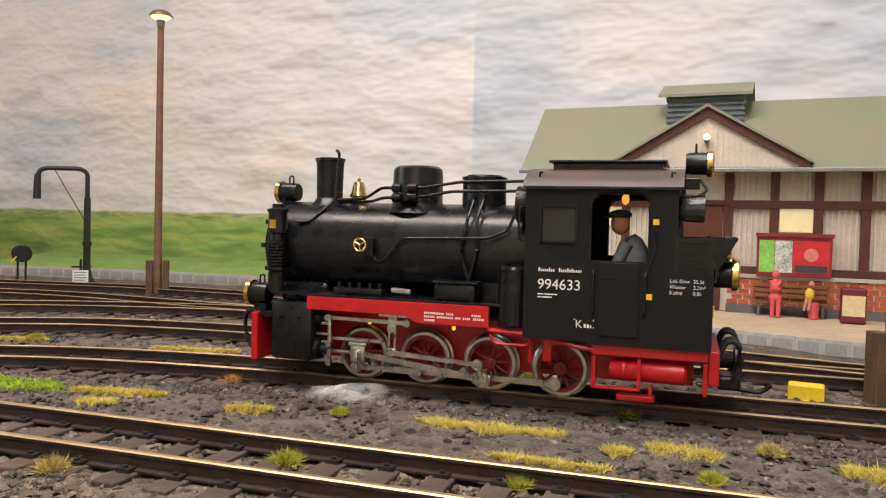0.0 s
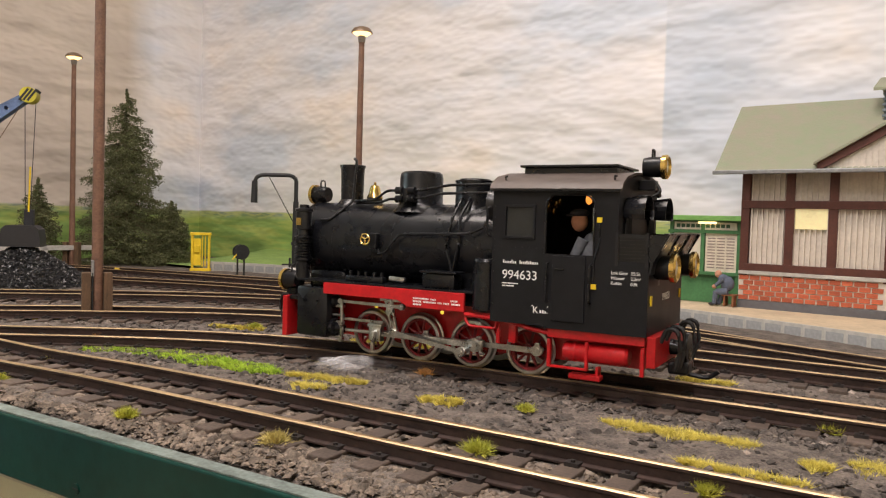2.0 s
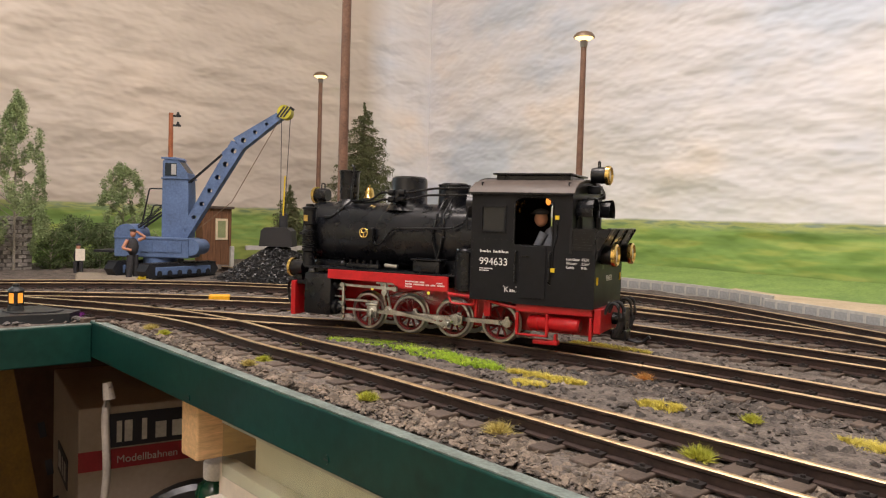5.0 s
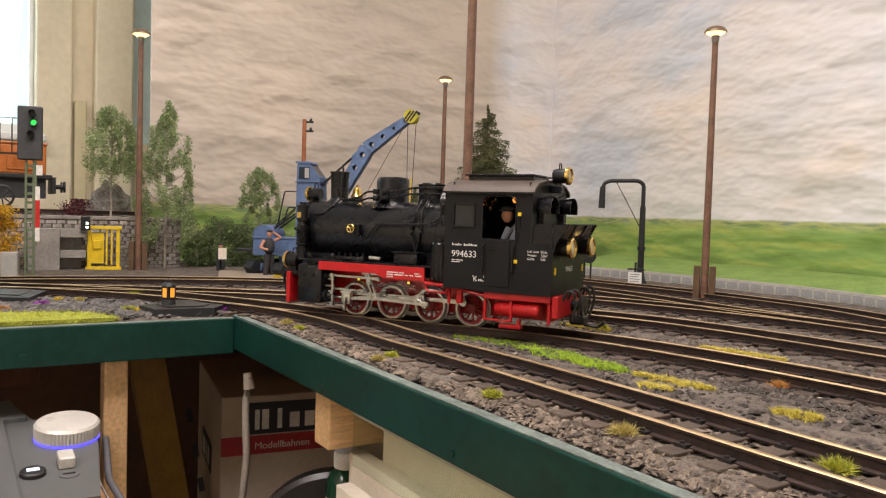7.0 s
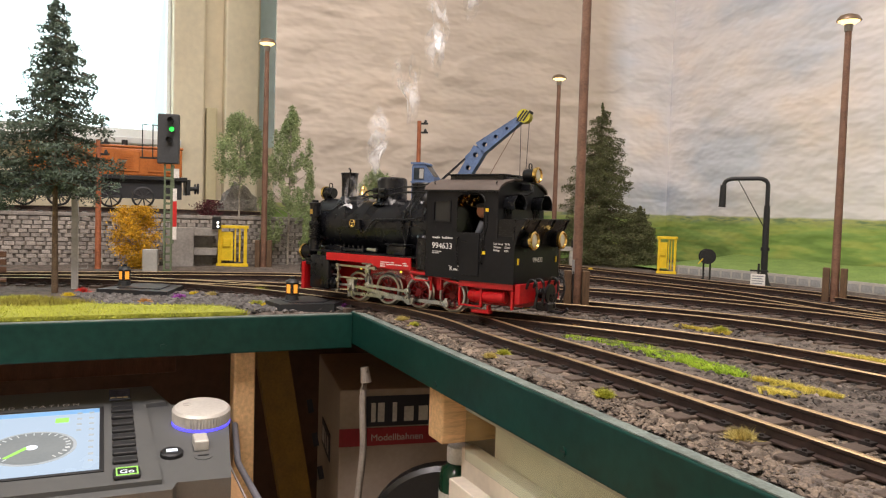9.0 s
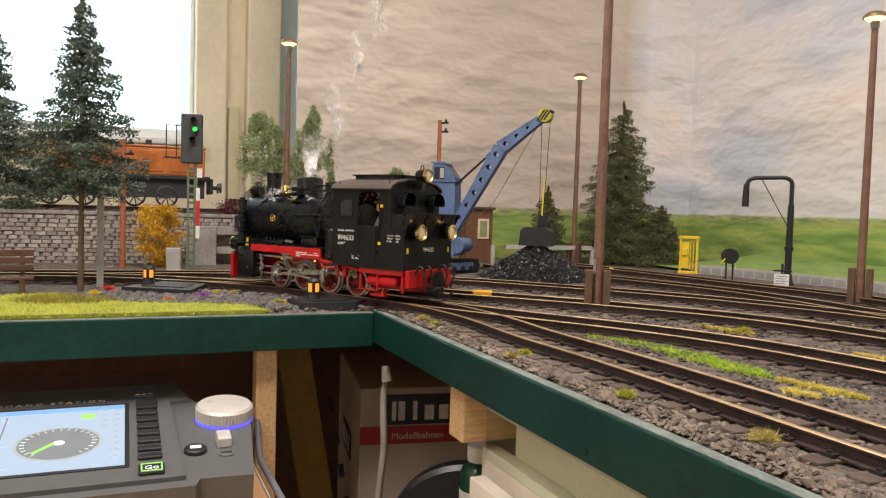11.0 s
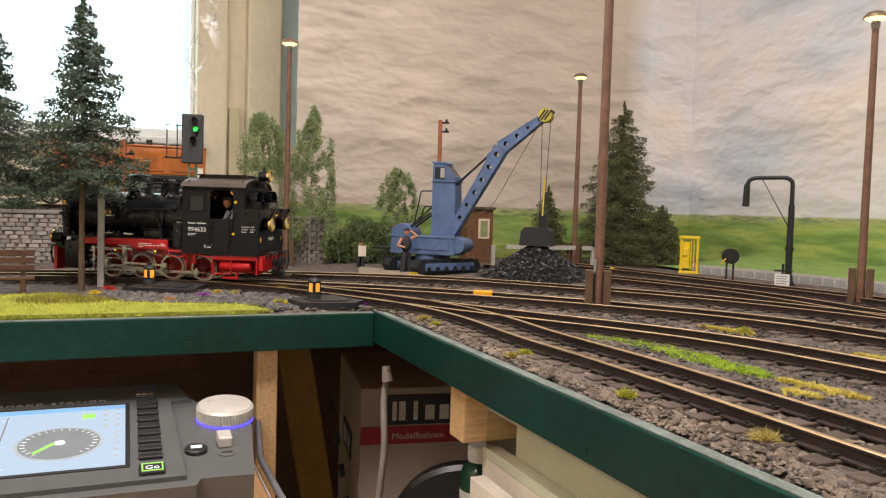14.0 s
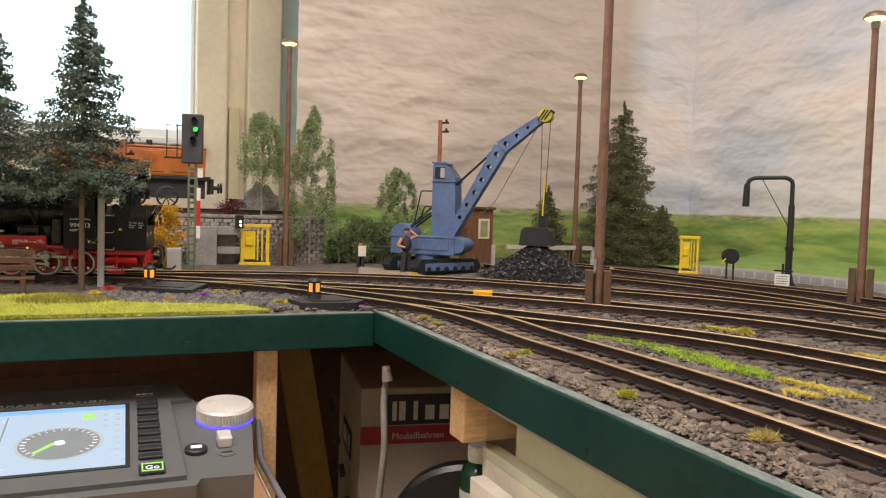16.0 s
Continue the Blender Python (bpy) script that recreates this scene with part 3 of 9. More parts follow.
def flat_rod(x0, x1, z0, z1, y, half, eyes, thick=0.0022):
    """A forged rod between two points, waisted, with a boss at each eye."""
    bm = bmesh.new()
    a, b = Vector((x0, 0, z0)), Vector((x1, 0, z1))
    d = (b - a).normalized()
    n = Vector((-d.z, 0, d.x))
    pts = [a + n * half, a.lerp(b, 0.12) + n * half * 0.8, a.lerp(b, 0.88) + n * half, b + n * half * 1.2, b - n * half * 1.2, a.lerp(b, 0.88) - n * half, a.lerp(b, 0.12) - n * half * 0.8, a - n * half]
    prism(bm, [(p.x, p.z) for p in pts], "y", y - thick / 2, y + thick / 2)
    bmesh.ops.bevel(bm, geom=list(bm.edges), offset=0.0003, segments=1, affect="EDGES")
    for ex, ez, r in eyes:
        cyl(bm, (ex, y - thick * 0.8, ez), (ex, y + thick * 0.8, ez), r, n=18)
        cyl(bm, (ex, y - thick, ez), (ex, y + thick * 1.2, ez), r * 0.45, n=10)
    return bm


ROD_LEN = 0.0880
CROSS_Z = 0.0195
ECC_LEN = 0.0600
LINK_X, LINK_Z, LINK_LOW = 0.0415, 0.0385, 0.0160


def running_gear(loco):
    for k, x in enumerate(AXLES):
        wheelset(x, loco, k == 2, k)
    for side in (1, -1):
        y = side * 0.0305
        bm = bmesh.new()
        for a, b in zip(AXLES, AXLES[1:]):
            tmp = flat_rod(a, b, 0, 0, y, 0.0021, [(a, 0, 0.0040), (b, 0, 0.0040)])
            me = bpy.data.meshes.new("rod")
            tmp.to_mesh(me)
            tmp.free()
            bm.from_mesh(me)
            bpy.data.meshes.remove(me)
        for x in AXLES:
            box(bm, x - 0.0018, x + 0.0018, y - 0.0014, y + 0.0014, 0.0035, 0.0056, bevel=0.0004)
        cr = part("coupling_rod", bm, ROD, loco, "grey steel coupling rod", smooth=30)
        bm = flat_rod(0, -ROD_LEN, 0, 0, side * 0.0362, 0.0022, [(0, 0, 0.0034), (-ROD_LEN, 0, 0.0052)], 0.0026)
        box(bm, -ROD_LEN - 0.0058, -ROD_LEN + 0.0058, side * 0.0362 - 0.0017, side * 0.0362 + 0.0017, -0.0038, 0.0038, bevel=0.0006)
        co = part("connecting_rod", bm, ROD, loco, "grey steel connecting rod", smooth=30)
        bm = B(-0.0055, 0.0055, side * 0.036 - 0.0030, side * 0.036 + 0.0030, -0.0062, 0.0060, bevel=0.0008)
        box(bm, -0.0066, 0.0066, side * 0.036 - 0.0036, side * 0.036 + 0.0036, 0.0050, 0.0075, bevel=0.0005)
        cyl(bm, (0, side * 0.0385, 0), (0, side * 0.0405, 0), 0.0028, n=14)
        cyl(bm, (0.0055, side * 0.036, 0), (0.030, side * 0.036, 0), 0.0014, n=8)
        box(bm, -0.0015, 0.0015, side * 0.0410 - 0.0012, side * 0.0410 + 0.0012, -0.013, 0.002, bevel=0.0004)
        xh = part("crosshead", bm, ROD, loco, smooth=30)
        bm = flat_rod(0, ECC_LEN, 0, 0, side * 0.0420, 0.0016, [(0, 0, 0.0036), (ECC_LEN, 0, 0.0026)], 0.0018)
        ec = part("eccentric_rod", bm, ROD, loco, smooth=30)
        bm = bmesh.new()
        for s in (-1, 1):
            box(bm, s * 0.0021 - 0.0008, s * 0.0021 + 0.0008, side * 0.0400 - 0.0011, side * 0.0400 + 0.0011, -LINK_LOW * 0.86, 0.0085, bevel=0.0003)
        box(bm, -0.0032, 0.0032, side * 0.0400 - 0.0012, side * 0.0400 + 0.0012, 0.0070, 0.0095, bevel=0.0004)
        box(bm, -0.0032, 0.0032, side * 0.0400 - 0.0012, side * 0.0400 + 0.0012, -LINK_LOW - 0.002, -LINK_LOW + 0.003, bevel=0.0004)
        cyl(bm, (0, side * 0.0385, 0), (0, side * 0.0425, 0), 0.0030, n=12)
        lk = part("expansion_link", bm, ROD, loco, smooth=30)
        MOVING.setdefault("gear", []).append((side, cr, co, xh, ec, lk))
        # fixed valve gear: slide bar, radius rod, spindle guides, lever
        bm = B(0.050, 0.0905, side * 0.036 - 0.0016, side * 0.036 + 0.0016, CROSS_Z + 0.0078, CROSS_Z + 0.0100, bevel=0.0004)
        part("slide_bar", bm, ROD, loco)
        bm = flat_rod(0.089, 0.031, 0.0430, 0.0425, side * 0.0405, 0.0013, [(0.089, 0.0430, 0.0022), (0.031, 0.0425, 0.0024), (LINK_X, 0.0427, 0.0022)], 0.0018)
        part("radius_rod", bm, ROD, loco, smooth=30)
        bm = B(0.0862, 0.0886, side * 0.0410 - 0.0012, side * 0.0410 + 0.0012, 0.0100, 0.0450, bevel=0.0005)
        for zz in (0.0120, 0.0250, 0.0430):
            cyl(bm, (0.0874, side * 0.0395, zz), (0.0874, side * 0.0432, zz), 0.0019, n=10)
        part("combination_lever", bm, ROD, loco, smooth=30)
        bm = C((0.087, side * 0.038, 0.0385), (0.102, side * 0.038, 0.0385), 0.0014, n=8)
        for zz in (0.013, 0.0255, 0.0310):
            cyl(bm, (0.087, side * 0.038, zz), (0.102, side * 0.038, zz), 0.0011, n=8)
        part("valve_spindle", bm, STEEL, loco)
        bm = B(0.030, 0.052, side * 0.0385 - 0.0012, side * 0.0385 + 0.0012, 0.0458, 0.0490, bevel=0.0004)
        box(bm, 0.0400, 0.0430, side * 0.0385 - 0.001, side * 0.0385 + 0.001, 0.0380, 0.0465)
        part("motion_bracket", bm, ROD, loco)


def headlamp(loco, name, x, y, z, r, ahead, loop=True):
    """Black drum lamp with a brass rim and a glass lens."""
    d = ahead
    bm = lathe(bmesh.new(), [(0.0, -0.014 * d), (r * 0.82, -0.014 * d), (r * 0.92, -0.010 * d), (r * 0.92, -0.001 * d), (0.0, -0.001 * d)], "x", 20, (x, y, z))
    box(bm, x - 0.009 * d if d < 0 else x - 0.010, x + 0.009 if d < 0 else x - 0.003, y - 0.003, y + 0.003, z - r - 0.003, z - r * 0.7)
    body = part(name, bm, LOCO_BLACK, loco, "black drum headlamp with brass rim", smooth=35)
    part("rim", lathe(bmesh.new(), [(r * 0.86, -0.001 * d), (r * 1.08, -0.0012 * d), (r * 1.10, 0.0018 * d), (r * 0.92, 0.0030 * d), (r * 0.80, 0.0012 * d)], "x", 24, (x, y, z)), BRASS, body, "polished brass rim", smooth=35)
    part("lens", lathe(bmesh.new(), [(r * 0.86, 0.0006 * d), (r * 0.5, 0.0018 * d), (0.0, 0.0024 * d)], "x", 20, (x, y, z)), LENS, body, smooth=True)
    if loop:
        part("handle", pipe(bmesh.new(), [(x - 0.008 * d, y - 0.003, z + r * 0.8), (x - 0.008 * d, y - 0.003, z + r * 1.55), (x - 0.008 * d, y + 0.003, z + r * 1.55), (x - 0.008 * d, y + 0.003, z + r * 0.8)], 0.0007, 6), LOCO_BLACK, body)


def side_text(loco, name, text, size, x, z, y=0.0497, w=None):
    """Letters on the cab side that faces local +y."""
    return writing(name, text, size, Matrix.Translation((x, y, z)) @ pose(0, 0, 0, 90, 0, 180), WHITE, loco)


def bars(name, rows, parent, m, material):
    """Plain bars of (x, z, length, height) for small writing that cannot be read."""
    bm = bmesh.new()
    for x, z, l, h in rows:
        box(bm, x, x + l, -0.0001, 0.0001, z, z + h)
    ob = part(name, bm, material, parent)
    ob.matrix_local = m
    return ob


def pierced_plate(xs, zs, solid, y0, y1):
    """One flat plate with openings, from a grid of filled cells."""
    bm = bmesh.new()
    vs = {}

    def v(i, k, y):
        return vs.setdefault((i, k, y), bm.verts.new((xs[i], y, zs[k])) if (i, k, y) not in vs else None)
    full = {(i, k) for i in range(len(xs) - 1) for k in range(len(zs) - 1) if solid((xs[i] + xs[i + 1]) / 2, (zs[k] + zs[k + 1]) / 2)}
    for i, k in full:
        for y in (y0, y1):
            bm.faces.new((v(i, k, y), v(i + 1, k, y), v(i + 1, k + 1, y), v(i, k + 1, y)))
        for (di, dk), (p, q) in (((-1, 0), ((i, k), (i, k + 1))), ((1, 0), ((i + 1, k), (i + 1, k + 1))), ((0, -1), ((i, k), (i + 1, k))), ((0, 1), ((i, k + 1), (i + 1, k + 1)))):
            if (i + di, k + dk) not in full:
                bm.faces.new((v(*p, y0), v(*q, y0), v(*q, y1), v(*p, y1)))
    return bm


def build_loco():
    loco = thing("steam_locomotive", "black and red narrow gauge model tank locomotive on the rails", "locomotive")
    # frame and running board
    bm = B(-0.150, 0.135, -0.0150, 0.0150, 0.012, 0.046)
    part("main_frame", bm, RED, loco)
    for s in (1, -1):
        bm = B(-0.026, 0.1025, s * 0.0455 - 0.0012, s * 0.0455 + 0.0012, 0.0485, 0.0575, bevel=0.0004)
        prism(bm, [(-0.026, 0.0442), (0.022, 0.0442), (0.032, 0.0490), (-0.026, 0.0490)], "y", s * 0.0455 - 0.0012, s * 0.0455 + 0.0012)
        rb = part("running_board_valance", bm, RED, loco, "bright red side valance")
        if s == 1:
            bars("lettering", [(0.002 + 0.00125 * k, 0.0050, 0.0008, 0.0013) for k in range(16) if k != 11] + [(0.002 + 0.00125 * k, 0.0027, 0.0008, 0.0013) for k in range(25) if k not in (6, 16, 20)] + [(0.002 + 0.00125 * k, 0.0004, 0.0008, 0.0013) for k in range(6)] + [(0.0340 + 0.00125 * k, 0.0050, 0.0008, 0.0013) for k in range(5)] + [(0.0350 + 0.00125 * k, 0.0027, 0.0008, 0.0013) for k in range(6)], rb,
                 Matrix.Translation((0.019, 0.0469, 0.0455)) @ pose(0, 0, 0, 0, 0, 180), WHITE)
        # curved red step rail behind the valance
        bm = pipe(bmesh.new(), [(-0.026, s * 0.0450, 0.0425), (-0.060, s * 0.0450, 0.0410), (-0.078, s * 0.0450, 0.0365), (-0.092, s * 0.0450, 0.0350), (-0.1575, s * 0.0450, 0.0350)], 0.0016, 8)
        pipe(bm, [(-0.027, s * 0.0462, 0.0400), (-0.030, s * 0.0462, 0.0345), (-0.052, s * 0.0462, 0.0345), (-0.052, s * 0.0462, 0.0400)], 0.0010, 6)
        part("step_rail", bm, RED, loco, smooth=40)
        bm = B(-0.066, -0.060, s * 0.040 - 0.002, s * 0.040 + 0.003, 0.0250, 0.0400, bevel=0.0008)
        cyl(bm, (-0.0525, s * 0.043, 0.0240), (-0.0525, s * 0.043, 0.0400), 0.0016, n=10)
        part("spring_hanger", bm, RED, loco, smooth=40)
        # air tank frame
        bm = bmesh.new()
        for a in ((-0.0935, -0.0910, 0.0120, 0.0315), (-0.1200, -0.1178, 0.0120, 0.0315), (-0.1575, -0.1550, 0.0125, 0.0315), (-0.1200, -0.0935, 0.0120, 0.0136), (-0.1575, -0.0910, 0.0325, 0.0386)):
            box(bm, a[0], a[1], s * 0.0455 - 0.0020, s * 0.0455 + 0.0012, a[2], a[3], bevel=0.0004)
        part("tank_frame", bm, RED, loco)
        bm = lathe(bmesh.new(), [(0.0, -0.1462), (0.0050, -0.1462), (0.0066, -0.1445), (0.0066, -0.1030), (0.0050, -0.1010), (0.0, -0.1010)], "x", 20, (0, s * 0.0390, 0.0235))
        for xx in (-0.110, -0.138):
            lathe(bm, [(0.0070, xx - 0.0008), (0.0070, xx + 0.0008)], "x", 20, (0, s * 0.0390, 0.0235))
        part("air_tank", bm, RED, loco, "bright red air reservoir", smooth=40)
        bm = B(-0.128, -0.106, s * 0.040 - 0.004, s * 0.040 + 0.004, 0.0055, 0.0090, bevel=0.0006)
        box(bm, -0.1265, -0.1245, s * 0.040 - 0.003, s * 0.040 + 0.003, 0.008, 0.015)
        part("footstep", bm, RED, loco)
        # cylinder block
        bm = B(0.0985, 0.1305, s * 0.0395 - 0.0110, s * 0.0395 + 0.0070, 0.0125, 0.0535, bevel=0.0030)
        part("cylinder", bm, LOCO_BLACK, loco, smooth=40)
        bm = bmesh.new()
        for zz, rr in ((0.0420, 0.0050), (0.0205, 0.0075)):
            lathe(bm, [(rr, 0.0990), (rr, 0.0955), (rr * 0.6, 0.0940), (rr * 0.45, 0.0880), (0.0, 0.0880)], "x", 18, (0, s * 0.0370, zz))
        for zz in (0.0400, 0.0440):
            for xx in (0.108, 0.121):
                cyl(bm, (xx, s * 0.0460, 0.042), (xx, s * 0.0475, 0.042), 0.0014, n=10)
        part("cylinder_cover", bm, LOCO_BLACK, loco, smooth=40)
    part("running_board", B(-0.048, 0.1310, -0.0460, 0.0460, 0.0576, 0.0592, bevel=0.0004), LOCO_BLACK, loco)
    # buffer beams
    part("front_beam", B(0.1430, 0.1480, -0.0430, 0.0430, 0.0100, 0.0435, bevel=0.0006), RED, loco)
    part("front_plate", B(0.1290, 0.1435, -0.0400, 0.0400, 0.0405, 0.0440, bevel=0.0006), LOCO_BLACK, loco)
    part("rear_beam", B(-0.1640, -0.1580, -0.0440, 0.0440, 0.0185, 0.0388, bevel=0.0006), RED, loco)
    part("coupler", B(-0.1780, -0.1640, -0.0100, 0.0100, 0.0100, 0.0190, bevel=0.0020), LOCO_BLACK, loco)
    part("coupler_hook", pipe(bmesh.new(), [(-0.176, 0, 0.0100), (-0.190, 0, 0.0085), (-0.196, 0, 0.0140)], 0.0016, 8), LOCO_BLACK, loco)
    part("buffer", lathe(bmesh.new(), [(0.0055, 0.148), (0.0045, 0.157), (0.0110, 0.158), (0.0110, 0.1605), (0.0, 0.1612)], "x", 20, (0, 0, 0.024)), LOCO_BLACK, loco, smooth=35)
    part("buffer", lathe(bmesh.new(), [(0.0055, -0.164), (0.0045, -0.173), (0.0105, -0.174), (0.0105, -0.1765), (0.0, -0.177)], "x", 20, (0, 0, 0.0275)), LOCO_BLACK, loco, smooth=35)
    for s in (1, -1):
        for x0, d in ((0.1480, 1), (-0.1640, -1)):
            for o in (0.016, 0.031):
                part("brake_hose", pipe(bmesh.new(), [(x0, s * o, 0.034), (x0 + d * 0.004, s * o, 0.044), (x0 + d * 0.011, s * o, 0.043), (x0 + d * 0.013, s * o, 0.030), (x0 + d * 0.009, s * (o - 0.003), 0.016)], 0.0015, 8), RUBBER, loco, smooth=50)
    # boiler
    bm = lathe(bmesh.new(), [(0.0, 0.1495), (0.012, 0.1490), (0.026, 0.1465), (0.0305, 0.1440), (0.0325, 0.1435), (0.0325, 0.1060), (0.0327, 0.1058), (0.0327, 0.1040), (0.0325, 0.1038),
                            (0.0325, 0.0480), (0.0327, 0.0478), (0.0327, 0.0460), (0.0325, 0.0458), (0.0325, -0.0120), (0.0327, -0.0122), (0.0327, -0.0145), (0.0325, -0.0147), (0.0325, -0.0500)], "x", 48, (0, 0, 0.0905))
    boiler = part("boiler", bm, LOCO_BLACK, loco, "satin black boiler", smooth=30)
    bm = lathe(bmesh.new(), [(0.0, 0.1530), (0.004, 0.1525), (0.005, 0.150), (0.027, 0.1475)], "x", 30, (0, 0, 0.0905))
    for i in range(10):
        t = i * math.tau / 10
        box(bm, 0.1455, 0.1490, 0.0285 * math.cos(t) - 0.0015, 0.0285 * math.cos(t) + 0.0015, 0.0905 + 0.0285 * math.sin(t) - 0.0015, 0.0905 + 0.0285 * math.sin(t) + 0.0015)
    part("smokebox_door", bm, LOCO_BLACK, boiler, smooth=35)
    part("firebox", B(-0.048, 0.010, -0.026, 0.026, 0.046, 0.075), LOCO_BLACK, loco)
    part("saddle", B(0.098, 0.136, -0.024, 0.024, 0.046, 0.066, bevel=0.004), LOCO_BLACK, loco)
    # chimney, domes, bell
    part("chimney", lathe(bmesh.new(), [(0.0165, 0.1190), (0.0120, 0.1225), (0.0096, 0.1260), (0.0100, 0.1480), (0.0104, 0.1530), (0.0111, 0.1534), (0.0111, 0.1552), (0.0090, 0.1556), (0.0082, 0.1300), (0.0, 0.1300)], "z", 32, (0.1100, 0, 0)), LOCO_BLACK, loco, smooth=35)
    part("steam_dome", lathe(bmesh.new(), [(0.0250, 0.1160), (0.0202, 0.1205), (0.0178, 0.1240), (0.0177, 0.1440), (0.0170, 0.1475), (0.0148, 0.1492), (0.0, 0.1502)], "z", 36, (0.0405, 0, 0)), LOCO_BLACK, loco, smooth=35)
    part("sand_dome", lathe(bmesh.new(), [(0.0190, 0.1170), (0.0154, 0.1225), (0.0150, 0.1400), (0.0157, 0.1403), (0.0157, 0.1418), (0.0126, 0.1422), (0.0120, 0.1432), (0.0, 0.1438)], "z", 30, (-0.0085, 0, 0)), LOCO_BLACK, loco, smooth=35)
    bell = part("bell", lathe(bmesh.new(), [(0.0066, 0.1270), (0.0068, 0.1280), (0.0052, 0.1310), (0.0046, 0.1350), (0.0034, 0.1378), (0.0010, 0.1388), (0.0012, 0.1405), (0.0, 0.1412)], "z", 20, (0.0865, 0, 0)), BRASS, loco, "polished brass bell", smooth=35)
    part("bell_yoke", B(0.0845, 0.0885, -0.0085, 0.0085, 0.1225, 0.1275, bevel=0.0006), LOCO_BLACK, bell)
    # pump on the smokebox side
    bm = bmesh.new()
    lathe(bm, [(0.0060, 0.0590), (0.0060, 0.0720), (0.0050, 0.0725), (0.0072, 0.0740), (0.0072, 0.0760), (0.0050, 0.0770)], "z", 16, (0.1310, 0.0380, 0))
    for i in range(8):
        lathe(bm, [(0.0050, 0.0770 + i * 0.0022), (0.0072, 0.0773 + i * 0.0022), (0.0072, 0.0784 + i * 0.0022), (0.0050, 0.0788 + i * 0.0022)], "z", 16, (0.1310, 0.0380, 0))
    lathe(bm, [(0.0050, 0.0945), (0.0045, 0.0990), (0.0066, 0.1000), (0.0066, 0.1140), (0.0075, 0.1145), (0.0075, 0.1165), (0.0040, 0.1175), (0.0040, 0.1200), (0.0, 0.1205)], "z", 16, (0.1310, 0.0380, 0))
    box(bm, 0.126, 0.136, 0.0300, 0.0380, 0.0960, 0.1000)
    part("air_pump", bm, LOCO_BLACK, loco, smooth=40)
    part("pump_plate", B(0.1285, 0.1335, 0.0445, 0.0449, 0.1030, 0.1090), BRASS, loco, "small brass maker's plate")
    # pipework
    pipes = (
        [(0.060, 0.033, 0.0870), (0.056, 0.0375, 0.0820), (0.050, 0.0375, 0.0835), (0.038, 0.0365, 0.0985), (-0.022, 0.0365, 0.1005), (-0.034, 0.0330, 0.1060), (-0.040, 0.029, 0.1240)],
        [(0.1200, 0.030, 0.1080), (0.1120, 0.0285, 0.1080), (0.0980, 0.0150, 0.1240), (0.0960, 0.0140, 0.1580), (0.0985, 0.0140, 0.1600)],
        [(-0.014, 0.017, 0.128), (-0.012, 0.030, 0.113), (-0.014, 0.0345, 0.092), (-0.008, 0.034, 0.070)],
        [(-0.007, 0.017, 0.128), (-0.006, 0.0305, 0.113), (-0.003, 0.0350, 0.092), (-0.010, 0.034, 0.066)],
        [(0.095, 0.014, 0.1225), (0.068, 0.0185, 0.1235), (0.058, 0.0210, 0.1262), (0.0480, 0.0215, 0.1262)],
        [(0.0500, 0.0210, 0.1330), (0.028, 0.0200, 0.1335), (0.004, 0.0190, 0.1375), (-0.048, 0.0200, 0.1385)],
        [(0.0500, 0.0210, 0.1260), (0.026, 0.0215, 0.1275), (0.010, 0.0200, 0.1310), (-0.048, 0.0210, 0.1320)],
        [(0.0960, 0.0160, 0.1240), (0.0720, 0.0200, 0.1255), (0.0600, 0.0210, 0.1330), (0.0480, 0.0215, 0.1330)],
    )
    for p in pipes:
        part("pipe", pipe(bmesh.new(), p, 0.0011, 8), LOCO_BLACK, loco, smooth=60)
    bm = bmesh.new()
    for xx, zz in ((0.048, 0.1330), (0.048, 0.1262), (0.0365, 0.1330), (0.0365, 0.1268)):
        lathe(bm, [(0.0, -0.0030), (0.0030, -0.0030), (0.0030, 0.0030), (0.0, 0.0030)], "x", 10, (xx, 0.0215, zz))
    box(bm, 0.0400, 0.0445, 0.0170, 0.0225, 0.1240, 0.1350, bevel=0.0006)
    part("check_valve", bm, LOCO_BLACK, loco, smooth=40)
    bm = bmesh.new()
    for i in range(20):
        t, u = i * math.tau / 20, (i + 1) * math.tau / 20
        cyl(bm, (0.0656 + 0.0042 * math.cos(t), 0.0425, 0.0935 + 0.0042 * math.sin(t)), (0.0656 + 0.0042 * math.cos(u), 0.0425, 0.0935 + 0.0042 * math.sin(u)), 0.0008, n=6)
    for i in range(3):
        t = i * math.tau / 3 + 0.5
        cyl(bm, (0.0656, 0.0425, 0.0935), (0.0656 + 0.0042 * math.cos(t), 0.0425, 0.0935 + 0.0042 * math.sin(t)), 0.0007, n=6)
    part("hand_wheel", bm, BRASS, loco, "small brass hand wheel")
    bm = C((0.0656, 0.0300, 0.0935), (0.0656, 0.0425, 0.0935), 0.0013, n=8)
    box(bm, 0.0580, 0.0650, 0.0320, 0.0385, 0.0860, 0.0985, bevel=0.001)
    part("valve", bm, LOCO_BLACK, loco)
    # boxes on the running board
    part("sand_box", B(-0.016, 0.012, 0.030, 0.0440, 0.0592, 0.0705, bevel=0.002), LOCO_BLACK, loco, smooth=40)
    part("sand_box_lid", B(-0.0175, 0.0135, 0.029, 0.0450, 0.0705, 0.0722, bevel=0.0006), LOCO_BLACK, loco)
    part("oil_lever", B(0.032, 0.046, 0.038, 0.0425, 0.0600, 0.0636, bevel=0.0010, m=pose(0, 0, 0, 0, -3, 0)), STEEL, loco, "bright steel lever")
    bm = B(0.050, 0.086, 0.0330, 0.0400, 0.0592, 0.0640, bevel=0.001)
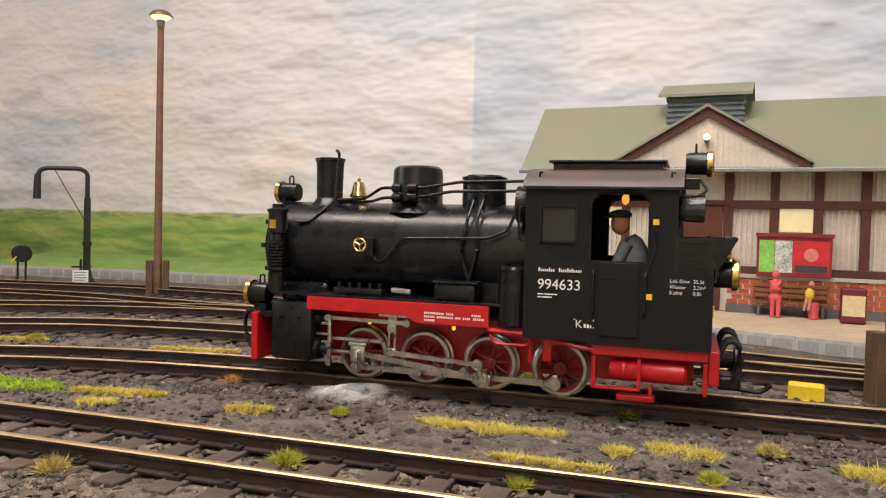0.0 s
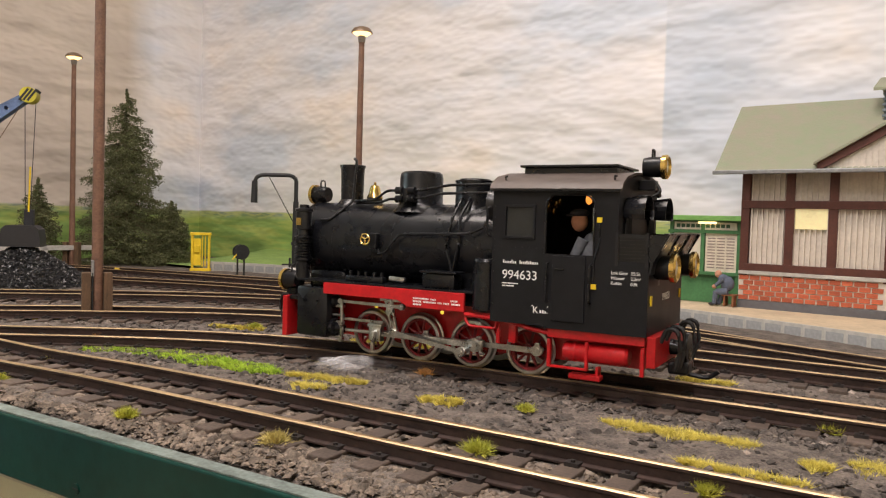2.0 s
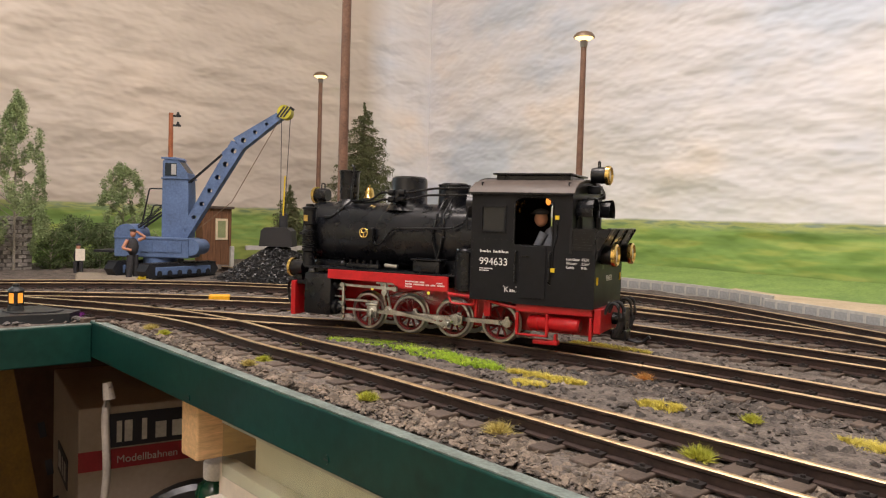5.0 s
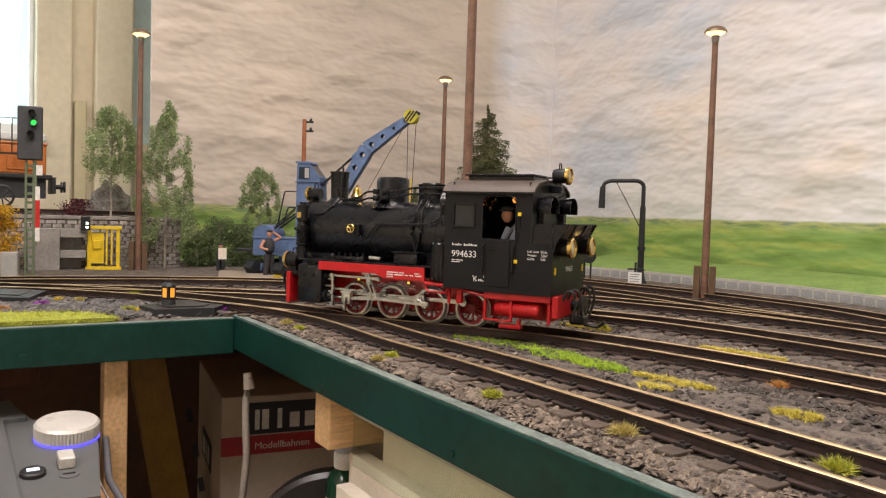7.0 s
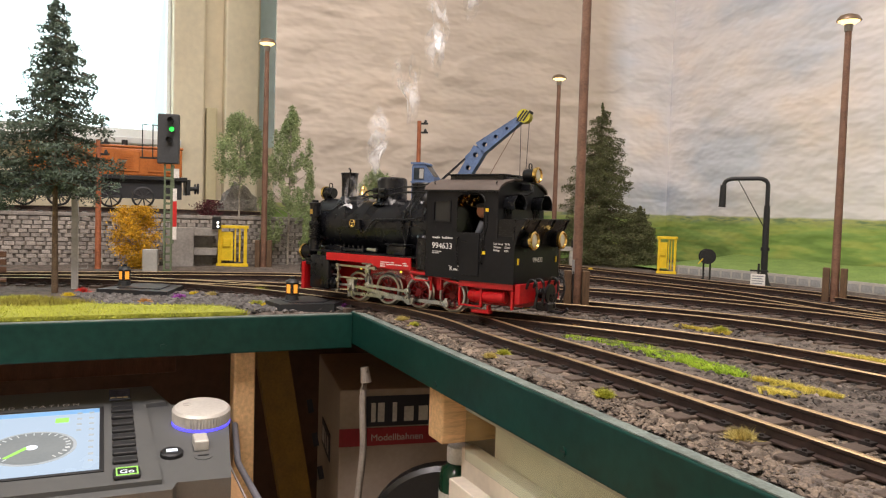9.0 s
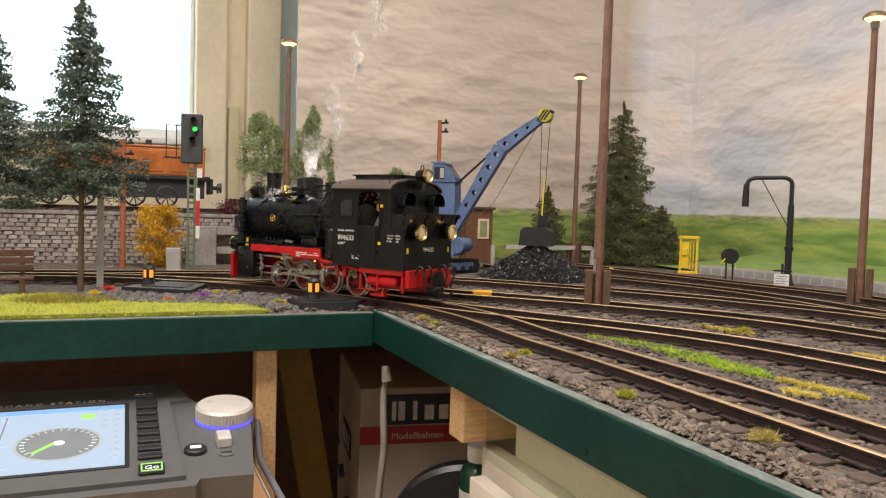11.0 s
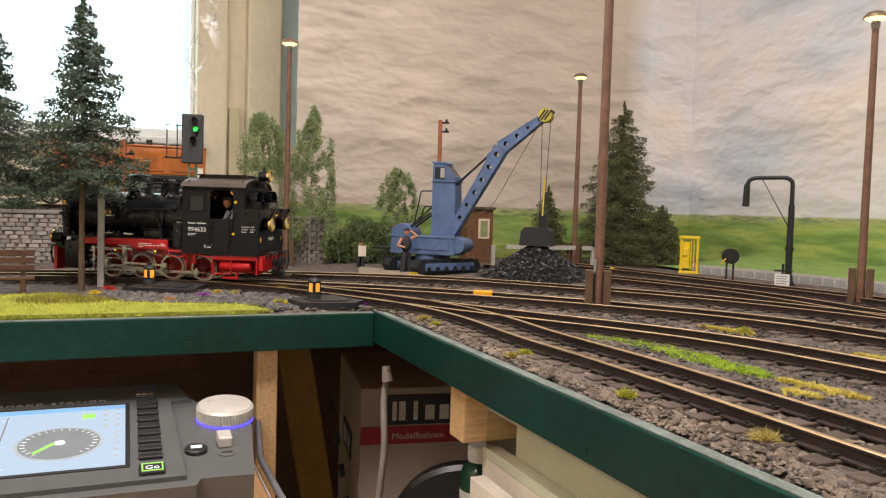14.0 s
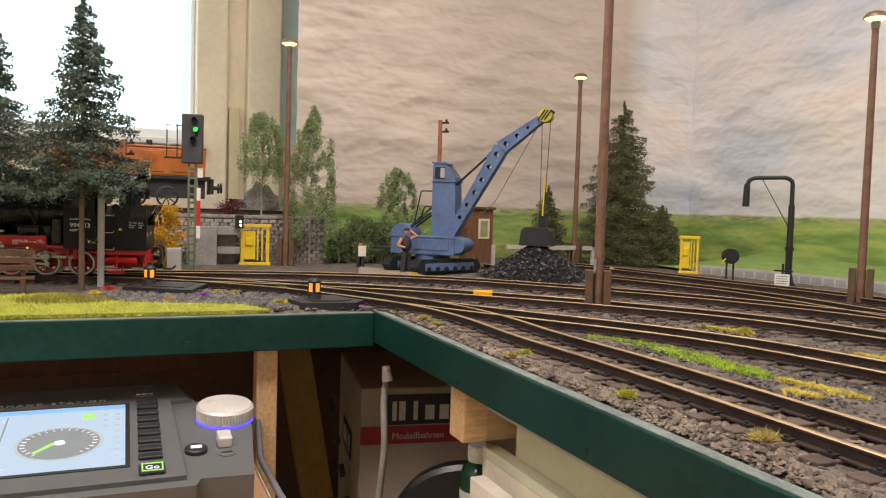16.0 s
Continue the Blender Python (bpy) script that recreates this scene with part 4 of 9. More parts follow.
    for xx in (0.053, 0.060, 0.068, 0.075, 0.083):
        cyl(bm, (xx, 0.0365, 0.064), (xx, 0.0365, 0.0675), 0.0014, n=8)
    part("lubricator", bm, LOCO_BLACK, loco, smooth=40)
    for s in (1, -1):
        bm = lathe(bmesh.new(), [(0.0, 0.0450), (0.0088, 0.0450), (0.0100, 0.0465), (0.0100, 0.0800), (0.0096, 0.0802), (0.0096, 0.0812), (0.0100, 0.0814), (0.0092, 0.0832), (0.0, 0.0838)], "z", 24, (-0.0400, s * 0.0390, 0))
        part("upright_tank", bm, LOCO_BLACK, loco, smooth=35)
    # cab
    xs = (-0.1590, -0.1385, -0.1225, -0.0885, -0.0790, -0.0590, -0.0485)
    zs = (0.0388, 0.0400, 0.0870, 0.0895, 0.1005, 0.1205, 0.1295, 0.1345)

    def solid(x, z):
        if x < -0.1385 and z > 0.0870 or x > -0.0885 and z < 0.0400:
            return False
        return not (-0.1225 < x < -0.0885 and 0.0895 < z < 0.1295 or -0.0790 < x < -0.0590 and 0.1005 < z < 0.1205)
    for s in (1, -1):
        part("cab_wall", pierced_plate(xs, zs, solid, s * 0.0478, s * 0.0492), LOCO_GREY, loco)
    fw = bmesh.new()
    prism(fw, [(-0.0478, 0.040), (-0.0478, 0.1345), (-0.030, 0.1420), (0, 0.1450), (0.030, 0.1420), (0.0478, 0.1345), (0.0478, 0.040)], "x", -0.0500, -0.0486)
    part("cab_front", fw, LOCO_GREY, loco)
    rw = bmesh.new()
    prism(rw, [(-0.0478, 0.060), (-0.0478, 0.1345), (-0.030, 0.1420), (0, 0.1450), (0.030, 0.1420), (0.0478, 0.1345), (0.0478, 0.060)], "x", -0.1384, -0.1370)
    rear = part("cab_rear", rw, LOCO_GREY, loco)
    for s in (1, -1):
        part("rear_window", lathe(bmesh.new(), [(0.0, -0.1388), (0.0095, -0.1388), (0.0095, -0.1395), (0.0, -0.1395)], "x", 24, (0, s * 0.0290, 0.1185)), glass("cab_glass", (0.30, 0.33, 0.32)), rear)
        bm = bmesh.new()
        for i in range(13):
            t0, t1 = radians(-20 + i * 220 / 13), radians(-20 + (i + 1) * 220 / 13)
            c = (s * 0.0290, 0.1185)
            va = [bm.verts.new((xx, c[0] + rr * math.cos(t), c[1] + rr * math.sin(t))) for xx, rr, t in ((-0.1385, 0.0105, t0), (-0.1385, 0.0105, t1), (-0.1530, 0.0125, t1), (-0.1530, 0.0125, t0))]
            vb = [bm.verts.new((xx, c[0] + rr * math.cos(t), c[1] + rr * math.sin(t))) for xx, rr, t in ((-0.1385, 0.0098, t0), (-0.1385, 0.0098, t1), (-0.1530, 0.0118, t1), (-0.1530, 0.0118, t0))]
            bm.faces.new(va), bm.faces.new(vb[::-1])
            for p, q in ((0, 1), (1, 2), (2, 3), (3, 0)):
                bm.faces.new((va[p], va[q], vb[q], vb[p]))
        bmesh.ops.remove_doubles(bm, verts=list(bm.verts), dist=1e-6)
        part("window_hood", bm, LOCO_BLACK, rear, smooth=50)
        # window frame and pane on the cab side
        yy = s * 0.0498
        bm = bmesh.new()
        for a in ((-0.0810, -0.0790, 0.0990, 0.1225), (-0.0590, -0.0570, 0.0990, 0.1225), (-0.0790, -0.0590, 0.0990, 0.1008), (-0.0790, -0.0590, 0.1205, 0.1225)):
            box(bm, a[0], a[1], yy - 0.0008, yy + 0.0006, a[2], a[3], bevel=0.0002)
        part("window_frame", bm, LOCO_GREY, loco)
        part("window_pane", B(-0.0790, -0.0590, s * 0.0483 - 0.0003, s * 0.0483 + 0.0003, 0.1005, 0.1205), mat("smoked_pane", (0.016, 0.018, 0.019), 0.18, var=0.1), loco, "dark smoked window pane")
        for x0, dx in ((-0.1225, 1), (-0.0885, -1)):
            arc = [(x0 + dx * (0.0055 - 0.0055 * math.cos(k * math.pi / 10)), 0.1240 + 0.0055 * math.sin(k * math.pi / 10)) for k in range(6)]
            part("doorway_corner", P([(x0, 0.1295)] + arc, "y", min(s * 0.0478, s * 0.0492), max(s * 0.0478, s * 0.0492)), LOCO_GREY, loco)
        part("doorway_beading", pipe(bmesh.new(), [(-0.0885, s * 0.0494, 0.0895), (-0.0885, s * 0.0494, 0.1250), (-0.0935, s * 0.0494, 0.1296), (-0.1175, s * 0.0494, 0.1296), (-0.1225, s * 0.0494, 0.1250), (-0.1225, s * 0.0494, 0.0895)], 0.0007, 6), LOCO_BLACK, loco)
        part("front_hood", lathe(bmesh.new(), [(0.0, -0.0486), (0.0102, -0.0486), (0.0122, -0.0405), (0.0112, -0.0405), (0.0094, -0.0470), (0.0, -0.0470)], "x", 22, (0, s * 0.0330, 0.1225)), LOCO_BLACK, loco, smooth=40)
        part("eave_strip", B(-0.1400, -0.0480, s * 0.0515 - 0.0012, s * 0.0515 + 0.0012, 0.1318, 0.1334, bevel=0.0003), LOCO_BLACK, loco)
        # door
        bm = B(-0.1175, -0.0945, s * 0.0498 - 0.0005, s * 0.0498 + 0.0006, 0.0445, 0.0885, bevel=0.0003)
        door = part("door", bm, LOCO_GREY, loco)
        part("door_latch", B(-0.1030, -0.0965, s * 0.0506 - 0.0002, s * 0.0506 + 0.0006, 0.0790, 0.0798), LOCO_BLACK, door)
        for xx in (-0.0912, -0.1212):
            part("handrail", pipe(bmesh.new(), [(xx, s * 0.0490, 0.0575), (xx, s * 0.0525, 0.0580), (xx, s * 0.0525, 0.0830), (xx, s * 0.0490, 0.0835)], 0.0008, 6), LOCO_BLACK, loco)
        part("handrail", pipe(bmesh.new(), [(-0.0470, s * 0.0490, 0.1000), (-0.0450, s * 0.0510, 0.1010), (-0.0450, s * 0.0510, 0.1200), (-0.0470, s * 0.0490, 0.1210)], 0.0008, 6), LOCO_BLACK, loco)
        bm = bmesh.new()
        for i in range(8):
            cyl(bm, (-0.0505 - i * 0.0052, s * 0.0491, 0.0930), (-0.0505 - i * 0.0052, s * 0.0497, 0.0930), 0.0006, n=6)
        for i in range(12):
            cyl(bm, (-0.0500, s * 0.0491, 0.0450 + i * 0.0076), (-0.0500, s * 0.0497, 0.0450 + i * 0.0076), 0.0005, n=6)
        part("rivets", bm, LOCO_GREY, loco)
        # slatted side louvre above the tank
        bm = B(-0.1585, -0.1365, s * 0.0470 - 0.001, s * 0.0470 + 0.0010, 0.0870, 0.1045)
        for i in range(7):
            box(bm, -0.1575, -0.1385, s * 0.0480, s * 0.0480 + s * 0.0010 if s > 0 else s * 0.0480 + 0.0, 0.0878 + i * 0.0023, 0.0890 + i * 0.0023) if s > 0 else box(bm, -0.1575, -0.1385, -0.0490, -0.0480, 0.0878 + i * 0.0023, 0.0890 + i * 0.0023)
        for xx in (-0.1380, -0.1575):
            box(bm, xx - 0.001, xx + 0.001, s * 0.0485 - 0.001, s * 0.0485 + 0.001, 0.0835, 0.1055)
        part("coal_bunker", bm, LOCO_BLACK, loco, "black slatted coal bunker board")
        # pull wire with two yellow tags
        part("pull_wire", pipe(bmesh.new(), [(-0.1264, s * 0.0500, 0.1120), (-0.1264, s * 0.0500, 0.0970), (-0.1232, s * 0.0500, 0.0870), (-0.1232, s * 0.0500, 0.0700)], 0.0005, 6), LOCO_BLACK, loco)
        for xx, zz in ((-0.1262, 0.1132), (-0.1235, 0.0692)):
            part("yellow_tag", B(xx - 0.0017, xx + 0.0017, s * 0.0500 - 0.0004, s * 0.0500 + 0.0006, zz - 0.0017, zz + 0.0017), YELLOW, loco, "small yellow warning tag")
    # roof
    prof = [(-0.0530, 0.1335), (-0.0500, 0.1375), (-0.0400, 0.1425), (-0.0200, 0.1462), (0, 0.1472), (0.0200, 0.1462), (0.0400, 0.1425), (0.0500, 0.1375), (0.0530, 0.1335),
            (0.0515, 0.1325), (0.0485, 0.1360), (0.0390, 0.1408), (0.0195, 0.1445), (0, 0.1455), (-0.0195, 0.1445), (-0.0390, 0.1408), (-0.0485, 0.1360), (-0.0515, 0.1325)]
    part("roof", prism(bmesh.new(), prof, "x", -0.1410, -0.0470), ROOF_GREY, loco, "warm grey arched cab roof", smooth=35)
    bm = B(-0.1280, -0.0600, -0.0225, 0.0225, 0.1440, 0.1500, bevel=0.0006)
    part("roof_hatch", bm, LOCO_BLACK, loco)
    part("hatch_lid", B(-0.1305, -0.0575, -0.0255, 0.0255, 0.1500, 0.1517, bevel=0.0005), LOCO_BLACK, loco)
    for xx in (-0.056, -0.134):
        part("lifting_hook", pipe(bmesh.new(), [(xx, 0.0455, 0.1395), (xx, 0.0465, 0.1425), (xx - 0.002, 0.0480, 0.1420)], 0.0006, 6), LOCO_BLACK, loco)
    # bunker and rear
    part("bunker", B(-0.1590, -0.1385, -0.0478, 0.0478, 0.0388, 0.0868, bevel=0.0006), LOCO_GREY, loco)
    part("bunker_flare", P([(-0.1591, 0.0790), (-0.1600, 0.0868), (-0.1685, 0.1045), (-0.1700, 0.1045), (-0.1614, 0.0868), (-0.1602, 0.0790)], "y", -0.0490, 0.0490), LOCO_BLACK, loco, "black flared bunker board")
    part("flare_rim", B(-0.1708, -0.1680, -0.0498, 0.0498, 0.1045, 0.1058, bevel=0.0003), LOCO_BLACK, loco)
    for yy in (0.0478, 0.0165, -0.0165, -0.0478):
        part("flare_rib", P([(-0.1603, 0.0800), (-0.1617, 0.0868), (-0.1716, 0.1048), (-0.1700, 0.1048), (-0.1612, 0.0868)], "y", yy - 0.0010, yy + 0.0010), LOCO_BLACK, loco)
    for sd in (1, -1):
        part("flare_cheek", P([(-0.1586, 0.0868), (-0.1586, 0.1045), (-0.1690, 0.1045), (-0.1606, 0.0868)], "y", sd * 0.0480 - 0.0006, sd * 0.0480 + 0.0006), LOCO_BLACK, loco)
    # guard bars across the rear windows
    for yy in (-0.036, -0.032, -0.028, -0.024, 0.024, 0.028, 0.032, 0.036):
        part("guard_bar", C((-0.1398, yy, 0.0880), (-0.1398, yy, 0.1270), 0.0007, n=6), LOCO_BLACK, loco)
    for s in (1, -1):
        headlamp(loco, "rear_lamp", -0.1705, s * 0.0312, 0.0833, 0.0088, -1)
        bm = B(-0.1600, -0.1590, s * 0.0415 - 0.0012, s * 0.0415 + 0.0012, 0.0585, 0.0650)
        part("yellow_tag", bm, YELLOW, loco, "small yellow warning tag")
    headlamp(loco, "top_rear_lamp", -0.1550, 0.0, 0.1513, 0.0078, -1)
    part("lamp_bracket", B(-0.1500, -0.1380, -0.004, 0.004, 0.1350, 0.1420, bevel=0.0006), LOCO_BLACK, loco)
    part("lamp_cable", pipe(bmesh.new(), [(-0.150, 0.004, 0.141), (-0.155, 0.006, 0.134), (-0.148, 0.006, 0.130), (-0.139, 0.004, 0.131)], 0.0010, 6), RUBBER, loco)
    headlamp(loco, "front_lamp", 0.1500, 0.0, 0.1300, 0.0078, 1)
    for s in (1, -1):
        headlamp(loco, "front_lamp", 0.1560, s * 0.0290, 0.0560, 0.0085, 1)
        part("lamp_bracket", B(0.1420, 0.1490, s * 0.029 - 0.005, s * 0.029 + 0.005, 0.0435, 0.0490), LOCO_BLACK, loco)
    # lettering
    side_text(loco, "number_lettering", "994633", 0.0089, -0.0570, 0.0709)
    bars("lettering", [(0.0125 * (k > 7) + 0.00128 * (k - 8 * (k > 7)), 0.0004, 0.0008, 0.0024 if k in (0, 5, 8, 12, 14) else 0.0015) for k in range(19)], loco, Matrix.Translation((-0.0575, 0.0494, 0.0812)) @ pose(0, 0, 0, 0, 0, 180), WHITE)
    bars("lettering", [(0.0, 0.0018, 0.0035, 0.0008), (0.0042, 0.0018, 0.0080, 0.0008), (0.0, 0.0, 0.0024, 0.0008), (0.0030, 0.0, 0.0060, 0.0008)], loco, Matrix.Translation((-0.0572, 0.0494, 0.0655)) @ pose(0, 0, 0, 0, 0, 180), WHITE)
    side_text(loco, "lettering", "K", 0.0066, -0.0808, 0.0484)
    bars("lettering", [(0.0, 0.0, 0.0012, 0.0022), (0.0018, 0.0, 0.0012, 0.0022), (0.0036, 0.0, 0.0010, 0.0016), (0.0054, 0.0, 0.0005, 0.0005), (0.0054, 0.0040, 0.0005, 0.0012), (-0.0062, 0.0045, 0.0010, 0.0005)], loco, Matrix.Translation((-0.0860, 0.0494, 0.0486)) @ pose(0, 0, 0, 0, 0, 180), WHITE)
    for i, (a, b) in enumerate((("Lok Gew", "25,5t"), ("Wasser", "2,2m\u00b3"), ("Kohle", "0,8t"))):
        side_text(loco, "lettering", a, 0.0030, -0.1348, 0.0782 - i * 0.0034)
        side_text(loco, "lettering", b, 0.0030, -0.1478, 0.0782 - i * 0.0034)
    writing("number_lettering", "994633", 0.0072, Matrix.Translation((-0.15915, 0.0105, 0.0600)) @ pose(0, 0, 0, 90, 0, -90), WHITE, loco)
    # inside the cab: back-head, fittings, lit bulb, driver
    part("backhead", lathe(bmesh.new(), [(0.0, -0.0600), (0.026, -0.0600), (0.0280, -0.0580), (0.0280, -0.0500)], "x", 28, (0, 0, 0.0900)), LOCO_BLACK, loco, smooth=35)
    bm = bmesh.new()
    for yy, zz in ((0.010, 0.122), (0.022, 0.119), (0.016, 0.1265), (-0.004, 0.124), (0.027, 0.124), (0.006, 0.1275), (0.030, 0.117), (-0.012, 0.1265), (0.019, 0.1225), (0.0, 0.119)):
        cyl(bm, (-0.0620, yy, zz), (-0.0740, yy, zz), 0.0012, n=8)
        lathe(bm, [(0.0012, -0.0745), (0.0026, -0.0752), (0.0026, -0.0740), (0.0012, -0.0735)], "x", 12, (0, yy, zz))
    part("brass_fittings", bm, BRASS, loco, "brass gauges and valves", smooth=40)
    part("cab_floor", B(-0.1380, -0.0500, -0.0470, 0.0470, 0.0400, 0.0430), mat("cab_floor_wood", (0.10, 0.06, 0.04), 0.8, var=0.2), loco)
    part("cab_bulb", lathe(bmesh.new(), [(0.0, 0.1240), (0.0020, 0.1255), (0.0024, 0.1280), (0.0016, 0.1310), (0.0016, 0.1330), (0.0, 0.1330)], "z", 12, (-0.1050, 0.010, 0)),
         mat("amber_bulb", (1, 0.7, 0.3), 0.3, var=0.02, emit=(1.0, 0.34, 0.05), strength=1.3), loco, "glowing amber bulb", smooth=True)
    part("gear_lamp", B(0.030, 0.040, -0.006, 0.006, 0.0462, 0.0474), mat("amber_bulb", (1, 0.7, 0.3)), loco, "glowing amber running gear lamp")
    # glowing beads added above the wheels for the yellow reflection on the tyres
    glint = mat("yellow_tyre_glint", (1, 0.8, 0.2), 0.3, var=0.02, emit=(1.0, 0.62, 0.05), strength=1.1)
    for xx in (0.064, 0.003):
        part("gear_lamp", lathe(bmesh.new(), [(0.0, 0.0380), (0.0013, 0.0386), (0.0014, 0.0405), (0.0, 0.0410)], "z", 10, (xx, 0.0265, 0)), glint, loco, "small glowing yellow bead standing in for a tyre reflection", smooth=True)
    running_gear(loco)
    return loco


def figure(name, label, m, parts_list, cat="model figure"):
    """A plain cast figure in one mesh: each entry is a lump (x, y, z, rx, ry, rz) or a limb between two points, and a paint."""
    bm = bmesh.new()
    paints = []
    for e in parts_list:
        paint = e[0]
        if paint not in paints:
            paints.append(paint)
        k = len(bm.faces)
        if len(e) == 3:
            q = bmesh.ops.create_icosphere(bm, subdivisions=2, radius=1)
            bmesh.ops.transform(bm, matrix=Matrix.Translation(e[1]) @ Matrix.Diagonal((*e[2], 1)), verts=q["verts"])
        elif len(e) == 4:
            box(bm, e[1][0], e[2][0], e[1][1], e[2][1], e[1][2], e[2][2])
        else:
            cyl(bm, e[1], e[2], e[3], e[4], n=10)
        bm.faces.ensure_lookup_table()
        for f in bm.faces[k:]:
            f.material_index = paints.index(paint)
    ob = part(name, bm, [MATS[p] for p in paints], smooth=50)
    ob.matrix_world = m
    return tagged(ob, label, cat)


mat("figure_skin", (0.50, 0.24, 0.15), 0.7, var=0.08)
mat("figure_grey_cloth", (0.13, 0.14, 0.16), 0.85, var=0.15)
mat("figure_dark_cloth", (0.030, 0.030, 0.034), 0.85, var=0.2)
mat("figure_blue_cloth", (0.10, 0.12, 0.17), 0.85, var=0.15)
mat("figure_red_cloth", (0.62, 0.10, 0.10), 0.7, var=0.1)
mat("figure_yellow_cloth", (0.75, 0.55, 0.05), 0.7, var=0.1)
mat("figure_paper", (0.75, 0.68, 0.58), 0.8, var=0.1, scale=300)
LOCO = build_loco()
DRIVER = figure("engine_driver_figure", "painted model driver figure with dark cap in the cab", pose(0, 0, 0), [
    ("figure_grey_cloth", (-0.112, 0.018, 0.086), (0.010, 0.012, 0.020)), ("figure_skin", (-0.1035, 0.024, 0.1120), (0.0062, 0.0055, 0.0072)),
    ("figure_dark_cloth", (-0.1035, 0.024, 0.1178), (0.0072, 0.0066, 0.0032)), ("figure_dark_cloth", (-0.0975, 0.024, 0.1164), (0.0040, 0.0055, 0.0010)),
    ("figure_grey_cloth", (-0.108, 0.028, 0.100), (-0.100, 0.030, 0.082), 0.0042, 0.0032)])
MOVING["driver"] = DRIVER

# ---- station, platform, fence ----
BROWN = mat("dark_brown_timber_paint", (0.075, 0.022, 0.014), 0.55, var=0.15, scale=50)
CORR = mat("cream_corrugated_cladding", (0.60, 0.55, 0.48), 0.6, var=0.08, scale=30)
ROOF = mat("mossy_roof_felt", (0.30, 0.27, 0.22), 0.9, colour2=(0.24, 0.29, 0.19), scale=9, bump=0.0004, bscale=300)
CONCRETE = mat("pale_concrete", (0.42, 0.41, 0.38), 0.9, var=0.12, scale=25, bump=0.0003, bscale=300)
SAND = mat("sandy_platform_surface", (0.52, 0.42, 0.29), 0.95, var=0.10, scale=20, bump=0.0004, bscale=600)
BRICK = mat("orange_red_brick", (0.42, 0.10, 0.045), 0.85, var=0.2, scale=60, rand=0.2)
MORTAR = mat("pale_mortar", (0.55, 0.50, 0.44), 0.9, var=0.08, scale=60)
DARKGREY = mat("dark_grey_plinth", (0.11, 0.11, 0.12), 0.8, var=0.12, scale=30)


def brick_mesh():
    return part("brick", B(0, 0.0125, -0.0010, 0.0010, 0, 0.0056, bevel=0.0003), BRICK)


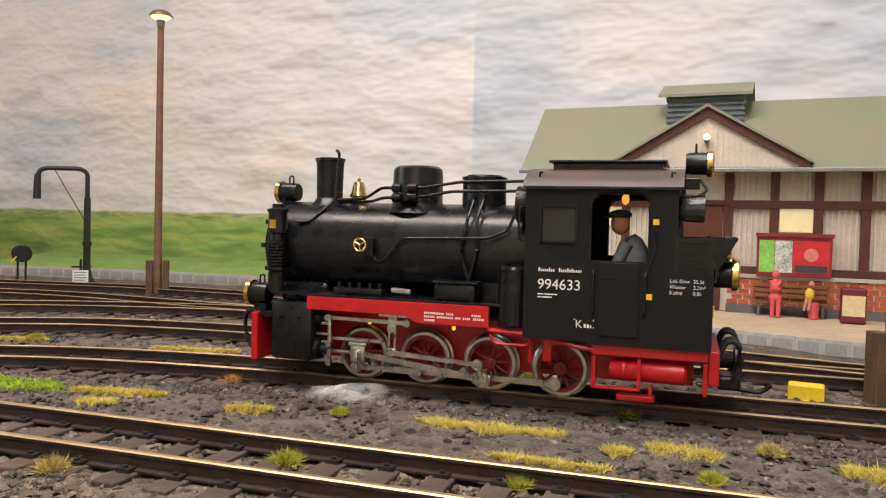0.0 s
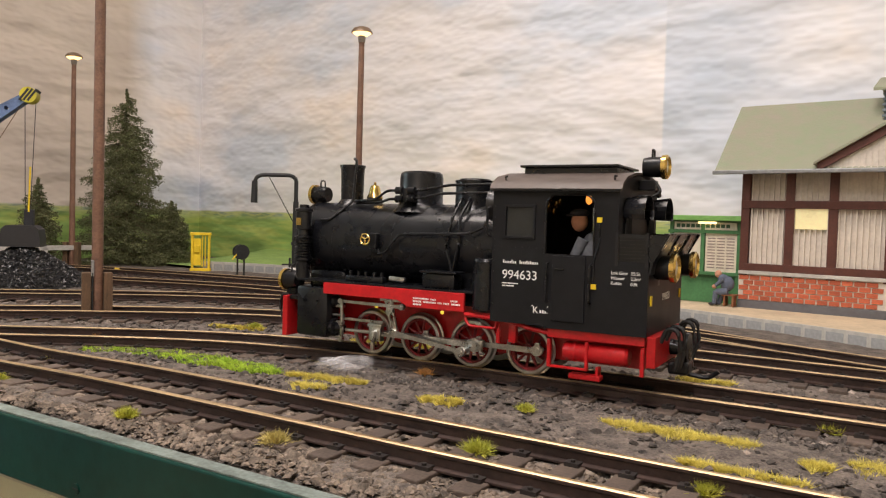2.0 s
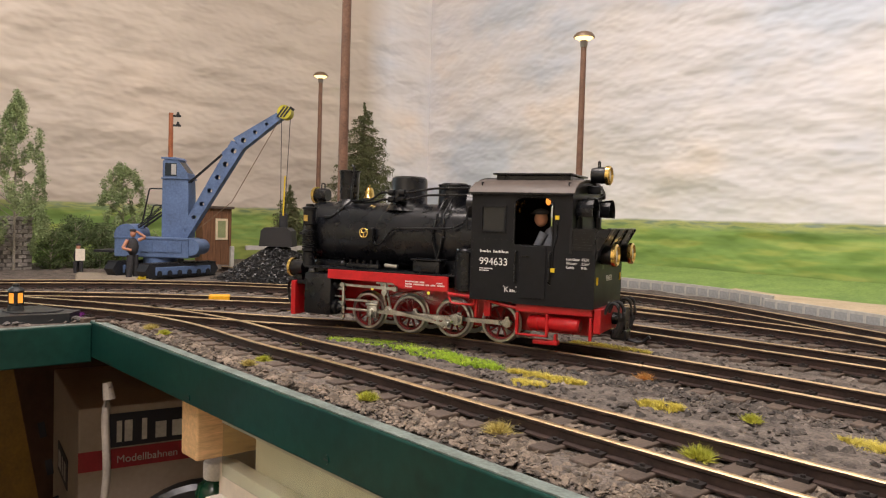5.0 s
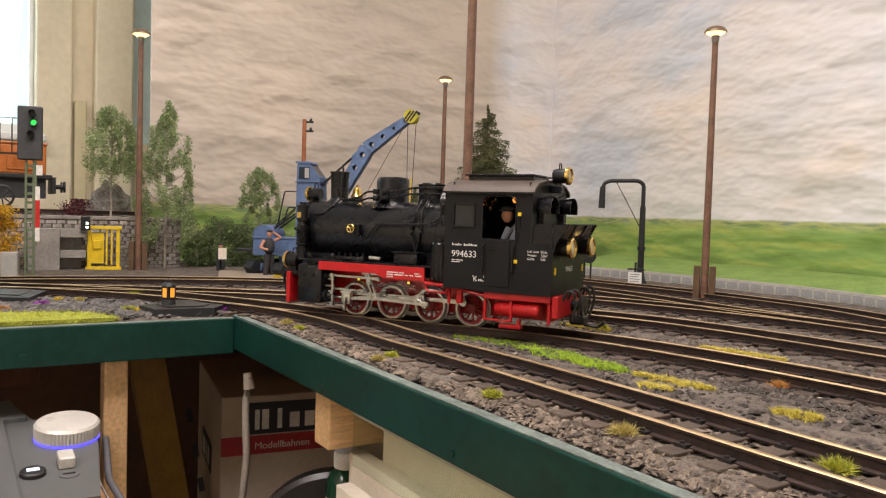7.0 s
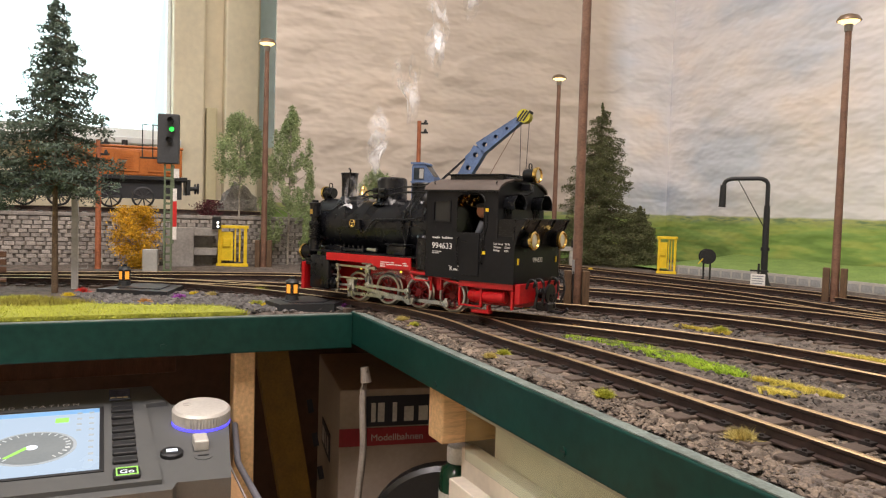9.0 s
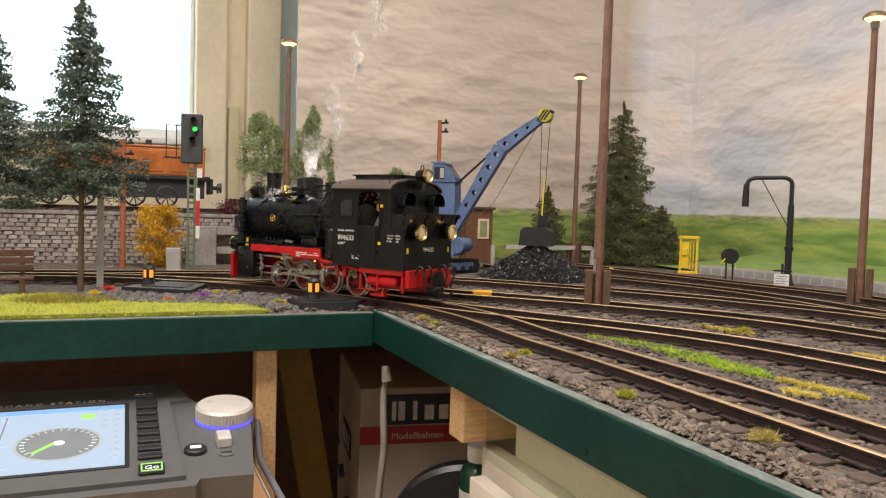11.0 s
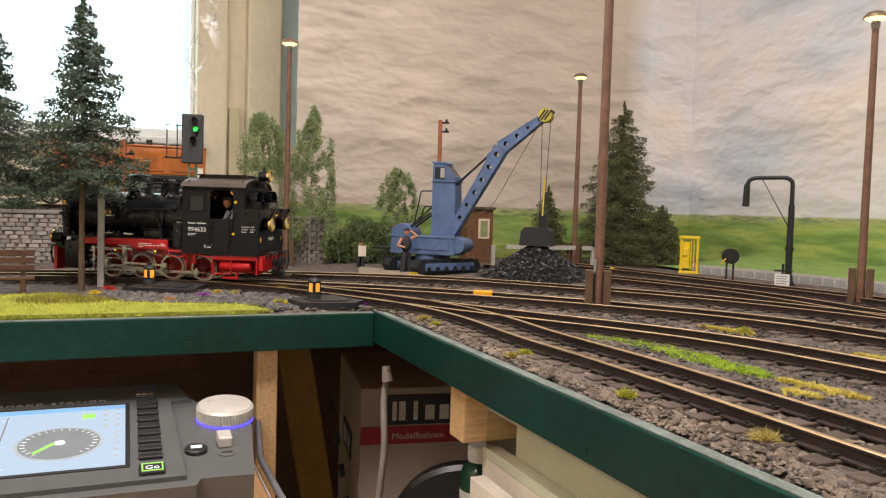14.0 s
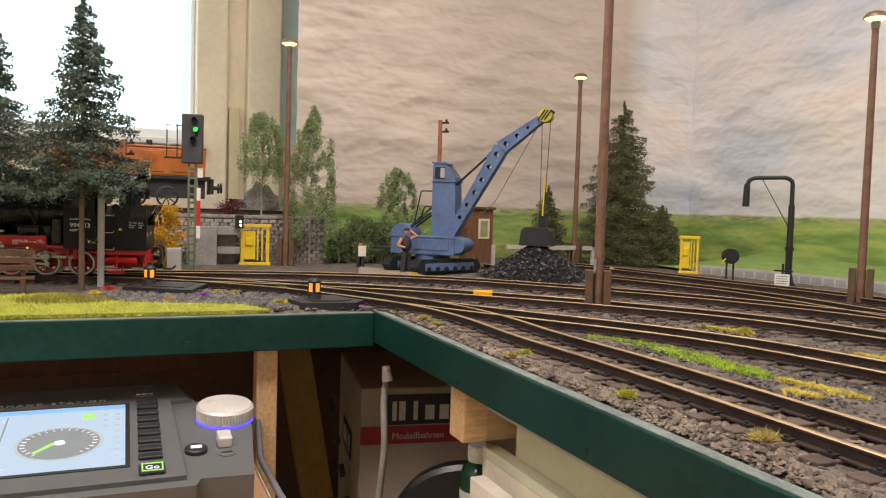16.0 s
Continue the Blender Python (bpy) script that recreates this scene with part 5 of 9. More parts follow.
def station():
    st = thing("station_building", "half timbered model station with brick base and mossy roof", "station", m=pose(0.634, 0.864, 0.0, 0, 0, -6))
    W2, D2, Z0, ZE = 0.62, 0.150, 0.0185, 0.205
    part("wall", B(0.004, W2, 0.004, D2, Z0, ZE), CORR, st)
    bm = bmesh.new()
    # ridged cladding on the front
    x = 0.006
    while x < W2 - 0.006:
        if not 0.183 < x < 0.250:
            box(bm, x, x + 0.0016, -0.0002, 0.0042, 0.068, ZE)
        x += 0.0068
    tagged(part("cladding", bm, CORR, st), "", "", "", "stuff")
    posts = (0.0, 0.0575, 0.1105, 0.176, 0.2445, 0.3005, 0.352, 0.405, 0.46, 0.52, 0.58)
    for p in posts:
        part("timber", B(p, p + 0.011, -0.0035, 0.004, 0.062, ZE, bevel=0.0005), BROWN, st)
    part("timber", B(0.0, 0.184, -0.0045, 0.004, 0.155, 0.1655, bevel=0.0005), BROWN, st)
    part("timber", B(0.184, 0.251, -0.0045, 0.004, 0.1585, 0.1655, bevel=0.0005), BROWN, st)
    part("timber", B(0.251, W2, -0.0045, 0.004, 0.155, 0.1655, bevel=0.0005), BROWN, st)
    for a, b in ((0.0, 0.184), (0.251, W2)):
        part("timber", B(a, b, -0.0045, 0.004, 0.0690, 0.0790, bevel=0.0005), BROWN, st)
        part("sill", B(a, b, -0.006, 0.004, 0.0640, 0.0690, bevel=0.0005), MATS["pale_concrete"], st)
        base = part("brick_base", B(a, b, -0.0025, 0.004, 0.0285, 0.0640), MORTAR, st, "orange brick wall base with pale joints")
        part("plinth", B(a, b, -0.006, 0.004, Z0 - 0.002, 0.0285, bevel=0.0005), DARKGREY, st)
        src = brick_mesh()
        for r in range(5):
            xx = a + (0.007 if r % 2 else 0.001)
            while xx + 0.0125 < b:
                o = src.copy()
                scene.collection.objects.link(o)
                o.parent = base
                o.matrix_local = pose(xx, -0.0028, 0.0292 + r * 0.0069)
                xx += 0.0143
        bpy.data.objects.remove(src)
    # end wall facing the kiosk
    for yy in (0.004, 0.07, 0.133):
        part("timber", B(-0.0015, 0.004, yy, yy + 0.011, 0.062, ZE, bevel=0.0005), BROWN, st)
    door = part("door", B(0.189, 0.243, -0.0020, 0.004, 0.0200, 0.1585, bevel=0.0006), mat("dark_brown_door", (0.090, 0.022, 0.012), 0.5, var=0.15, scale=40), st, "dark brown plank door")
    part("door_handle", B(0.226, 0.238, -0.0050, -0.0020, 0.0830, 0.0850), BRASS, door)
    part("door_rail", B(0.1905, 0.1925, -0.0040, -0.0020, 0.045, 0.150), BRASS, door)
    pane = mat("lit_yellow_pane", (0.75, 0.68, 0.38), 0.3, var=0.05, emit=(1.0, 0.85, 0.45), strength=0.25)
    for p, z0, z1 in ((0.0700, 0.128, 0.155), (0.3125, 0.125, 0.155)):
        w = part("window", B(p, p + 0.0390, -0.0012, 0.004, z0, z1), pane, st, "pale yellow lit window pane")
    # roof
    sl = [(-0.030, 0.2010), (D2 / 2 + 0.018, 0.3050), (D2 + 0.024, 0.2200), (D2 + 0.024, 0.2250), (D2 / 2 + 0.018, 0.3100), (-0.030, 0.2060)]
    bm = bmesh.new()
    v = {}
    for i, xx in enumerate((-0.030, W2 + 0.03)):
        v[i] = [bm.verts.new((xx + (0.0 if k in (0, 2, 3, 5) else (-0.004 if i == 0 else 0.004)), a, b)) for k, (a, b) in enumerate(sl)]
    bm.faces.new(v[0])
    bm.faces.new(v[1][::-1])
    for k in range(6):
        bm.faces.new((v[0][k], v[0][(k + 1) % 6], v[1][(k + 1) % 6], v[1][k]))
    roof = part("roof", bm, ROOF, st, "grey felt roof with green moss")
    part("gutter", B(-0.032, W2 + 0.03, -0.0345, -0.0300, 0.2000, 0.2055, bevel=0.001), mat("zinc_grey", (0.25, 0.26, 0.27), 0.4, 0.5), st)
    # gable over the door
    gx, gz = 0.2225, 0.2850
    bm = bmesh.new()
    prism(bm, [(0.105, 0.2070), (gx, gz - 0.010), (0.340, 0.2070)], "y", -0.028, 0.05)
    gable = part("gable", bm, CORR, st, "cream clad gable with scalloped lower edge")
    bm = bmesh.new()
    xx = 0.112
    while xx < 0.334:
        top = 0.206 + (gz - 0.012 - 0.206) * (1 - abs(xx - gx) / 0.1175)
        box(bm, xx, xx + 0.0016, -0.0292, -0.0278, 0.2045, max(0.209, top))
        xx += 0.0068
    tagged(part("cladding", bm, CORR, gable), "", "", "", "stuff")
    for s in (-1, 1):
        bm = bmesh.new()
        prism(bm, [(gx, gz), (gx + s * 0.122, 0.2130), (gx + s * 0.122, 0.2020), (gx, gz - 0.0125)], "y", -0.0335, -0.0290)
        part("barge_board", bm, BROWN, st)
        bm = bmesh.new()
        prism(bm, [(gx, gz + 0.004), (gx + s * 0.126, 0.2140), (gx + s * 0.126, 0.2105), (gx, gz)], "y", -0.038, 0.06)
        part("gable_roof", bm, ROOF, st)
    lamp = part("wall_lamp", C((gx, -0.030, 0.2405), (gx, -0.036, 0.2405), 0.0032, n=12), DARKGREY, st)
    q = bmesh.new()
    bmesh.ops.create_uvsphere(q, u_segments=14, v_segments=8, radius=0.0042)
    bulb = part("bulb", q, GLOW, lamp, "glowing warm bulb", smooth=True)
    bulb.location = (gx, -0.037, 0.2455)
    # roof ventilator
    rv = part("ventilator", B(0.160, 0.262, 0.050, 0.128, 0.2700, 0.3150, bevel=0.001), mat("slate_blue_louvre", (0.13, 0.16, 0.18), 0.6, var=0.1), roof, "slate blue louvred roof ventilator")
    for i in range(5):
        part("louvre", B(0.1585, 0.2635, 0.0470, 0.0510, 0.2780 + i * 0.0072, 0.2810 + i * 0.0072), MATS["slate_blue_louvre"], roof)
    bm = bmesh.new()
    prism(bm, [(0.036, 0.3110), (0.089, 0.3320), (0.142, 0.3110), (0.142, 0.3150), (0.089, 0.3365), (0.036, 0.3150)], "x", 0.149, 0.273)
    part("ventilator_roof", bm, ROOF, roof)
    # poster board
    pb = thing("poster_board", "dark red framed poster board with green and red posters", "poster board", m=st.matrix_world @ Matrix.Translation((0, -0.009, 0)))
    part("backing", B(0.287, 0.3745, -0.0015, 0.0030, 0.0680, 0.1200, bevel=0.0005), mat("poster_frame_red", (0.22, 0.02, 0.03), 0.5), pb)
    part("top_board", B(0.285, 0.3765, -0.004, 0.0030, 0.1185, 0.1235, bevel=0.0005), MATS["poster_frame_red"], pb)
    part("poster", B(0.2900, 0.3080, -0.0019, -0.0015, 0.0730, 0.1140), mat("poster_green", (0.22, 0.55, 0.10), 0.5, var=0.15, scale=40), pb, "green poster")
    part("poster", B(0.3085, 0.3290, -0.0019, -0.0015, 0.0730, 0.1140), mat("poster_grey", (0.42, 0.46, 0.42), 0.5, var=0.5, scale=60), pb, "grey picture poster")
    part("poster", B(0.3300, 0.3715, -0.0019, -0.0015, 0.0730, 0.1140), mat("poster_red", (0.55, 0.02, 0.03), 0.5, var=0.1, scale=40), pb, "red poster with dark foot")
    part("poster_print", B(0.3320, 0.3695, -0.0022, -0.0019, 0.0740, 0.0830), mat("poster_dark", (0.05, 0.05, 0.06), 0.5), pb)
    part("poster_print", lathe(bmesh.new(), [(0.0, -0.0021), (0.0085, -0.0021), (0.0085, -0.0023), (0.0, -0.0023)], "y", 20, (0.3508, 0, 0.0965)), mat("poster_pink", (0.65, 0.20, 0.18), 0.5), pb)
    # bench on the platform
    be = thing("platform_bench", "brown slatted bench against the station wall", "bench", m=st.matrix_world @ Matrix.Translation((0, -0.020, 0.0185)))
    wood = mat("bench_brown_wood", (0.20, 0.075, 0.03), 0.6, var=0.2, scale=60)
    for i in range(3):
        part("slat", B(0.284, 0.372, 0.010 + 0.001 * i, 0.012 + 0.001 * i, 0.022 + i * 0.0065, 0.0270 + i * 0.0065, bevel=0.0004), wood, be)
    for i in range(3):
        part("slat", B(0.284, 0.372, -0.008 + i * 0.0058, -0.003 + i * 0.0058, 0.0155, 0.0172, bevel=0.0004), wood, be)
    for xx in (0.290, 0.364):
        part("leg", B(xx, xx + 0.003, -0.007, 0.011, 0.0, 0.0155), DARKGREY, be)
    # litter bin
    bn = thing("litter_bin", "dark red and cream model bin on the platform", "bin", m=st.matrix_world @ Matrix.Translation((0, -0.050, 0.0185)))
    part("body", B(0.383, 0.410, -0.010, 0.012, 0.0, 0.0420, bevel=0.002), mat("bin_maroon", (0.14, 0.012, 0.025), 0.5), bn)
    part("panel", B(0.3845, 0.4085, -0.0106, -0.0098, 0.0085, 0.0330), mat("bin_cream", (0.70, 0.58, 0.34), 0.5), bn, "cream panel")
    m0 = st.matrix_world
    figure("seated_figure_red", "red dressed model figure seated on the platform", m0 @ Matrix.Translation((0.311, -0.030, 0.0185)), [
        ("figure_red_cloth", (0, 0, 0.0360), (0.0072, 0.006, 0.0125)), ("figure_red_cloth", (0, -0.004, 0.0230), (0.0085, 0.0095, 0.0065)), ("figure_red_cloth", (0, 0.001, 0.0525), (0.0048, 0.0050, 0.0058)),
        ("figure_red_cloth", (-0.003, -0.011, 0.0230), (-0.003, -0.012, 0.0), 0.0032, 0.0024), ("figure_red_cloth", (0.004, -0.011, 0.0230), (0.004, -0.013, 0.0), 0.0032, 0.0024),
        ("figure_red_cloth", (-0.006, 0, 0.0440), (0.004, -0.008, 0.0330), 0.0026, 0.0022), ("figure_red_cloth", (0.006, 0, 0.0440), (-0.002, -0.009, 0.0330), 0.0026, 0.0022)])
    figure("seated_child_figure", "small model child figure in yellow seated on a red stool", m0 @ Matrix.Translation((0.350, -0.030, 0.0185)), [
        ("figure_yellow_cloth", (0, 0, 0.0295), (0.0058, 0.0050, 0.0085)), ("figure_skin", (0.002, 0, 0.0425), (0.0036, 0.0036, 0.0044)), ("figure_skin", (-0.003, -0.004, 0.0240), (-0.006, -0.010, 0.0100), 0.0022, 0.0016),
        ("figure_skin", (0.001, -0.004, 0.0240), (-0.001, -0.010, 0.0100), 0.0022, 0.0016), ("figure_red_cloth", (0.005, 0, 0.0), (0.005, 0, 0.0200), 0.0060, 0.0065)])
    # timetable kiosk
    k = thing("timetable_kiosk", "green timetable shelter with two notice boards", "kiosk", m=m0 @ Matrix.Translation((-0.108, 0.012, 0.0185)))
    gr = mat("kiosk_green_paint", (0.05, 0.16, 0.06), 0.5, var=0.12, scale=40)
    lg = mat("kiosk_light_green_roof", (0.16, 0.36, 0.09), 0.5, var=0.12, scale=40)
    part("back", B(0.003, 0.103, 0.004, 0.007, 0.0, 0.118), gr, k)
    for xx in (0.002, 0.0485, 0.100):
        part("post", B(xx, xx + 0.0055, -0.002, 0.004, 0.0 if xx != 0.0485 else 0.042, 0.118, bevel=0.0004), gr, k)
    part("roof", B(-0.006, 0.110, -0.014, 0.010, 0.1180, 0.1255, bevel=0.001), lg, k)
    part("sign_board", B(0.0085, 0.0990, -0.001, 0.003, 0.1050, 0.1160), mat("kiosk_cream", (0.62, 0.58, 0.48), 0.6), k)
    ob = bars("lettering", [(0.012 + 0.0072 * i, 0.1080, 0.0055, 0.0052) for i in range(11)], k, Matrix.Translation((0, -0.0012, 0)), mat("kiosk_lettering_green", (0.04, 0.10, 0.05), 0.6))
    for a, b, mm in ((0.0080, 0.0475, mat("wall_map_print", (0.55, 0.56, 0.45), 0.6, colour2=(0.66, 0.55, 0.46), scale=50)), (0.0550, 0.0990, mat("timetable_print", (0.62, 0.56, 0.45), 0.6, var=0.12, scale=90))):
        part("notice", B(a, b, 0.001, 0.003, 0.0450, 0.1000), mm, k, "pale printed notice sheet")
    bars("print_lines", [(0.0580 + 0.0135 * c, 0.0500 + 0.0042 * r, 0.0110, 0.0018) for c in range(3) for r in range(11)], k, Matrix.Translation((0, 0.0008, 0)), mat("print_grey", (0.25, 0.20, 0.18), 0.7))
    part("rail", B(0.0, 0.106, -0.003, 0.003, 0.0400, 0.0450, bevel=0.0004), gr, k)
    part("rail", B(0.0, 0.106, -0.003, 0.003, 0.1000, 0.1045, bevel=0.0004), gr, k)
    lm = part("strip_lamp", B(0.046, 0.072, -0.0085, -0.0045, 0.1135, 0.1168, bevel=0.0012), GLOW, k, "glowing warm strip lamp")
    figure("seated_man_figure", "model man figure in blue grey clothes bent forward on a bench", m0 @ pose(-0.012, -0.018, 0.0185), [
        ("figure_blue_cloth", (0.002, 0, 0.0310), (0.0095, 0.0075, 0.0110)), ("figure_skin", (-0.011, 0, 0.0440), (0.0050, 0.0046, 0.0055)), ("figure_blue_cloth", (-0.004, 0, 0.0370), (0.0075, 0.0070, 0.0075)),
        ("figure_blue_cloth", (0.004, -0.004, 0.0205), (-0.012, -0.004, 0.0195), 0.0050, 0.0042), ("figure_blue_cloth", (-0.012, -0.004, 0.0200), (-0.014, -0.004, 0.0030), 0.0040, 0.0032),
        ("figure_blue_cloth", (-0.004, 0.004, 0.0200), (-0.010, 0.004, 0.0030), 0.0040, 0.0032), ("figure_skin", (-0.014, -0.006, 0.0265), (0.0034, 0.0030, 0.0030)),
        ("figure_blue_cloth", (-0.002, -0.007, 0.0370), (-0.012, -0.007, 0.0280), 0.0030, 0.0026), ("figure_dark_cloth", (-0.017, -0.004, 0.0020), (0.0052, 0.0032, 0.0022)), ("figure_dark_cloth", (-0.012, 0.004, 0.0020), (0.0052, 0.0032, 0.0022))])
    bb = thing("small_bench", "small brown bench beside the kiosk", "bench", m=m0 @ Matrix.Translation((-0.016, -0.014, 0.0185)))
    part("seat", B(0.0, 0.018, -0.010, 0.008, 0.0145, 0.0165, bevel=0.0004), wood, bb)
    part("leg", B(0.002, 0.0045, -0.008, 0.006, 0.0, 0.0145), wood, bb)
    part("leg", B(0.0135, 0.016, -0.008, 0.006, 0.0, 0.0145), wood, bb)


def platform():
    pf = thing("platform", "sandy platform with pale panelled concrete edge", "platform", "", "structure")
    top = [(0.33, 0.864), (0.43, 0.828), (0.67, 0.733), (0.89, 0.632), (1.02, 0.590), (1.15, 0.570), (1.7, 0.56), (1.7, 1.0), (0.2, 1.10), (0.2, 0.95)]
    part("surface", P(top, "z", -0.004, 0.0175), SAND, pf)
    edge = spline(top[:7], 0.0125)
    d = np.gradient(edge, axis=0)
    panel = part("panel", B(-0.0125, 0.0125, -0.0028, 0.0, 0.0, 0.0185, bevel=0.0004), CONCRETE)
    # thin plate on the panel face; its darker grey paints a recess's shade
    inner = part("panel_recess", B(-0.0100, 0.0100, -0.0032, -0.0026, 0.0025, 0.0145), mat("recess_shade_grey", (0.30, 0.31, 0.31), 0.9, var=0.12), None)
    for i in range(0, len(edge) - 1, 2):
        ang = math.degrees(math.atan2(d[i][1], d[i][0]))
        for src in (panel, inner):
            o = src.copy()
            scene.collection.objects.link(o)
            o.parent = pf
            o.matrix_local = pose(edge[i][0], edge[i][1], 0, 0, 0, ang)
    for o in (panel, inner):
        bpy.data.objects.remove(o)


def low_fence():
    """Concrete panel edging behind the sixth track."""
    fe = thing("low_fence", "pale concrete panel edging along the meadow", "fence", "", "structure")
    line = spline([(-0.46, 0.878), (-0.33, 0.915), (-0.18, 0.935), (-0.02, 0.945), (0.12, 0.940), (0.22, 0.918), (0.33, 0.868)], 0.0125)
    d = np.gradient(line, axis=0)
    a = part("panel", B(-0.0124, 0.0124, -0.002, 0.002, 0.0, 0.0215, bevel=0.0004), CONCRETE)
    # no hollow here: a slightly proud plate, recess shade put into its grey
    b = part("panel_recess", B(-0.0102, 0.0102, -0.0026, -0.0018, 0.004, 0.0165), MATS["recess_shade_grey"])
    for i in range(0, len(line), 2):
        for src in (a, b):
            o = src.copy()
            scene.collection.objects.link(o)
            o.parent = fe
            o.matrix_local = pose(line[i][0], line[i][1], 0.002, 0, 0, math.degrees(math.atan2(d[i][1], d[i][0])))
    for o in (a, b):
        bpy.data.objects.remove(o)
    bank = mat("meadow_flock", (0.16, 0.27, 0.07), 0.95, colour2=(0.28, 0.41, 0.11), scale=25, bump=0.002, bscale=260)
    bm = bmesh.new()
    nx, ny = 60, 8
    vs = [[bm.verts.new((-0.62 + 1.35 * i / nx, 0.0, 0.0)) for j in range(ny)] for i in range(nx + 1)]
    for i in range(nx + 1):
        x = -0.62 + 1.35 * i / nx
        y0 = float(np.interp(x, line[:, 0], line[:, 1])) + 0.004 if -0.46 < x < 0.33 else (0.885 if x < 0 else 0.872)
        y1 = 1.247 - 0.0972 * (x + 0.80) - 0.012
        for j in range(ny):
            t = j / (ny - 1)
            vs[i][j].co = (x, y0 + (y1 - y0) * t, 0.010 + 0.028 * t ** 1.3 + 0.003 * noise.noise((x * 9, t * 3, 0)))
    for i in range(nx):
        for j in range(ny - 1):
            bm.faces.new((vs[i][j], vs[i + 1][j], vs[i + 1][j + 1], vs[i][j + 1]))
    tagged(part("grass_bank", bm, bank, smooth=True), "green flocked meadow bank behind the edging", "grass", "", "structure")


station()
platform()
low_fence()

# ---- yard furniture ----
IRON = mat("dark_iron", (0.028, 0.030, 0.032), 0.5, 0.4, var=0.15)
CRANE_BLUE = mat("weathered_blue_paint", (0.095, 0.155, 0.30), 0.5, var=0.16, scale=40, bump=0.0001, bscale=300)
CRANE_DARK = mat("dark_crane_steel", (0.020, 0.022, 0.028), 0.5, 0.3, var=0.2)


def tall_post():
    t = thing("catenary_mast", "tall brown round post between two timber baulks", "post", m=pose(0.060, 0.266, 0, 0, 0, 60))
    part("post", C((0, 0, 0), (0, 0, 0.80), 0.0062, 0.0050, n=16), POST_BROWN, t, smooth=True)
    for s in (-1, 1):
        part("baulk", B(s * 0.0112 - 0.0046, s * 0.0112 + 0.0046, -0.007, 0.007, 0, 0.0560, bevel=0.0008), POST_WOOD, t)
    part("cable_clamp", B(-0.0068, -0.0035, -0.0075, -0.0050, 0.052, 0.070, bevel=0.0005), mat("clamp_grey", (0.3, 0.3, 0.3), 0.5, 0.5), t)
    part("cable", pipe(bmesh.new(), [(-0.005, -0.0066, 0.0), (-0.005, -0.0070, 0.030), (-0.005, -0.0066, 0.056)], 0.0011, 6), RUBBER, t)


def stub_post():
    t = thing("timber_post", "short tarred timber post base beside the track", "post", m=pose(0.975, 0.368, 0, 0, 0, 20))
    for s in (-1, 1):
        part("baulk", B(s * 0.0118 - 0.0050, s * 0.0118 + 0.0050, -0.007, 0.007, 0, 0.0560, bevel=0.0008), POST_WOOD, t)
    part("post", C((0, 0, 0), (0, 0, 0.80), 0.0062, 0.0050, n=16), POST_BROWN, t, smooth=True)


def water_crane():
    t = thing("water_crane", "dark iron water crane with hanging spout", "water crane", m=pose(-0.135, 0.797, 0.003, 0, 0, -135))
    part("base", lathe(bmesh.new(), [(0.0170, 0.0), (0.0160, 0.004), (0.0090, 0.016), (0.0062, 0.030), (0.0, 0.030)], n=18), IRON, t, smooth=40)
    part("column", C((0, 0, 0.02), (0, 0, 0.150), 0.0060, 0.0052, n=14), IRON, t, smooth=True)
    part("collar", lathe(bmesh.new(), [(0.0075, 0.070), (0.0075, 0.076)], n=14), IRON, t)
    part("arm", pipe(bmesh.new(), [(0, 0, 0.145), (0, 0, 0.192), (0.010, 0, 0.1985), (0.062, 0, 0.1975), (0.072, 0, 0.193), (0.0745, 0, 0.183)], 0.0038, 10), IRON, t, smooth=60)
    part("spout", C((0.0745, 0, 0.186), (0.0752, 0, 0.146), 0.0052, 0.0062, n=12), IRON, t, smooth=True)
    part("stay", pipe(bmesh.new(), [(0.050, 0, 0.196), (0.004, 0, 0.112)], 0.0009, 6), IRON, t)
    s = thing("yard_sign", "white notice board with small lines on an iron valve stand", "sign", m=pose(-0.118, 0.765, 0.003, 0, 0, 35))
    part("stand", C((0, 0.004, 0), (0, 0.004, 0.048), 0.0020, n=8), IRON, s)
    part("arm", B(-0.014, 0.016, 0.002, 0.006, 0.034, 0.037), IRON, s)
    part("board", B(-0.012, 0.012, 0.0, 0.0015, 0.008, 0.0300, bevel=0.0003), mat("board_white", (0.72, 0.72, 0.70), 0.5), s)
    bars("lettering", [(-0.0095, 0.0255 - 0.0042 * i, 0.019 - 0.002 * (i % 2), 0.0014) for i in range(4)], s, Matrix.Translation((0, -0.0003, 0)), mat("sign_grey", (0.20, 0.22, 0.26), 0.6))


def point_lever():
    t = thing("point_lever", "dark iron hose reel drum on two legs", "reel", m=pose(-0.226, 0.750, 0.003, 0, 0, 60))
    for s in (-1, 1):
        part("leg", B(s * 0.006 - 0.0014, s * 0.006 + 0.0014, -0.0014, 0.0014, 0, 0.046), IRON, t)
    part("brace", pipe(bmesh.new(), [(-0.014, 0.0, 0.0), (-0.004, 0.0, 0.022)], 0.0009, 6), IRON, t)
    part("drum", lathe(bmesh.new(), [(0.0, -0.009), (0.014, -0.009), (0.014, -0.0065), (0.0085, -0.006), (0.0085, 0.006), (0.014, 0.0065), (0.014, 0.009), (0.0, 0.009)], "y", 20, (0, 0, 0.054)), IRON, t, smooth=35)
    part("handle", pipe(bmesh.new(), [(-0.010, -0.010, 0.050), (-0.018, -0.010, 0.040)], 0.0012, 6), YELLOW, t)


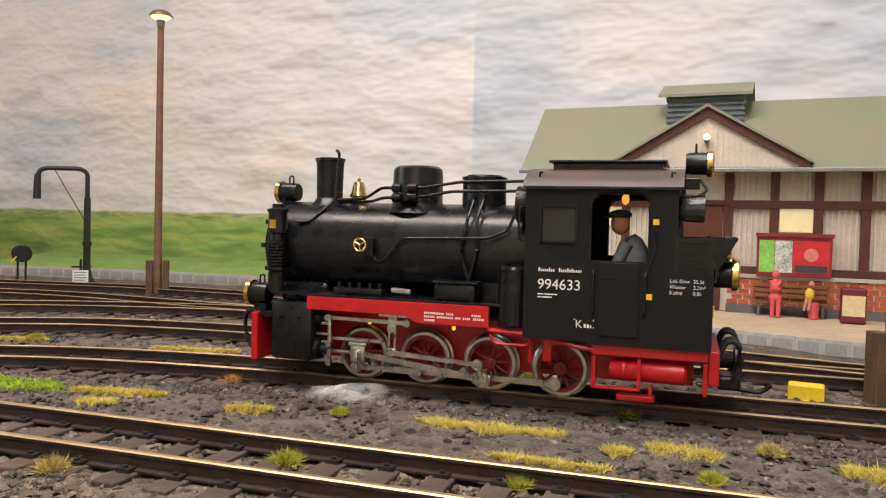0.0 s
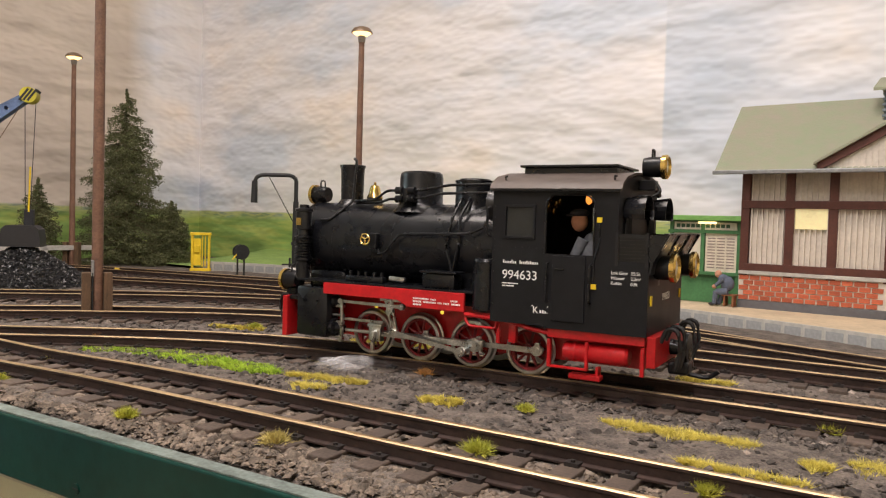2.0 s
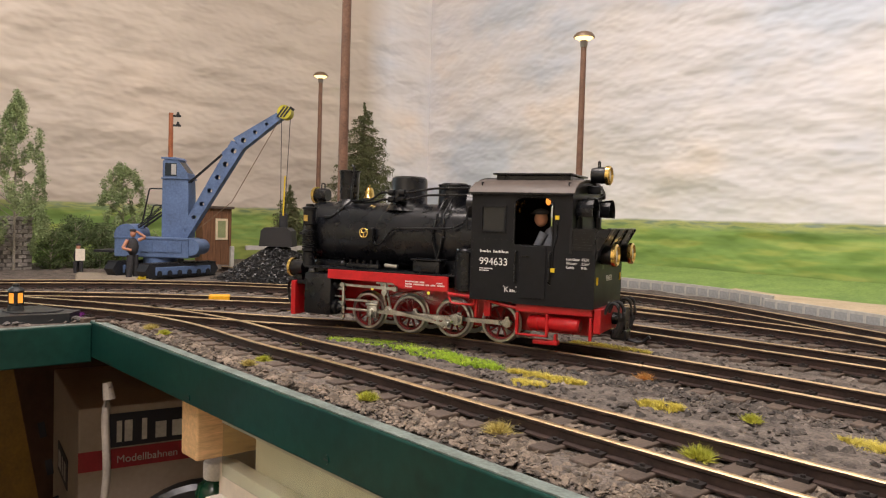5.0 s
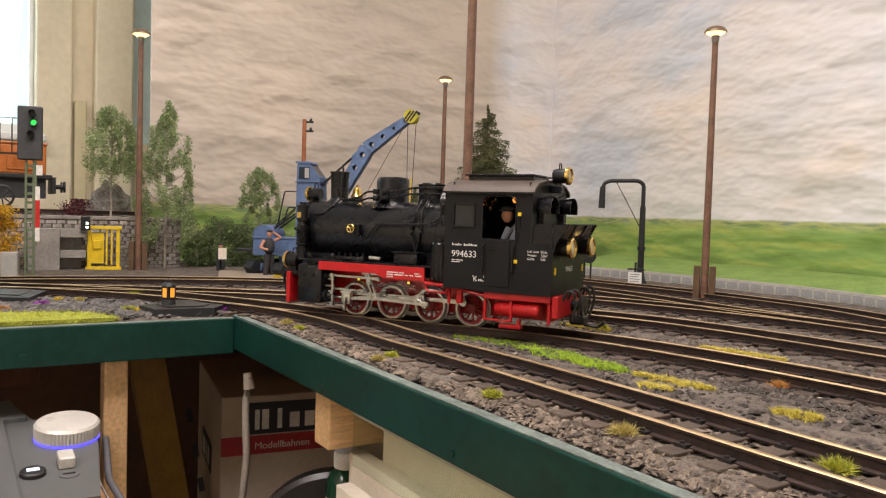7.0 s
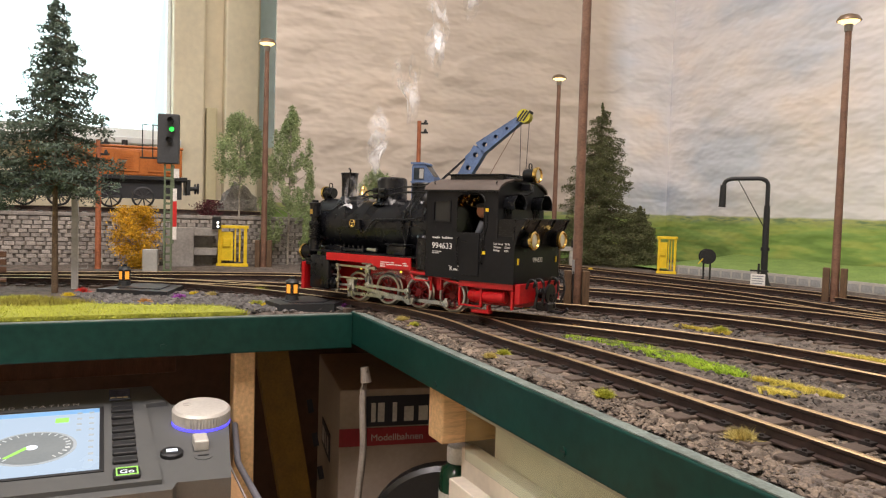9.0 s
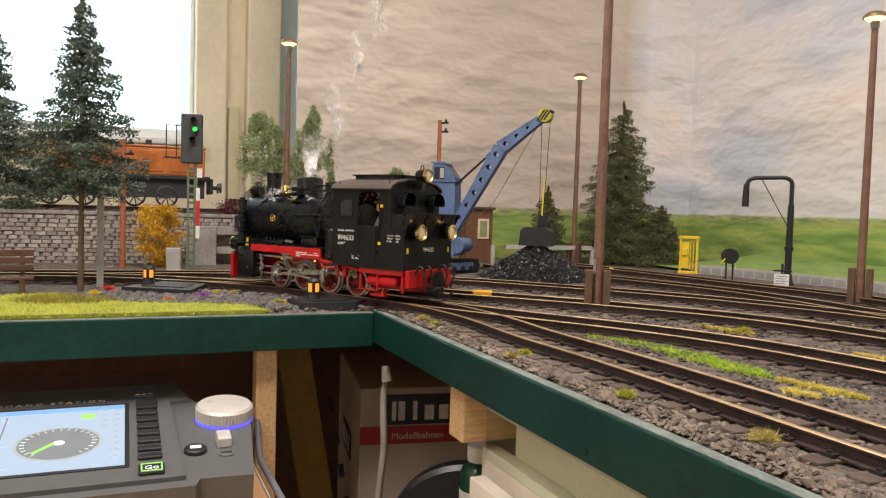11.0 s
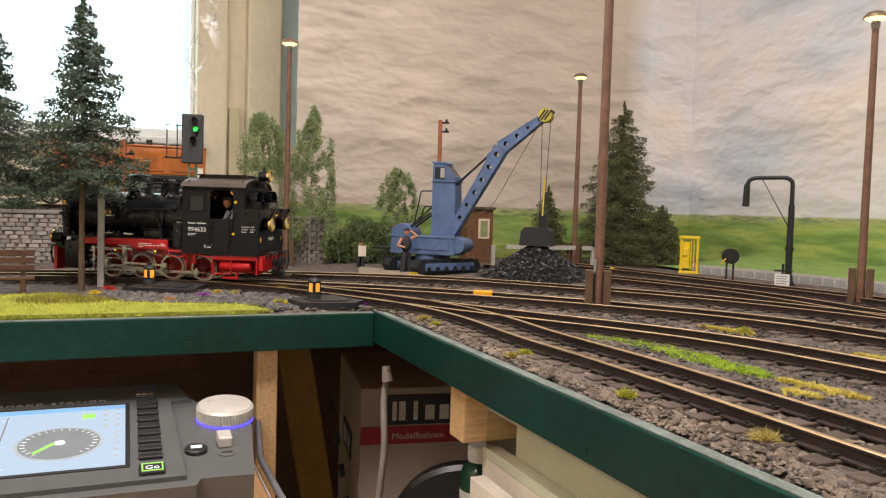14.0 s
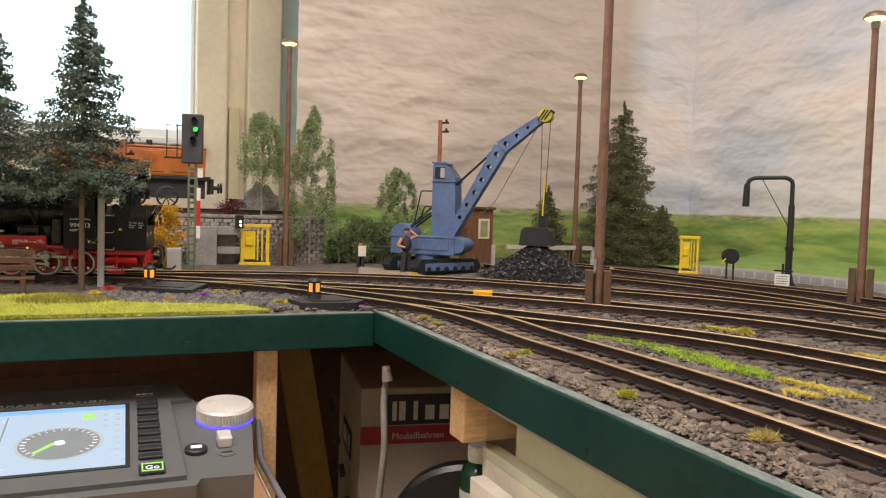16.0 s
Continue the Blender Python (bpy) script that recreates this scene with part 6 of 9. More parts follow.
def fuel_rack(m):
    """Yellow frame cabinet with uprights, shelf and a wheel box."""
    t = thing("yellow_rack", "yellow painted steel cabinet frame at the yard edge", "rack", "yellow racks", m=m)
    for xx in (-0.020, 0.0145):
        part("upright", B(xx, xx + 0.0045, -0.006, 0.006, 0.0, 0.080, bevel=0.0004), YELLOW, t)
    for xx in (0.002, 0.008):
        part("bar", B(xx, xx + 0.0022, -0.004, 0.0, 0.010, 0.076), YELLOW, t)
    part("top", B(-0.022, 0.021, -0.008, 0.008, 0.0770, 0.0830, bevel=0.0006), YELLOW, t)
    part("panel", B(-0.0155, 0.0, -0.0035, 0.0045, 0.012, 0.070, bevel=0.0006), YELLOW, t)
    part("box", B(-0.0135, -0.003, -0.0070, -0.0035, 0.040, 0.056, bevel=0.0010), YELLOW, t)
    part("foot", B(-0.022, 0.021, -0.008, 0.008, 0.0, 0.006, bevel=0.0006), YELLOW, t)
    return t


def excavator():
    """Blue crawler crane with lattice jib, cables and a clamshell grab on the coal heap."""
    base = Vector((-0.528, 0.2715, 0.0))
    turn = 47.0
    c = thing("crawler_crane", "weathered blue model crawler crane with raised jib", "crane", m=pose(base.x, base.y, 0.003, 0, 0, turn))
    for s in (-1, 1):
        bm = bmesh.new()
        out = [(-0.075, 0.004), (-0.083, 0.015), (-0.075, 0.027), (0.075, 0.027), (0.083, 0.015), (0.075, 0.004)]
        prism(bm, out, "y", s * 0.042 - 0.012, s * 0.042 + 0.012)
        tr = part("crawler_track", bm, CRANE_DARK, c, "dark crawler track")
        tr.matrix_local = pose(0.004, 0, 0, 0, 0, 62)
        bm = bmesh.new()
        for i in range(16):
            for zz in (0.0025, 0.0270):
                box(bm, -0.075 + i * 0.0097, -0.069 + i * 0.0097, s * 0.042 - 0.0125, s * 0.042 + 0.0125, zz, zz + 0.0018)
        part("track_pads", bm, CRANE_DARK, tr)
        part("track_frame", B(-0.062, 0.062, s * 0.042 - 0.0145, s * 0.042 + 0.0145, 0.008, 0.022, bevel=0.001), CRANE_BLUE, tr, "blue track side frame")
        for i in range(6):
            part("roller", C((-0.055 + i * 0.022, s * 0.042 - 0.0155, 0.011), (-0.055 + i * 0.022, s * 0.042 + 0.0155, 0.011), 0.0052, n=12), CRANE_DARK, tr)
    part("turntable", C((0, 0, 0.024), (0, 0, 0.036), 0.030, n=24), CRANE_BLUE, c, smooth=35)
    part("house", B(-0.072, 0.062, -0.032, 0.030, 0.036, 0.072, bevel=0.002), CRANE_BLUE, c)
    for i in range(4):
        part("house_panel", B(-0.050 + i * 0.026, -0.028 + i * 0.026, -0.0335, -0.032, 0.046, 0.066, bevel=0.0004), CRANE_BLUE, c)
    part("house_rib", B(-0.072, 0.062, -0.0335, -0.031, 0.0690, 0.0722, bevel=0.0004), CRANE_BLUE, c)
    part("winch_drum", C((-0.052, -0.030, 0.074), (-0.052, 0.028, 0.074), 0.021, n=24), CRANE_BLUE, c, smooth=35)
    part("winch_drum", C((0.066, -0.030, 0.056), (0.066, 0.028, 0.056), 0.0145, n=24), CRANE_BLUE, c, smooth=35)
    part("deck", B(-0.110, -0.060, -0.030, 0.028, 0.043, 0.047), CRANE_DARK, c)
    cabp = bmesh.new()
    prism(cabp, [(0.004, 0.070), (0.004, 0.210), (0.008, 0.214), (0.030, 0.214), (0.050, 0.188), (0.052, 0.150), (0.052, 0.070)], "y", -0.008, 0.030)
    cab = part("cab", cabp, CRANE_BLUE, c, "blue crane cab")
    part("cab_window", B(0.0085, 0.0300, -0.0092, -0.0082, 0.184, 0.207, bevel=0.0004), mat("dark_glass", (0.03, 0.04, 0.05), 0.1, var=0.02), cab)
    part("cab_pane", B(0.0205, 0.0290, -0.0098, -0.0092, 0.186, 0.2050), mat("pale_glass", (0.42, 0.42, 0.42), 0.1, var=0.1), cab)
    part("cab_roof", P([(0.002, 0.2140), (0.002, 0.2175), (0.029, 0.2175), (0.034, 0.2130)], "y", -0.010, 0.032), CRANE_BLUE, cab)
    part("cab_ledge", B(0.002, 0.054, -0.010, 0.032, 0.1780, 0.1805, bevel=0.0005), CRANE_BLUE, cab)
    pw = bmesh.new()
    prism(pw, [(0.0325, 0.2095), (0.0480, 0.1900), (0.0488, 0.1900), (0.0333, 0.2100)], "y", -0.004, 0.026)
    part("cab_window", pw, MATS["dark_glass"], cab)
    for xx in (-0.006, -0.026):
        part("ladder_rail", pipe(bmesh.new(), [(-0.034, -0.006, 0.090), (-0.020, -0.006, 0.160), (0.003, -0.006, 0.160)] if xx < -0.01 else [(-0.024, -0.006, 0.090), (-0.012, -0.006, 0.130), (0.003, -0.006, 0.130)], 0.0014, 6), CRANE_DARK, c)
    # jib, bent once
    foot, knee, tip = Vector((0.042, -0.004, 0.074)), Vector((0.140, -0.004, 0.244)), Vector((0.2235, -0.004, 0.304))
    for k, (a, b, w0, w1) in enumerate(((foot, knee, 0.009, 0.013), (knee, tip, 0.013, 0.006))):
        d = (b - a).normalized()
        n = Vector((-d.z, 0, d.x))
        length = (b - a).length
        for s in (-1, 1):
            bm = bmesh.new()
            holes = 7 if k == 0 else 4
            cells = holes
            for i in range(cells):
                # plate cell with a round hole
                t0, t1 = i / cells, (i + 1) / cells
                wa, wb = w0 + (w1 - w0) * t0, w0 + (w1 - w0) * t1
                mid = a + d * length * (t0 + t1) / 2
                r = 0.42 * min(wa, wb)
                corners = [a + d * length * t0 - n * wa, a + d * length * t1 - n * wb, a + d * length * t1 + n * wb, a + d * length * t0 + n * wa]
                outer, inner2 = [], []
                for q in range(16):
                    th = q * math.tau / 16 - 3 * math.pi / 4
                    e = min(3, int((q) / 4))
                    f = (q % 4) / 4
                    po = corners[e].lerp(corners[(e + 1) % 4], f)
                    pi = mid + (d * math.cos(th) + n * math.sin(th)) * r
                    outer.append([bm.verts.new((po.x, y, po.z)) for y in (s * 0.009 - 0.001, s * 0.009 + 0.001)])
                    inner2.append([bm.verts.new((pi.x, y, pi.z)) for y in (s * 0.009 - 0.001, s * 0.009 + 0.001)])
                for q in range(16):
                    w = (q + 1) % 16
                    for h in (0, 1):
                        bm.faces.new((outer[q][h], outer[w][h], inner2[w][h], inner2[q][h]))
                    bm.faces.new((inner2[q][0], inner2[w][0], inner2[w][1], inner2[q][1]))
                    bm.faces.new((outer[q][0], outer[w][0], outer[w][1], outer[q][1]))
            bmesh.ops.remove_doubles(bm, verts=list(bm.verts), dist=1e-6)
            part("jib_plate", bm, CRANE_BLUE, c, "blue perforated jib side plate")
        bm = bmesh.new()
        for s2 in (-1, 1):
            p = [a + n * s2 * w0, b + n * s2 * w1]
            prism(bm, [(p[0].x, p[0].z), (p[1].x, p[1].z), (p[1].x - n.x * s2 * 0.0016, p[1].z - n.z * s2 * 0.0016), (p[0].x - n.x * s2 * 0.0016, p[0].z - n.z * s2 * 0.0016)], "y", -0.0105, 0.0105)
        part("jib_flange", bm, CRANE_BLUE, c)
    stripes = bmesh.new()
    cyl(stripes, (tip.x, -0.0125, tip.z), (tip.x, 0.0125, tip.z), 0.0125, n=24)
    part("head_sheave", stripes, mat("hazard_yellow", (0.50, 0.45, 0.03), 0.5, var=0.1), c, "yellow and black striped jib head", smooth=35)
    bm = bmesh.new()
    for i in range(3):
        box(bm, -0.0016, 0.0016, -0.0130, 0.0130, -0.0115, 0.0115, m=Matrix.Translation((tip.x - 0.006 + i * 0.006, 0, tip.z)) @ pose(0, 0, 0, 0, 35, 0))
    part("hazard_stripe", bm, CRANE_DARK, c)
    strut = knee + Vector((-0.030, 0, -0.018))
    part("strut", pipe(bmesh.new(), [knee + Vector((0.004, 0, 0.012)), strut, strut + Vector((0.006, 0, -0.004))], 0.0028, 8), CRANE_BLUE, c)
    for s in (-1, 0, 1):
        part("stay_rope", pipe(bmesh.new(), [(-0.046, s * 0.008, 0.086), (strut.x, s * 0.005, strut.z)], 0.0008, 6), CRANE_DARK, c)
    for s in (-1, 1):
        part("a_frame", pipe(bmesh.new(), [(-0.058, s * 0.012, 0.074), (-0.020, s * 0.012, 0.100), (0.004, s * 0.010, 0.118)], 0.0020, 6), CRANE_DARK, c)
    part("hoist_rope", pipe(bmesh.new(), [(tip.x - 0.006, -0.004, tip.z - 0.006), (0.130, -0.004, 0.140), (0.066, -0.004, 0.086)], 0.0007, 6), mat("rope_tan", (0.20, 0.14, 0.09), 0.8), c)
    for s, xx in ((-1, -0.006), (1, 0.008)):
        part("grab_rope", pipe(bmesh.new(), [(tip.x + xx, s * 0.004, tip.z - 0.010), (tip.x - 0.002 + xx * 0.4, s * 0.004, 0.120)], 0.0006, 6), CRANE_DARK, c)
    part("signal_cord", pipe(bmesh.new(), [(tip.x + 0.003, -0.006, 0.190), (tip.x + 0.001, -0.006, 0.118)], 0.0014, 6), YELLOW, c)
    gx = tip.x - 0.008
    g = bmesh.new()
    prism(g, [(gx - 0.030, 0.062), (gx - 0.027, 0.090), (gx - 0.020, 0.096), (gx + 0.020, 0.096), (gx + 0.027, 0.090), (gx + 0.030, 0.062)], "y", -0.022, 0.022)
    part("grab", g, mat("coal_black_grab", (0.018, 0.018, 0.020), 0.6), c, "black clamshell grab resting on coal")
    part("grab_yoke", B(gx + 0.002, gx + 0.016, -0.006, 0.006, 0.094, 0.122, bevel=0.001), CRANE_DARK, c)
    m = c.matrix_world
    h = m @ Vector((gx, 0, 0))
    return h


def coal_heap(cx, cy):
    coal = mat("glossy_coal", (0.012, 0.012, 0.013), 0.35, var=0.5, scale=200, rand=0.5, spec=0.6)
    rng = np.random.default_rng(5)
    verts, faces = [], []
    base = [(1, 0, 0), (0, 1, 0), (-1, 0, 0), (0, -1, 0), (0, 0, 1), (0, 0, -1)]
    tri = [(0, 1, 4), (1, 2, 4), (2, 3, 4), (3, 0, 4), (1, 0, 5), (2, 1, 5), (3, 2, 5), (0, 3, 5)]
    for i in range(7200):
        r = 0.118 * math.sqrt(rng.random())
        a = rng.random() * math.tau
        z = max(0.002, 0.072 * (1 - r / 0.112) ** 0.92 if r < 0.112 else 0.002) + rng.normal() * 0.0012
        s = 0.0013 + 0.0022 * rng.random() ** 2
        q = Euler(rng.random(3) * 6).to_matrix()
        k = len(verts)
        for b in base:
            v = q @ Vector((b[0] * s * rng.uniform(0.7, 1.3), b[1] * s * rng.uniform(0.7, 1.3), b[2] * s * rng.uniform(0.6, 1.1)))
            verts.append((cx + r * math.cos(a) + v.x, cy + r * math.sin(a) + v.y, z + v.z))
        faces += [tuple(k + t for t in f) for f in tri]
    bm = bmesh.new()
    lathe(bm, [(0.114, 0.0), (0.084, 0.014), (0.048, 0.037), (0.014, 0.061), (0.0, 0.066)], n=28, at=(cx, cy, 0))
    heap = thing("coal_heap", "heap of glossy black coal beneath the grab", "coal")
    part("heap_core", bm, coal, heap)
    me = bpy.data.meshes.new("loose_coal")
    me.from_pydata(verts, [], faces)
    me.materials.append(coal)
    ob = new("loose_coal", me)
    ob.parent = heap
    tagged(ob, kind="stuff")


tall_post()
stub_post()
water_crane()
point_lever()
fuel_rack(pose(-0.466, 0.862, 0.003, 0, 0, 42))
fuel_rack(pose(-0.708, -0.040, 0.003, 0, 0, 80) @ Matrix.Diagonal((1.45, 1, 1, 1)))
HEAP = excavator()
coal_heap(HEAP.x, HEAP.y)


def point_box(x, y, turn, size=(0.020, 0.013, 0.009), paint=None):
    t = thing("point_motor_box", "small bright yellow box beside the track", "box", "yellow track boxes", m=pose(x, y, 0.002, 0, 0, turn))
    sx, sy, sz = size
    part("body", B(-sx / 2, sx / 2, -sy / 2, sy / 2, 0, sz, bevel=0.0012), paint or YELLOW, t)
    part("foot", B(-sx * 0.58, sx * 0.58, -sy * 0.62, sy * 0.62, 0, 0.002, bevel=0.0003), paint or YELLOW, t)


ORANGE = mat("orange_yellow_paint", (0.80, 0.40, 0.01), 0.5, var=0.08)
point_box(-0.081, 0.174, 60, (0.026, 0.017, 0.014), ORANGE)
point_box(0.028, 0.226, 55, (0.026, 0.015, 0.0105))
point_box(-0.503, 0.691, 50, (0.018, 0.012, 0.012))
point_box(-0.453, -0.102, 80, (0.022, 0.014, 0.010))
point_box(0.612, 0.547, -18, (0.026, 0.014, 0.008))
point_box(0.919, 0.363, -8, (0.024, 0.014, 0.013))

figure("worker_figure", "model worker figure in dark clothes shading his eyes", pose(-0.498, 0.210, 0.003, 0, 0, -10) @ Matrix.Scale(1.14, 4), [
    ("figure_dark_cloth", (-0.004, 0.006, 0.0), (-0.002, 0.003, 0.036), 0.0042, 0.0058), ("figure_dark_cloth", (0.004, -0.006, 0.0), (0.002, -0.003, 0.036), 0.0042, 0.0058),
    ("figure_dark_cloth", (0, 0, 0.049), (0.0062, 0.0090, 0.0145)), ("figure_skin", (0.001, 0, 0.0690), (0.0044, 0.0044, 0.0056)), ("figure_dark_cloth", (0.001, 0, 0.0740), (0.0052, 0.0052, 0.0026)),
    ("figure_skin", (0.002, 0.008, 0.059), (0.006, 0.017, 0.064), 0.0028, 0.0022), ("figure_skin", (0.006, 0.017, 0.064), (0.005, 0.004, 0.0730), 0.0022, 0.0018),
    ("figure_skin", (0.002, -0.008, 0.059), (0.004, -0.015, 0.047), 0.0028, 0.0022), ("figure_skin", (0.004, -0.015, 0.047), (0.008, -0.003, 0.044), 0.0022, 0.0018)])
figure("reading_figure", "seated model figure in dark clothes reading a newspaper", pose(-0.660, 0.168, 0.003, 0, 0, -15), [
    ("figure_dark_cloth", (0, 0, 0.030), (0.0070, 0.0085, 0.0150)), ("figure_skin", (0.002, 0, 0.0480), (0.0042, 0.0042, 0.0052)), ("figure_dark_cloth", (0.002, 0, 0.0520), (0.0050, 0.0050, 0.0024)),
    ("figure_dark_cloth", (0, -0.005, 0.018), (0.012, -0.005, 0.018), 0.0042, 0.0038), ("figure_dark_cloth", (0, 0.005, 0.018), (0.012, 0.005, 0.018), 0.0042, 0.0038),
    ("figure_dark_cloth", (0.012, -0.005, 0.018), (0.012, -0.005, 0.0), 0.0036, 0.0030), ("figure_dark_cloth", (0.012, 0.005, 0.018), (0.012, 0.005, 0.0), 0.0036, 0.0030), ("figure_dark_cloth", (-0.003, 0, 0.0), (-0.003, 0, 0.018), 0.0060, 0.0060),
    ("figure_paper", (0.0125, -0.0050, 0.0230), (0.0134, 0.0110, 0.0450), "sheet")])


def hut():
    t = thing("trackside_hut", "brown boarded hut with a pale framed window", "hut", m=pose(-0.80, 0.500, 0.003, 0, 0, 84))
    w = mat("hut_brown_boards", (0.14, 0.065, 0.03), 0.7, var=0.25, scale=40, stretch=(10, 1, 1))
    part("body", B(-0.032, 0.034, -0.02, 0.03, 0, 0.128), w, t)
    for i in range(11):
        part("board", B(-0.0325 + i * 0.006, -0.0275 + i * 0.006, -0.0215, -0.0198, 0, 0.128), w, t)
    part("roof", B(-0.036, 0.038, -0.028, 0.036, 0.128, 0.134, bevel=0.001), mat("hut_roof", (0.07, 0.05, 0.04), 0.8), t)
    win = part("window", B(-0.004, 0.024, -0.0240, -0.0215, 0.058, 0.106), mat("hut_cream_frame", (0.62, 0.52, 0.36), 0.6), t)
    part("pane", B(0.001, 0.019, -0.0246, -0.0240, 0.063, 0.101), mat("hut_pane", (0.24, 0.27, 0.14), 0.2), win)
    b = thing("buffer_beam", "pale concrete cross beam with two small lit signals", "barrier", m=pose(-0.695, 0.615, 0.003, 0, 0, 84))
    part("beam", B(-0.085, 0.150, -0.004, 0.004, 0.038, 0.048, bevel=0.0006), CONCRETE, b)
    for xx in (-0.120, 0.030, 0.135):
        part("post", B(xx, xx + 0.008, -0.004, 0.004, 0.0, 0.046, bevel=0.0006), CONCRETE, b)
    for xx, mm in ((-0.028, mat("signal_white_glow", (1, 1, 0.9), 0.4, emit=(1.0, 0.95, 0.8), strength=5)), (0.142, mat("signal_yellow_glow", (1, 0.8, 0.2), 0.4, emit=(1.0, 0.75, 0.1), strength=5))):
        part("signal_head", B(xx - 0.006, xx + 0.006, -0.008, -0.003, 0.046, 0.064, bevel=0.001), IRON, b)
        part("signal_light", lathe(bmesh.new(), [(0.0, -0.0094), (0.0024, -0.0092), (0.0024, -0.0080), (0.0, -0.0080)], "y", 12, (xx, 0, 0.055)), mm, b, "small lit signal lens")


hut()


def telegraph_pole(x, y, h):
    t = thing("telegraph_pole", "rust brown telegraph pole with insulator arms", "pole", "poles", m=pose(x, y, 0.003, 0, 0, 60))
    p = mat("rust_brown_pole", (0.32, 0.105, 0.045), 0.6, var=0.2, scale=50)
    part("pole", C((0, 0, 0), (0, 0, h), 0.0054, 0.0046, n=14), p, t, smooth=True)
    for zz in (h - 0.006, h - 0.026):
        part("arm", B(-0.004, 0.020, -0.002, 0.002, zz - 0.002, zz + 0.002), IRON, t)
        part("insulator", lathe(bmesh.new(), [(0.0032, 0.0), (0.0036, 0.003), (0.0020, 0.008), (0.0, 0.009)], n=10, at=(0.014, 0, zz)), IRON, t)


telegraph_pole(-0.742, 0.373, 0.327)
telegraph_pole(-0.660, -0.288, 0.235)


def crossing():
    t = thing("plank_crossing", "worn grey plank crossing between the rails", "crossing", "", "structure")
    w = mat("weathered_grey_planks", (0.26, 0.22, 0.17), 0.85, var=0.2, scale=30, stretch=(1, 8, 1), rand=0.15)
    for i in range(6):
        o = part("plank", B(-0.058, 0.058, -0.013, 0.013, 0.0, 0.0065, bevel=0.001), w, t)
        o.matrix_local = pose(-0.455 - i * 0.0265, 0.165 + i * 0.008, 0.0, 0, 0, 63)


crossing()


# ---- plants ----
def needle_mat(name, a, b):
    return mat(name, a, 0.85, colour2=b, scale=30, rand=0.35)


def leaf_mesh(name, pts, sizes, droop, rng, material, parent, label=""):
    """Many small folded leaves or twig sprays, each a bent pair of triangles."""
    n = len(pts)
    d = rng.normal(size=(n, 3))
    d[:, 2] = d[:, 2] * 0.5 - droop
    d /= np.linalg.norm(d, axis=1)[:, None]
    side = np.cross(d, rng.normal(size=(n, 3)))
    side /= np.linalg.norm(side, axis=1)[:, None]
    up = np.cross(side, d)
    s = sizes[:, None]
    v = np.concatenate([pts - side * s * 0.35, pts + d * s + up * s * 0.15, pts + side * s * 0.35, pts - d * s * 0.6], 0)
    idx = np.arange(n)
    f = np.concatenate([np.stack([idx, idx + n, idx + 3 * n], 1), np.stack([idx + n, idx + 2 * n, idx + 3 * n], 1)], 0)
    me = bpy.data.meshes.new(name)
    me.from_pydata(v.tolist(), [], f.tolist())
    me.materials.append(material)
    ob = new(name, me)
    ob.parent = parent
    if label:
        tagged(ob, label)
    return ob


def conifer(x, y, h, r, seed, bare=0.15, dense=1.0, sparse=False, ground=0.002):
    rng = np.random.default_rng(seed)
    lab = "open model spruce with drooping grey green boughs" if sparse else "dense dark green conical model fir tree"
    t = thing("spruce_tree" if sparse else "fir_tree", lab, "tree", "conifers", m=pose(x, y, ground, 0, 0, rng.uniform(0, 360)))
    bark = mat("conifer_bark", (0.11, 0.075, 0.045), 0.9, var=0.25, scale=80)
    part("trunk", C((0, 0, 0), (0, 0, h * 0.97), max(0.0035, h * 0.011), 0.0008, n=10), bark, t, smooth=True)
    pts, sizes = [], []
    limbs = bmesh.new()
    rows = int((19 if sparse else 26) * (0.65 if h < 0.2 else 1))
    for i in range(rows):
        f = i / (rows - 1)
        z0 = h * (bare + (1 - bare) * f)
        reach = r * (1 - f) ** (0.72 if sparse else 0.58) * rng.uniform(0.85, 1.1) + 0.003
        if sparse and f < 0.10:
            reach *= 0.8
        a0 = rng.uniform(0, math.tau)
        boughs = (7 if sparse else 11) if f < 0.8 else 5
        for k in range(boughs):
            a = a0 + k * math.tau / boughs + rng.normal() * 0.25
            z = z0 + rng.normal() * h * (0.008 if sparse else 0.012)
            rr = reach * rng.uniform(0.62, 1.12)
            drop = rr * rng.uniform(0.10, 0.42)
            tip = Vector((rr * math.cos(a), rr * math.sin(a), z - drop))
            cyl(limbs, (0, 0, z), tip, 0.0010, 0.0003, n=4, cap=False)
            n = int(dense * (150 if sparse else 130) * (0.25 + rr / r))
            u = 1.05 * rng.random(n) ** 0.7
            q = np.outer(u, np.array(tip) - np.array((0, 0, z))) + np.array((0, 0, z))
            # a bough is a flat fan: wide across, thin in height, its twigs hanging a little
            w = (0.0016 + rr * 0.17 * np.sin(np.clip(u, 0, 1) * 2.6))
            side = rng.normal(size=n) * w * 0.75
            q[:, 0] -= math.sin(a) * side
            q[:, 1] += math.cos(a) * side
            q[:, 2] += rng.normal(size=n) * 0.0014 + 0.16 * rr * (u - 0.45) ** 2 - np.abs(rng.normal(size=n)) * (0.0060 if sparse else 0.0080)
            pts.append(q)
            sizes.append(rng.uniform(0.0018, 0.0040, n))
    part("framework", limbs, bark, t)
    m = needle_mat("spruce_needles", (0.055, 0.090, 0.070), (0.140, 0.185, 0.140)) if sparse else needle_mat("fir_needles", (0.060, 0.075, 0.030), (0.180, 0.190, 0.085))
    leaf_mesh("crown", np.vstack(pts), np.concatenate(sizes), 0.45, rng, m, t)


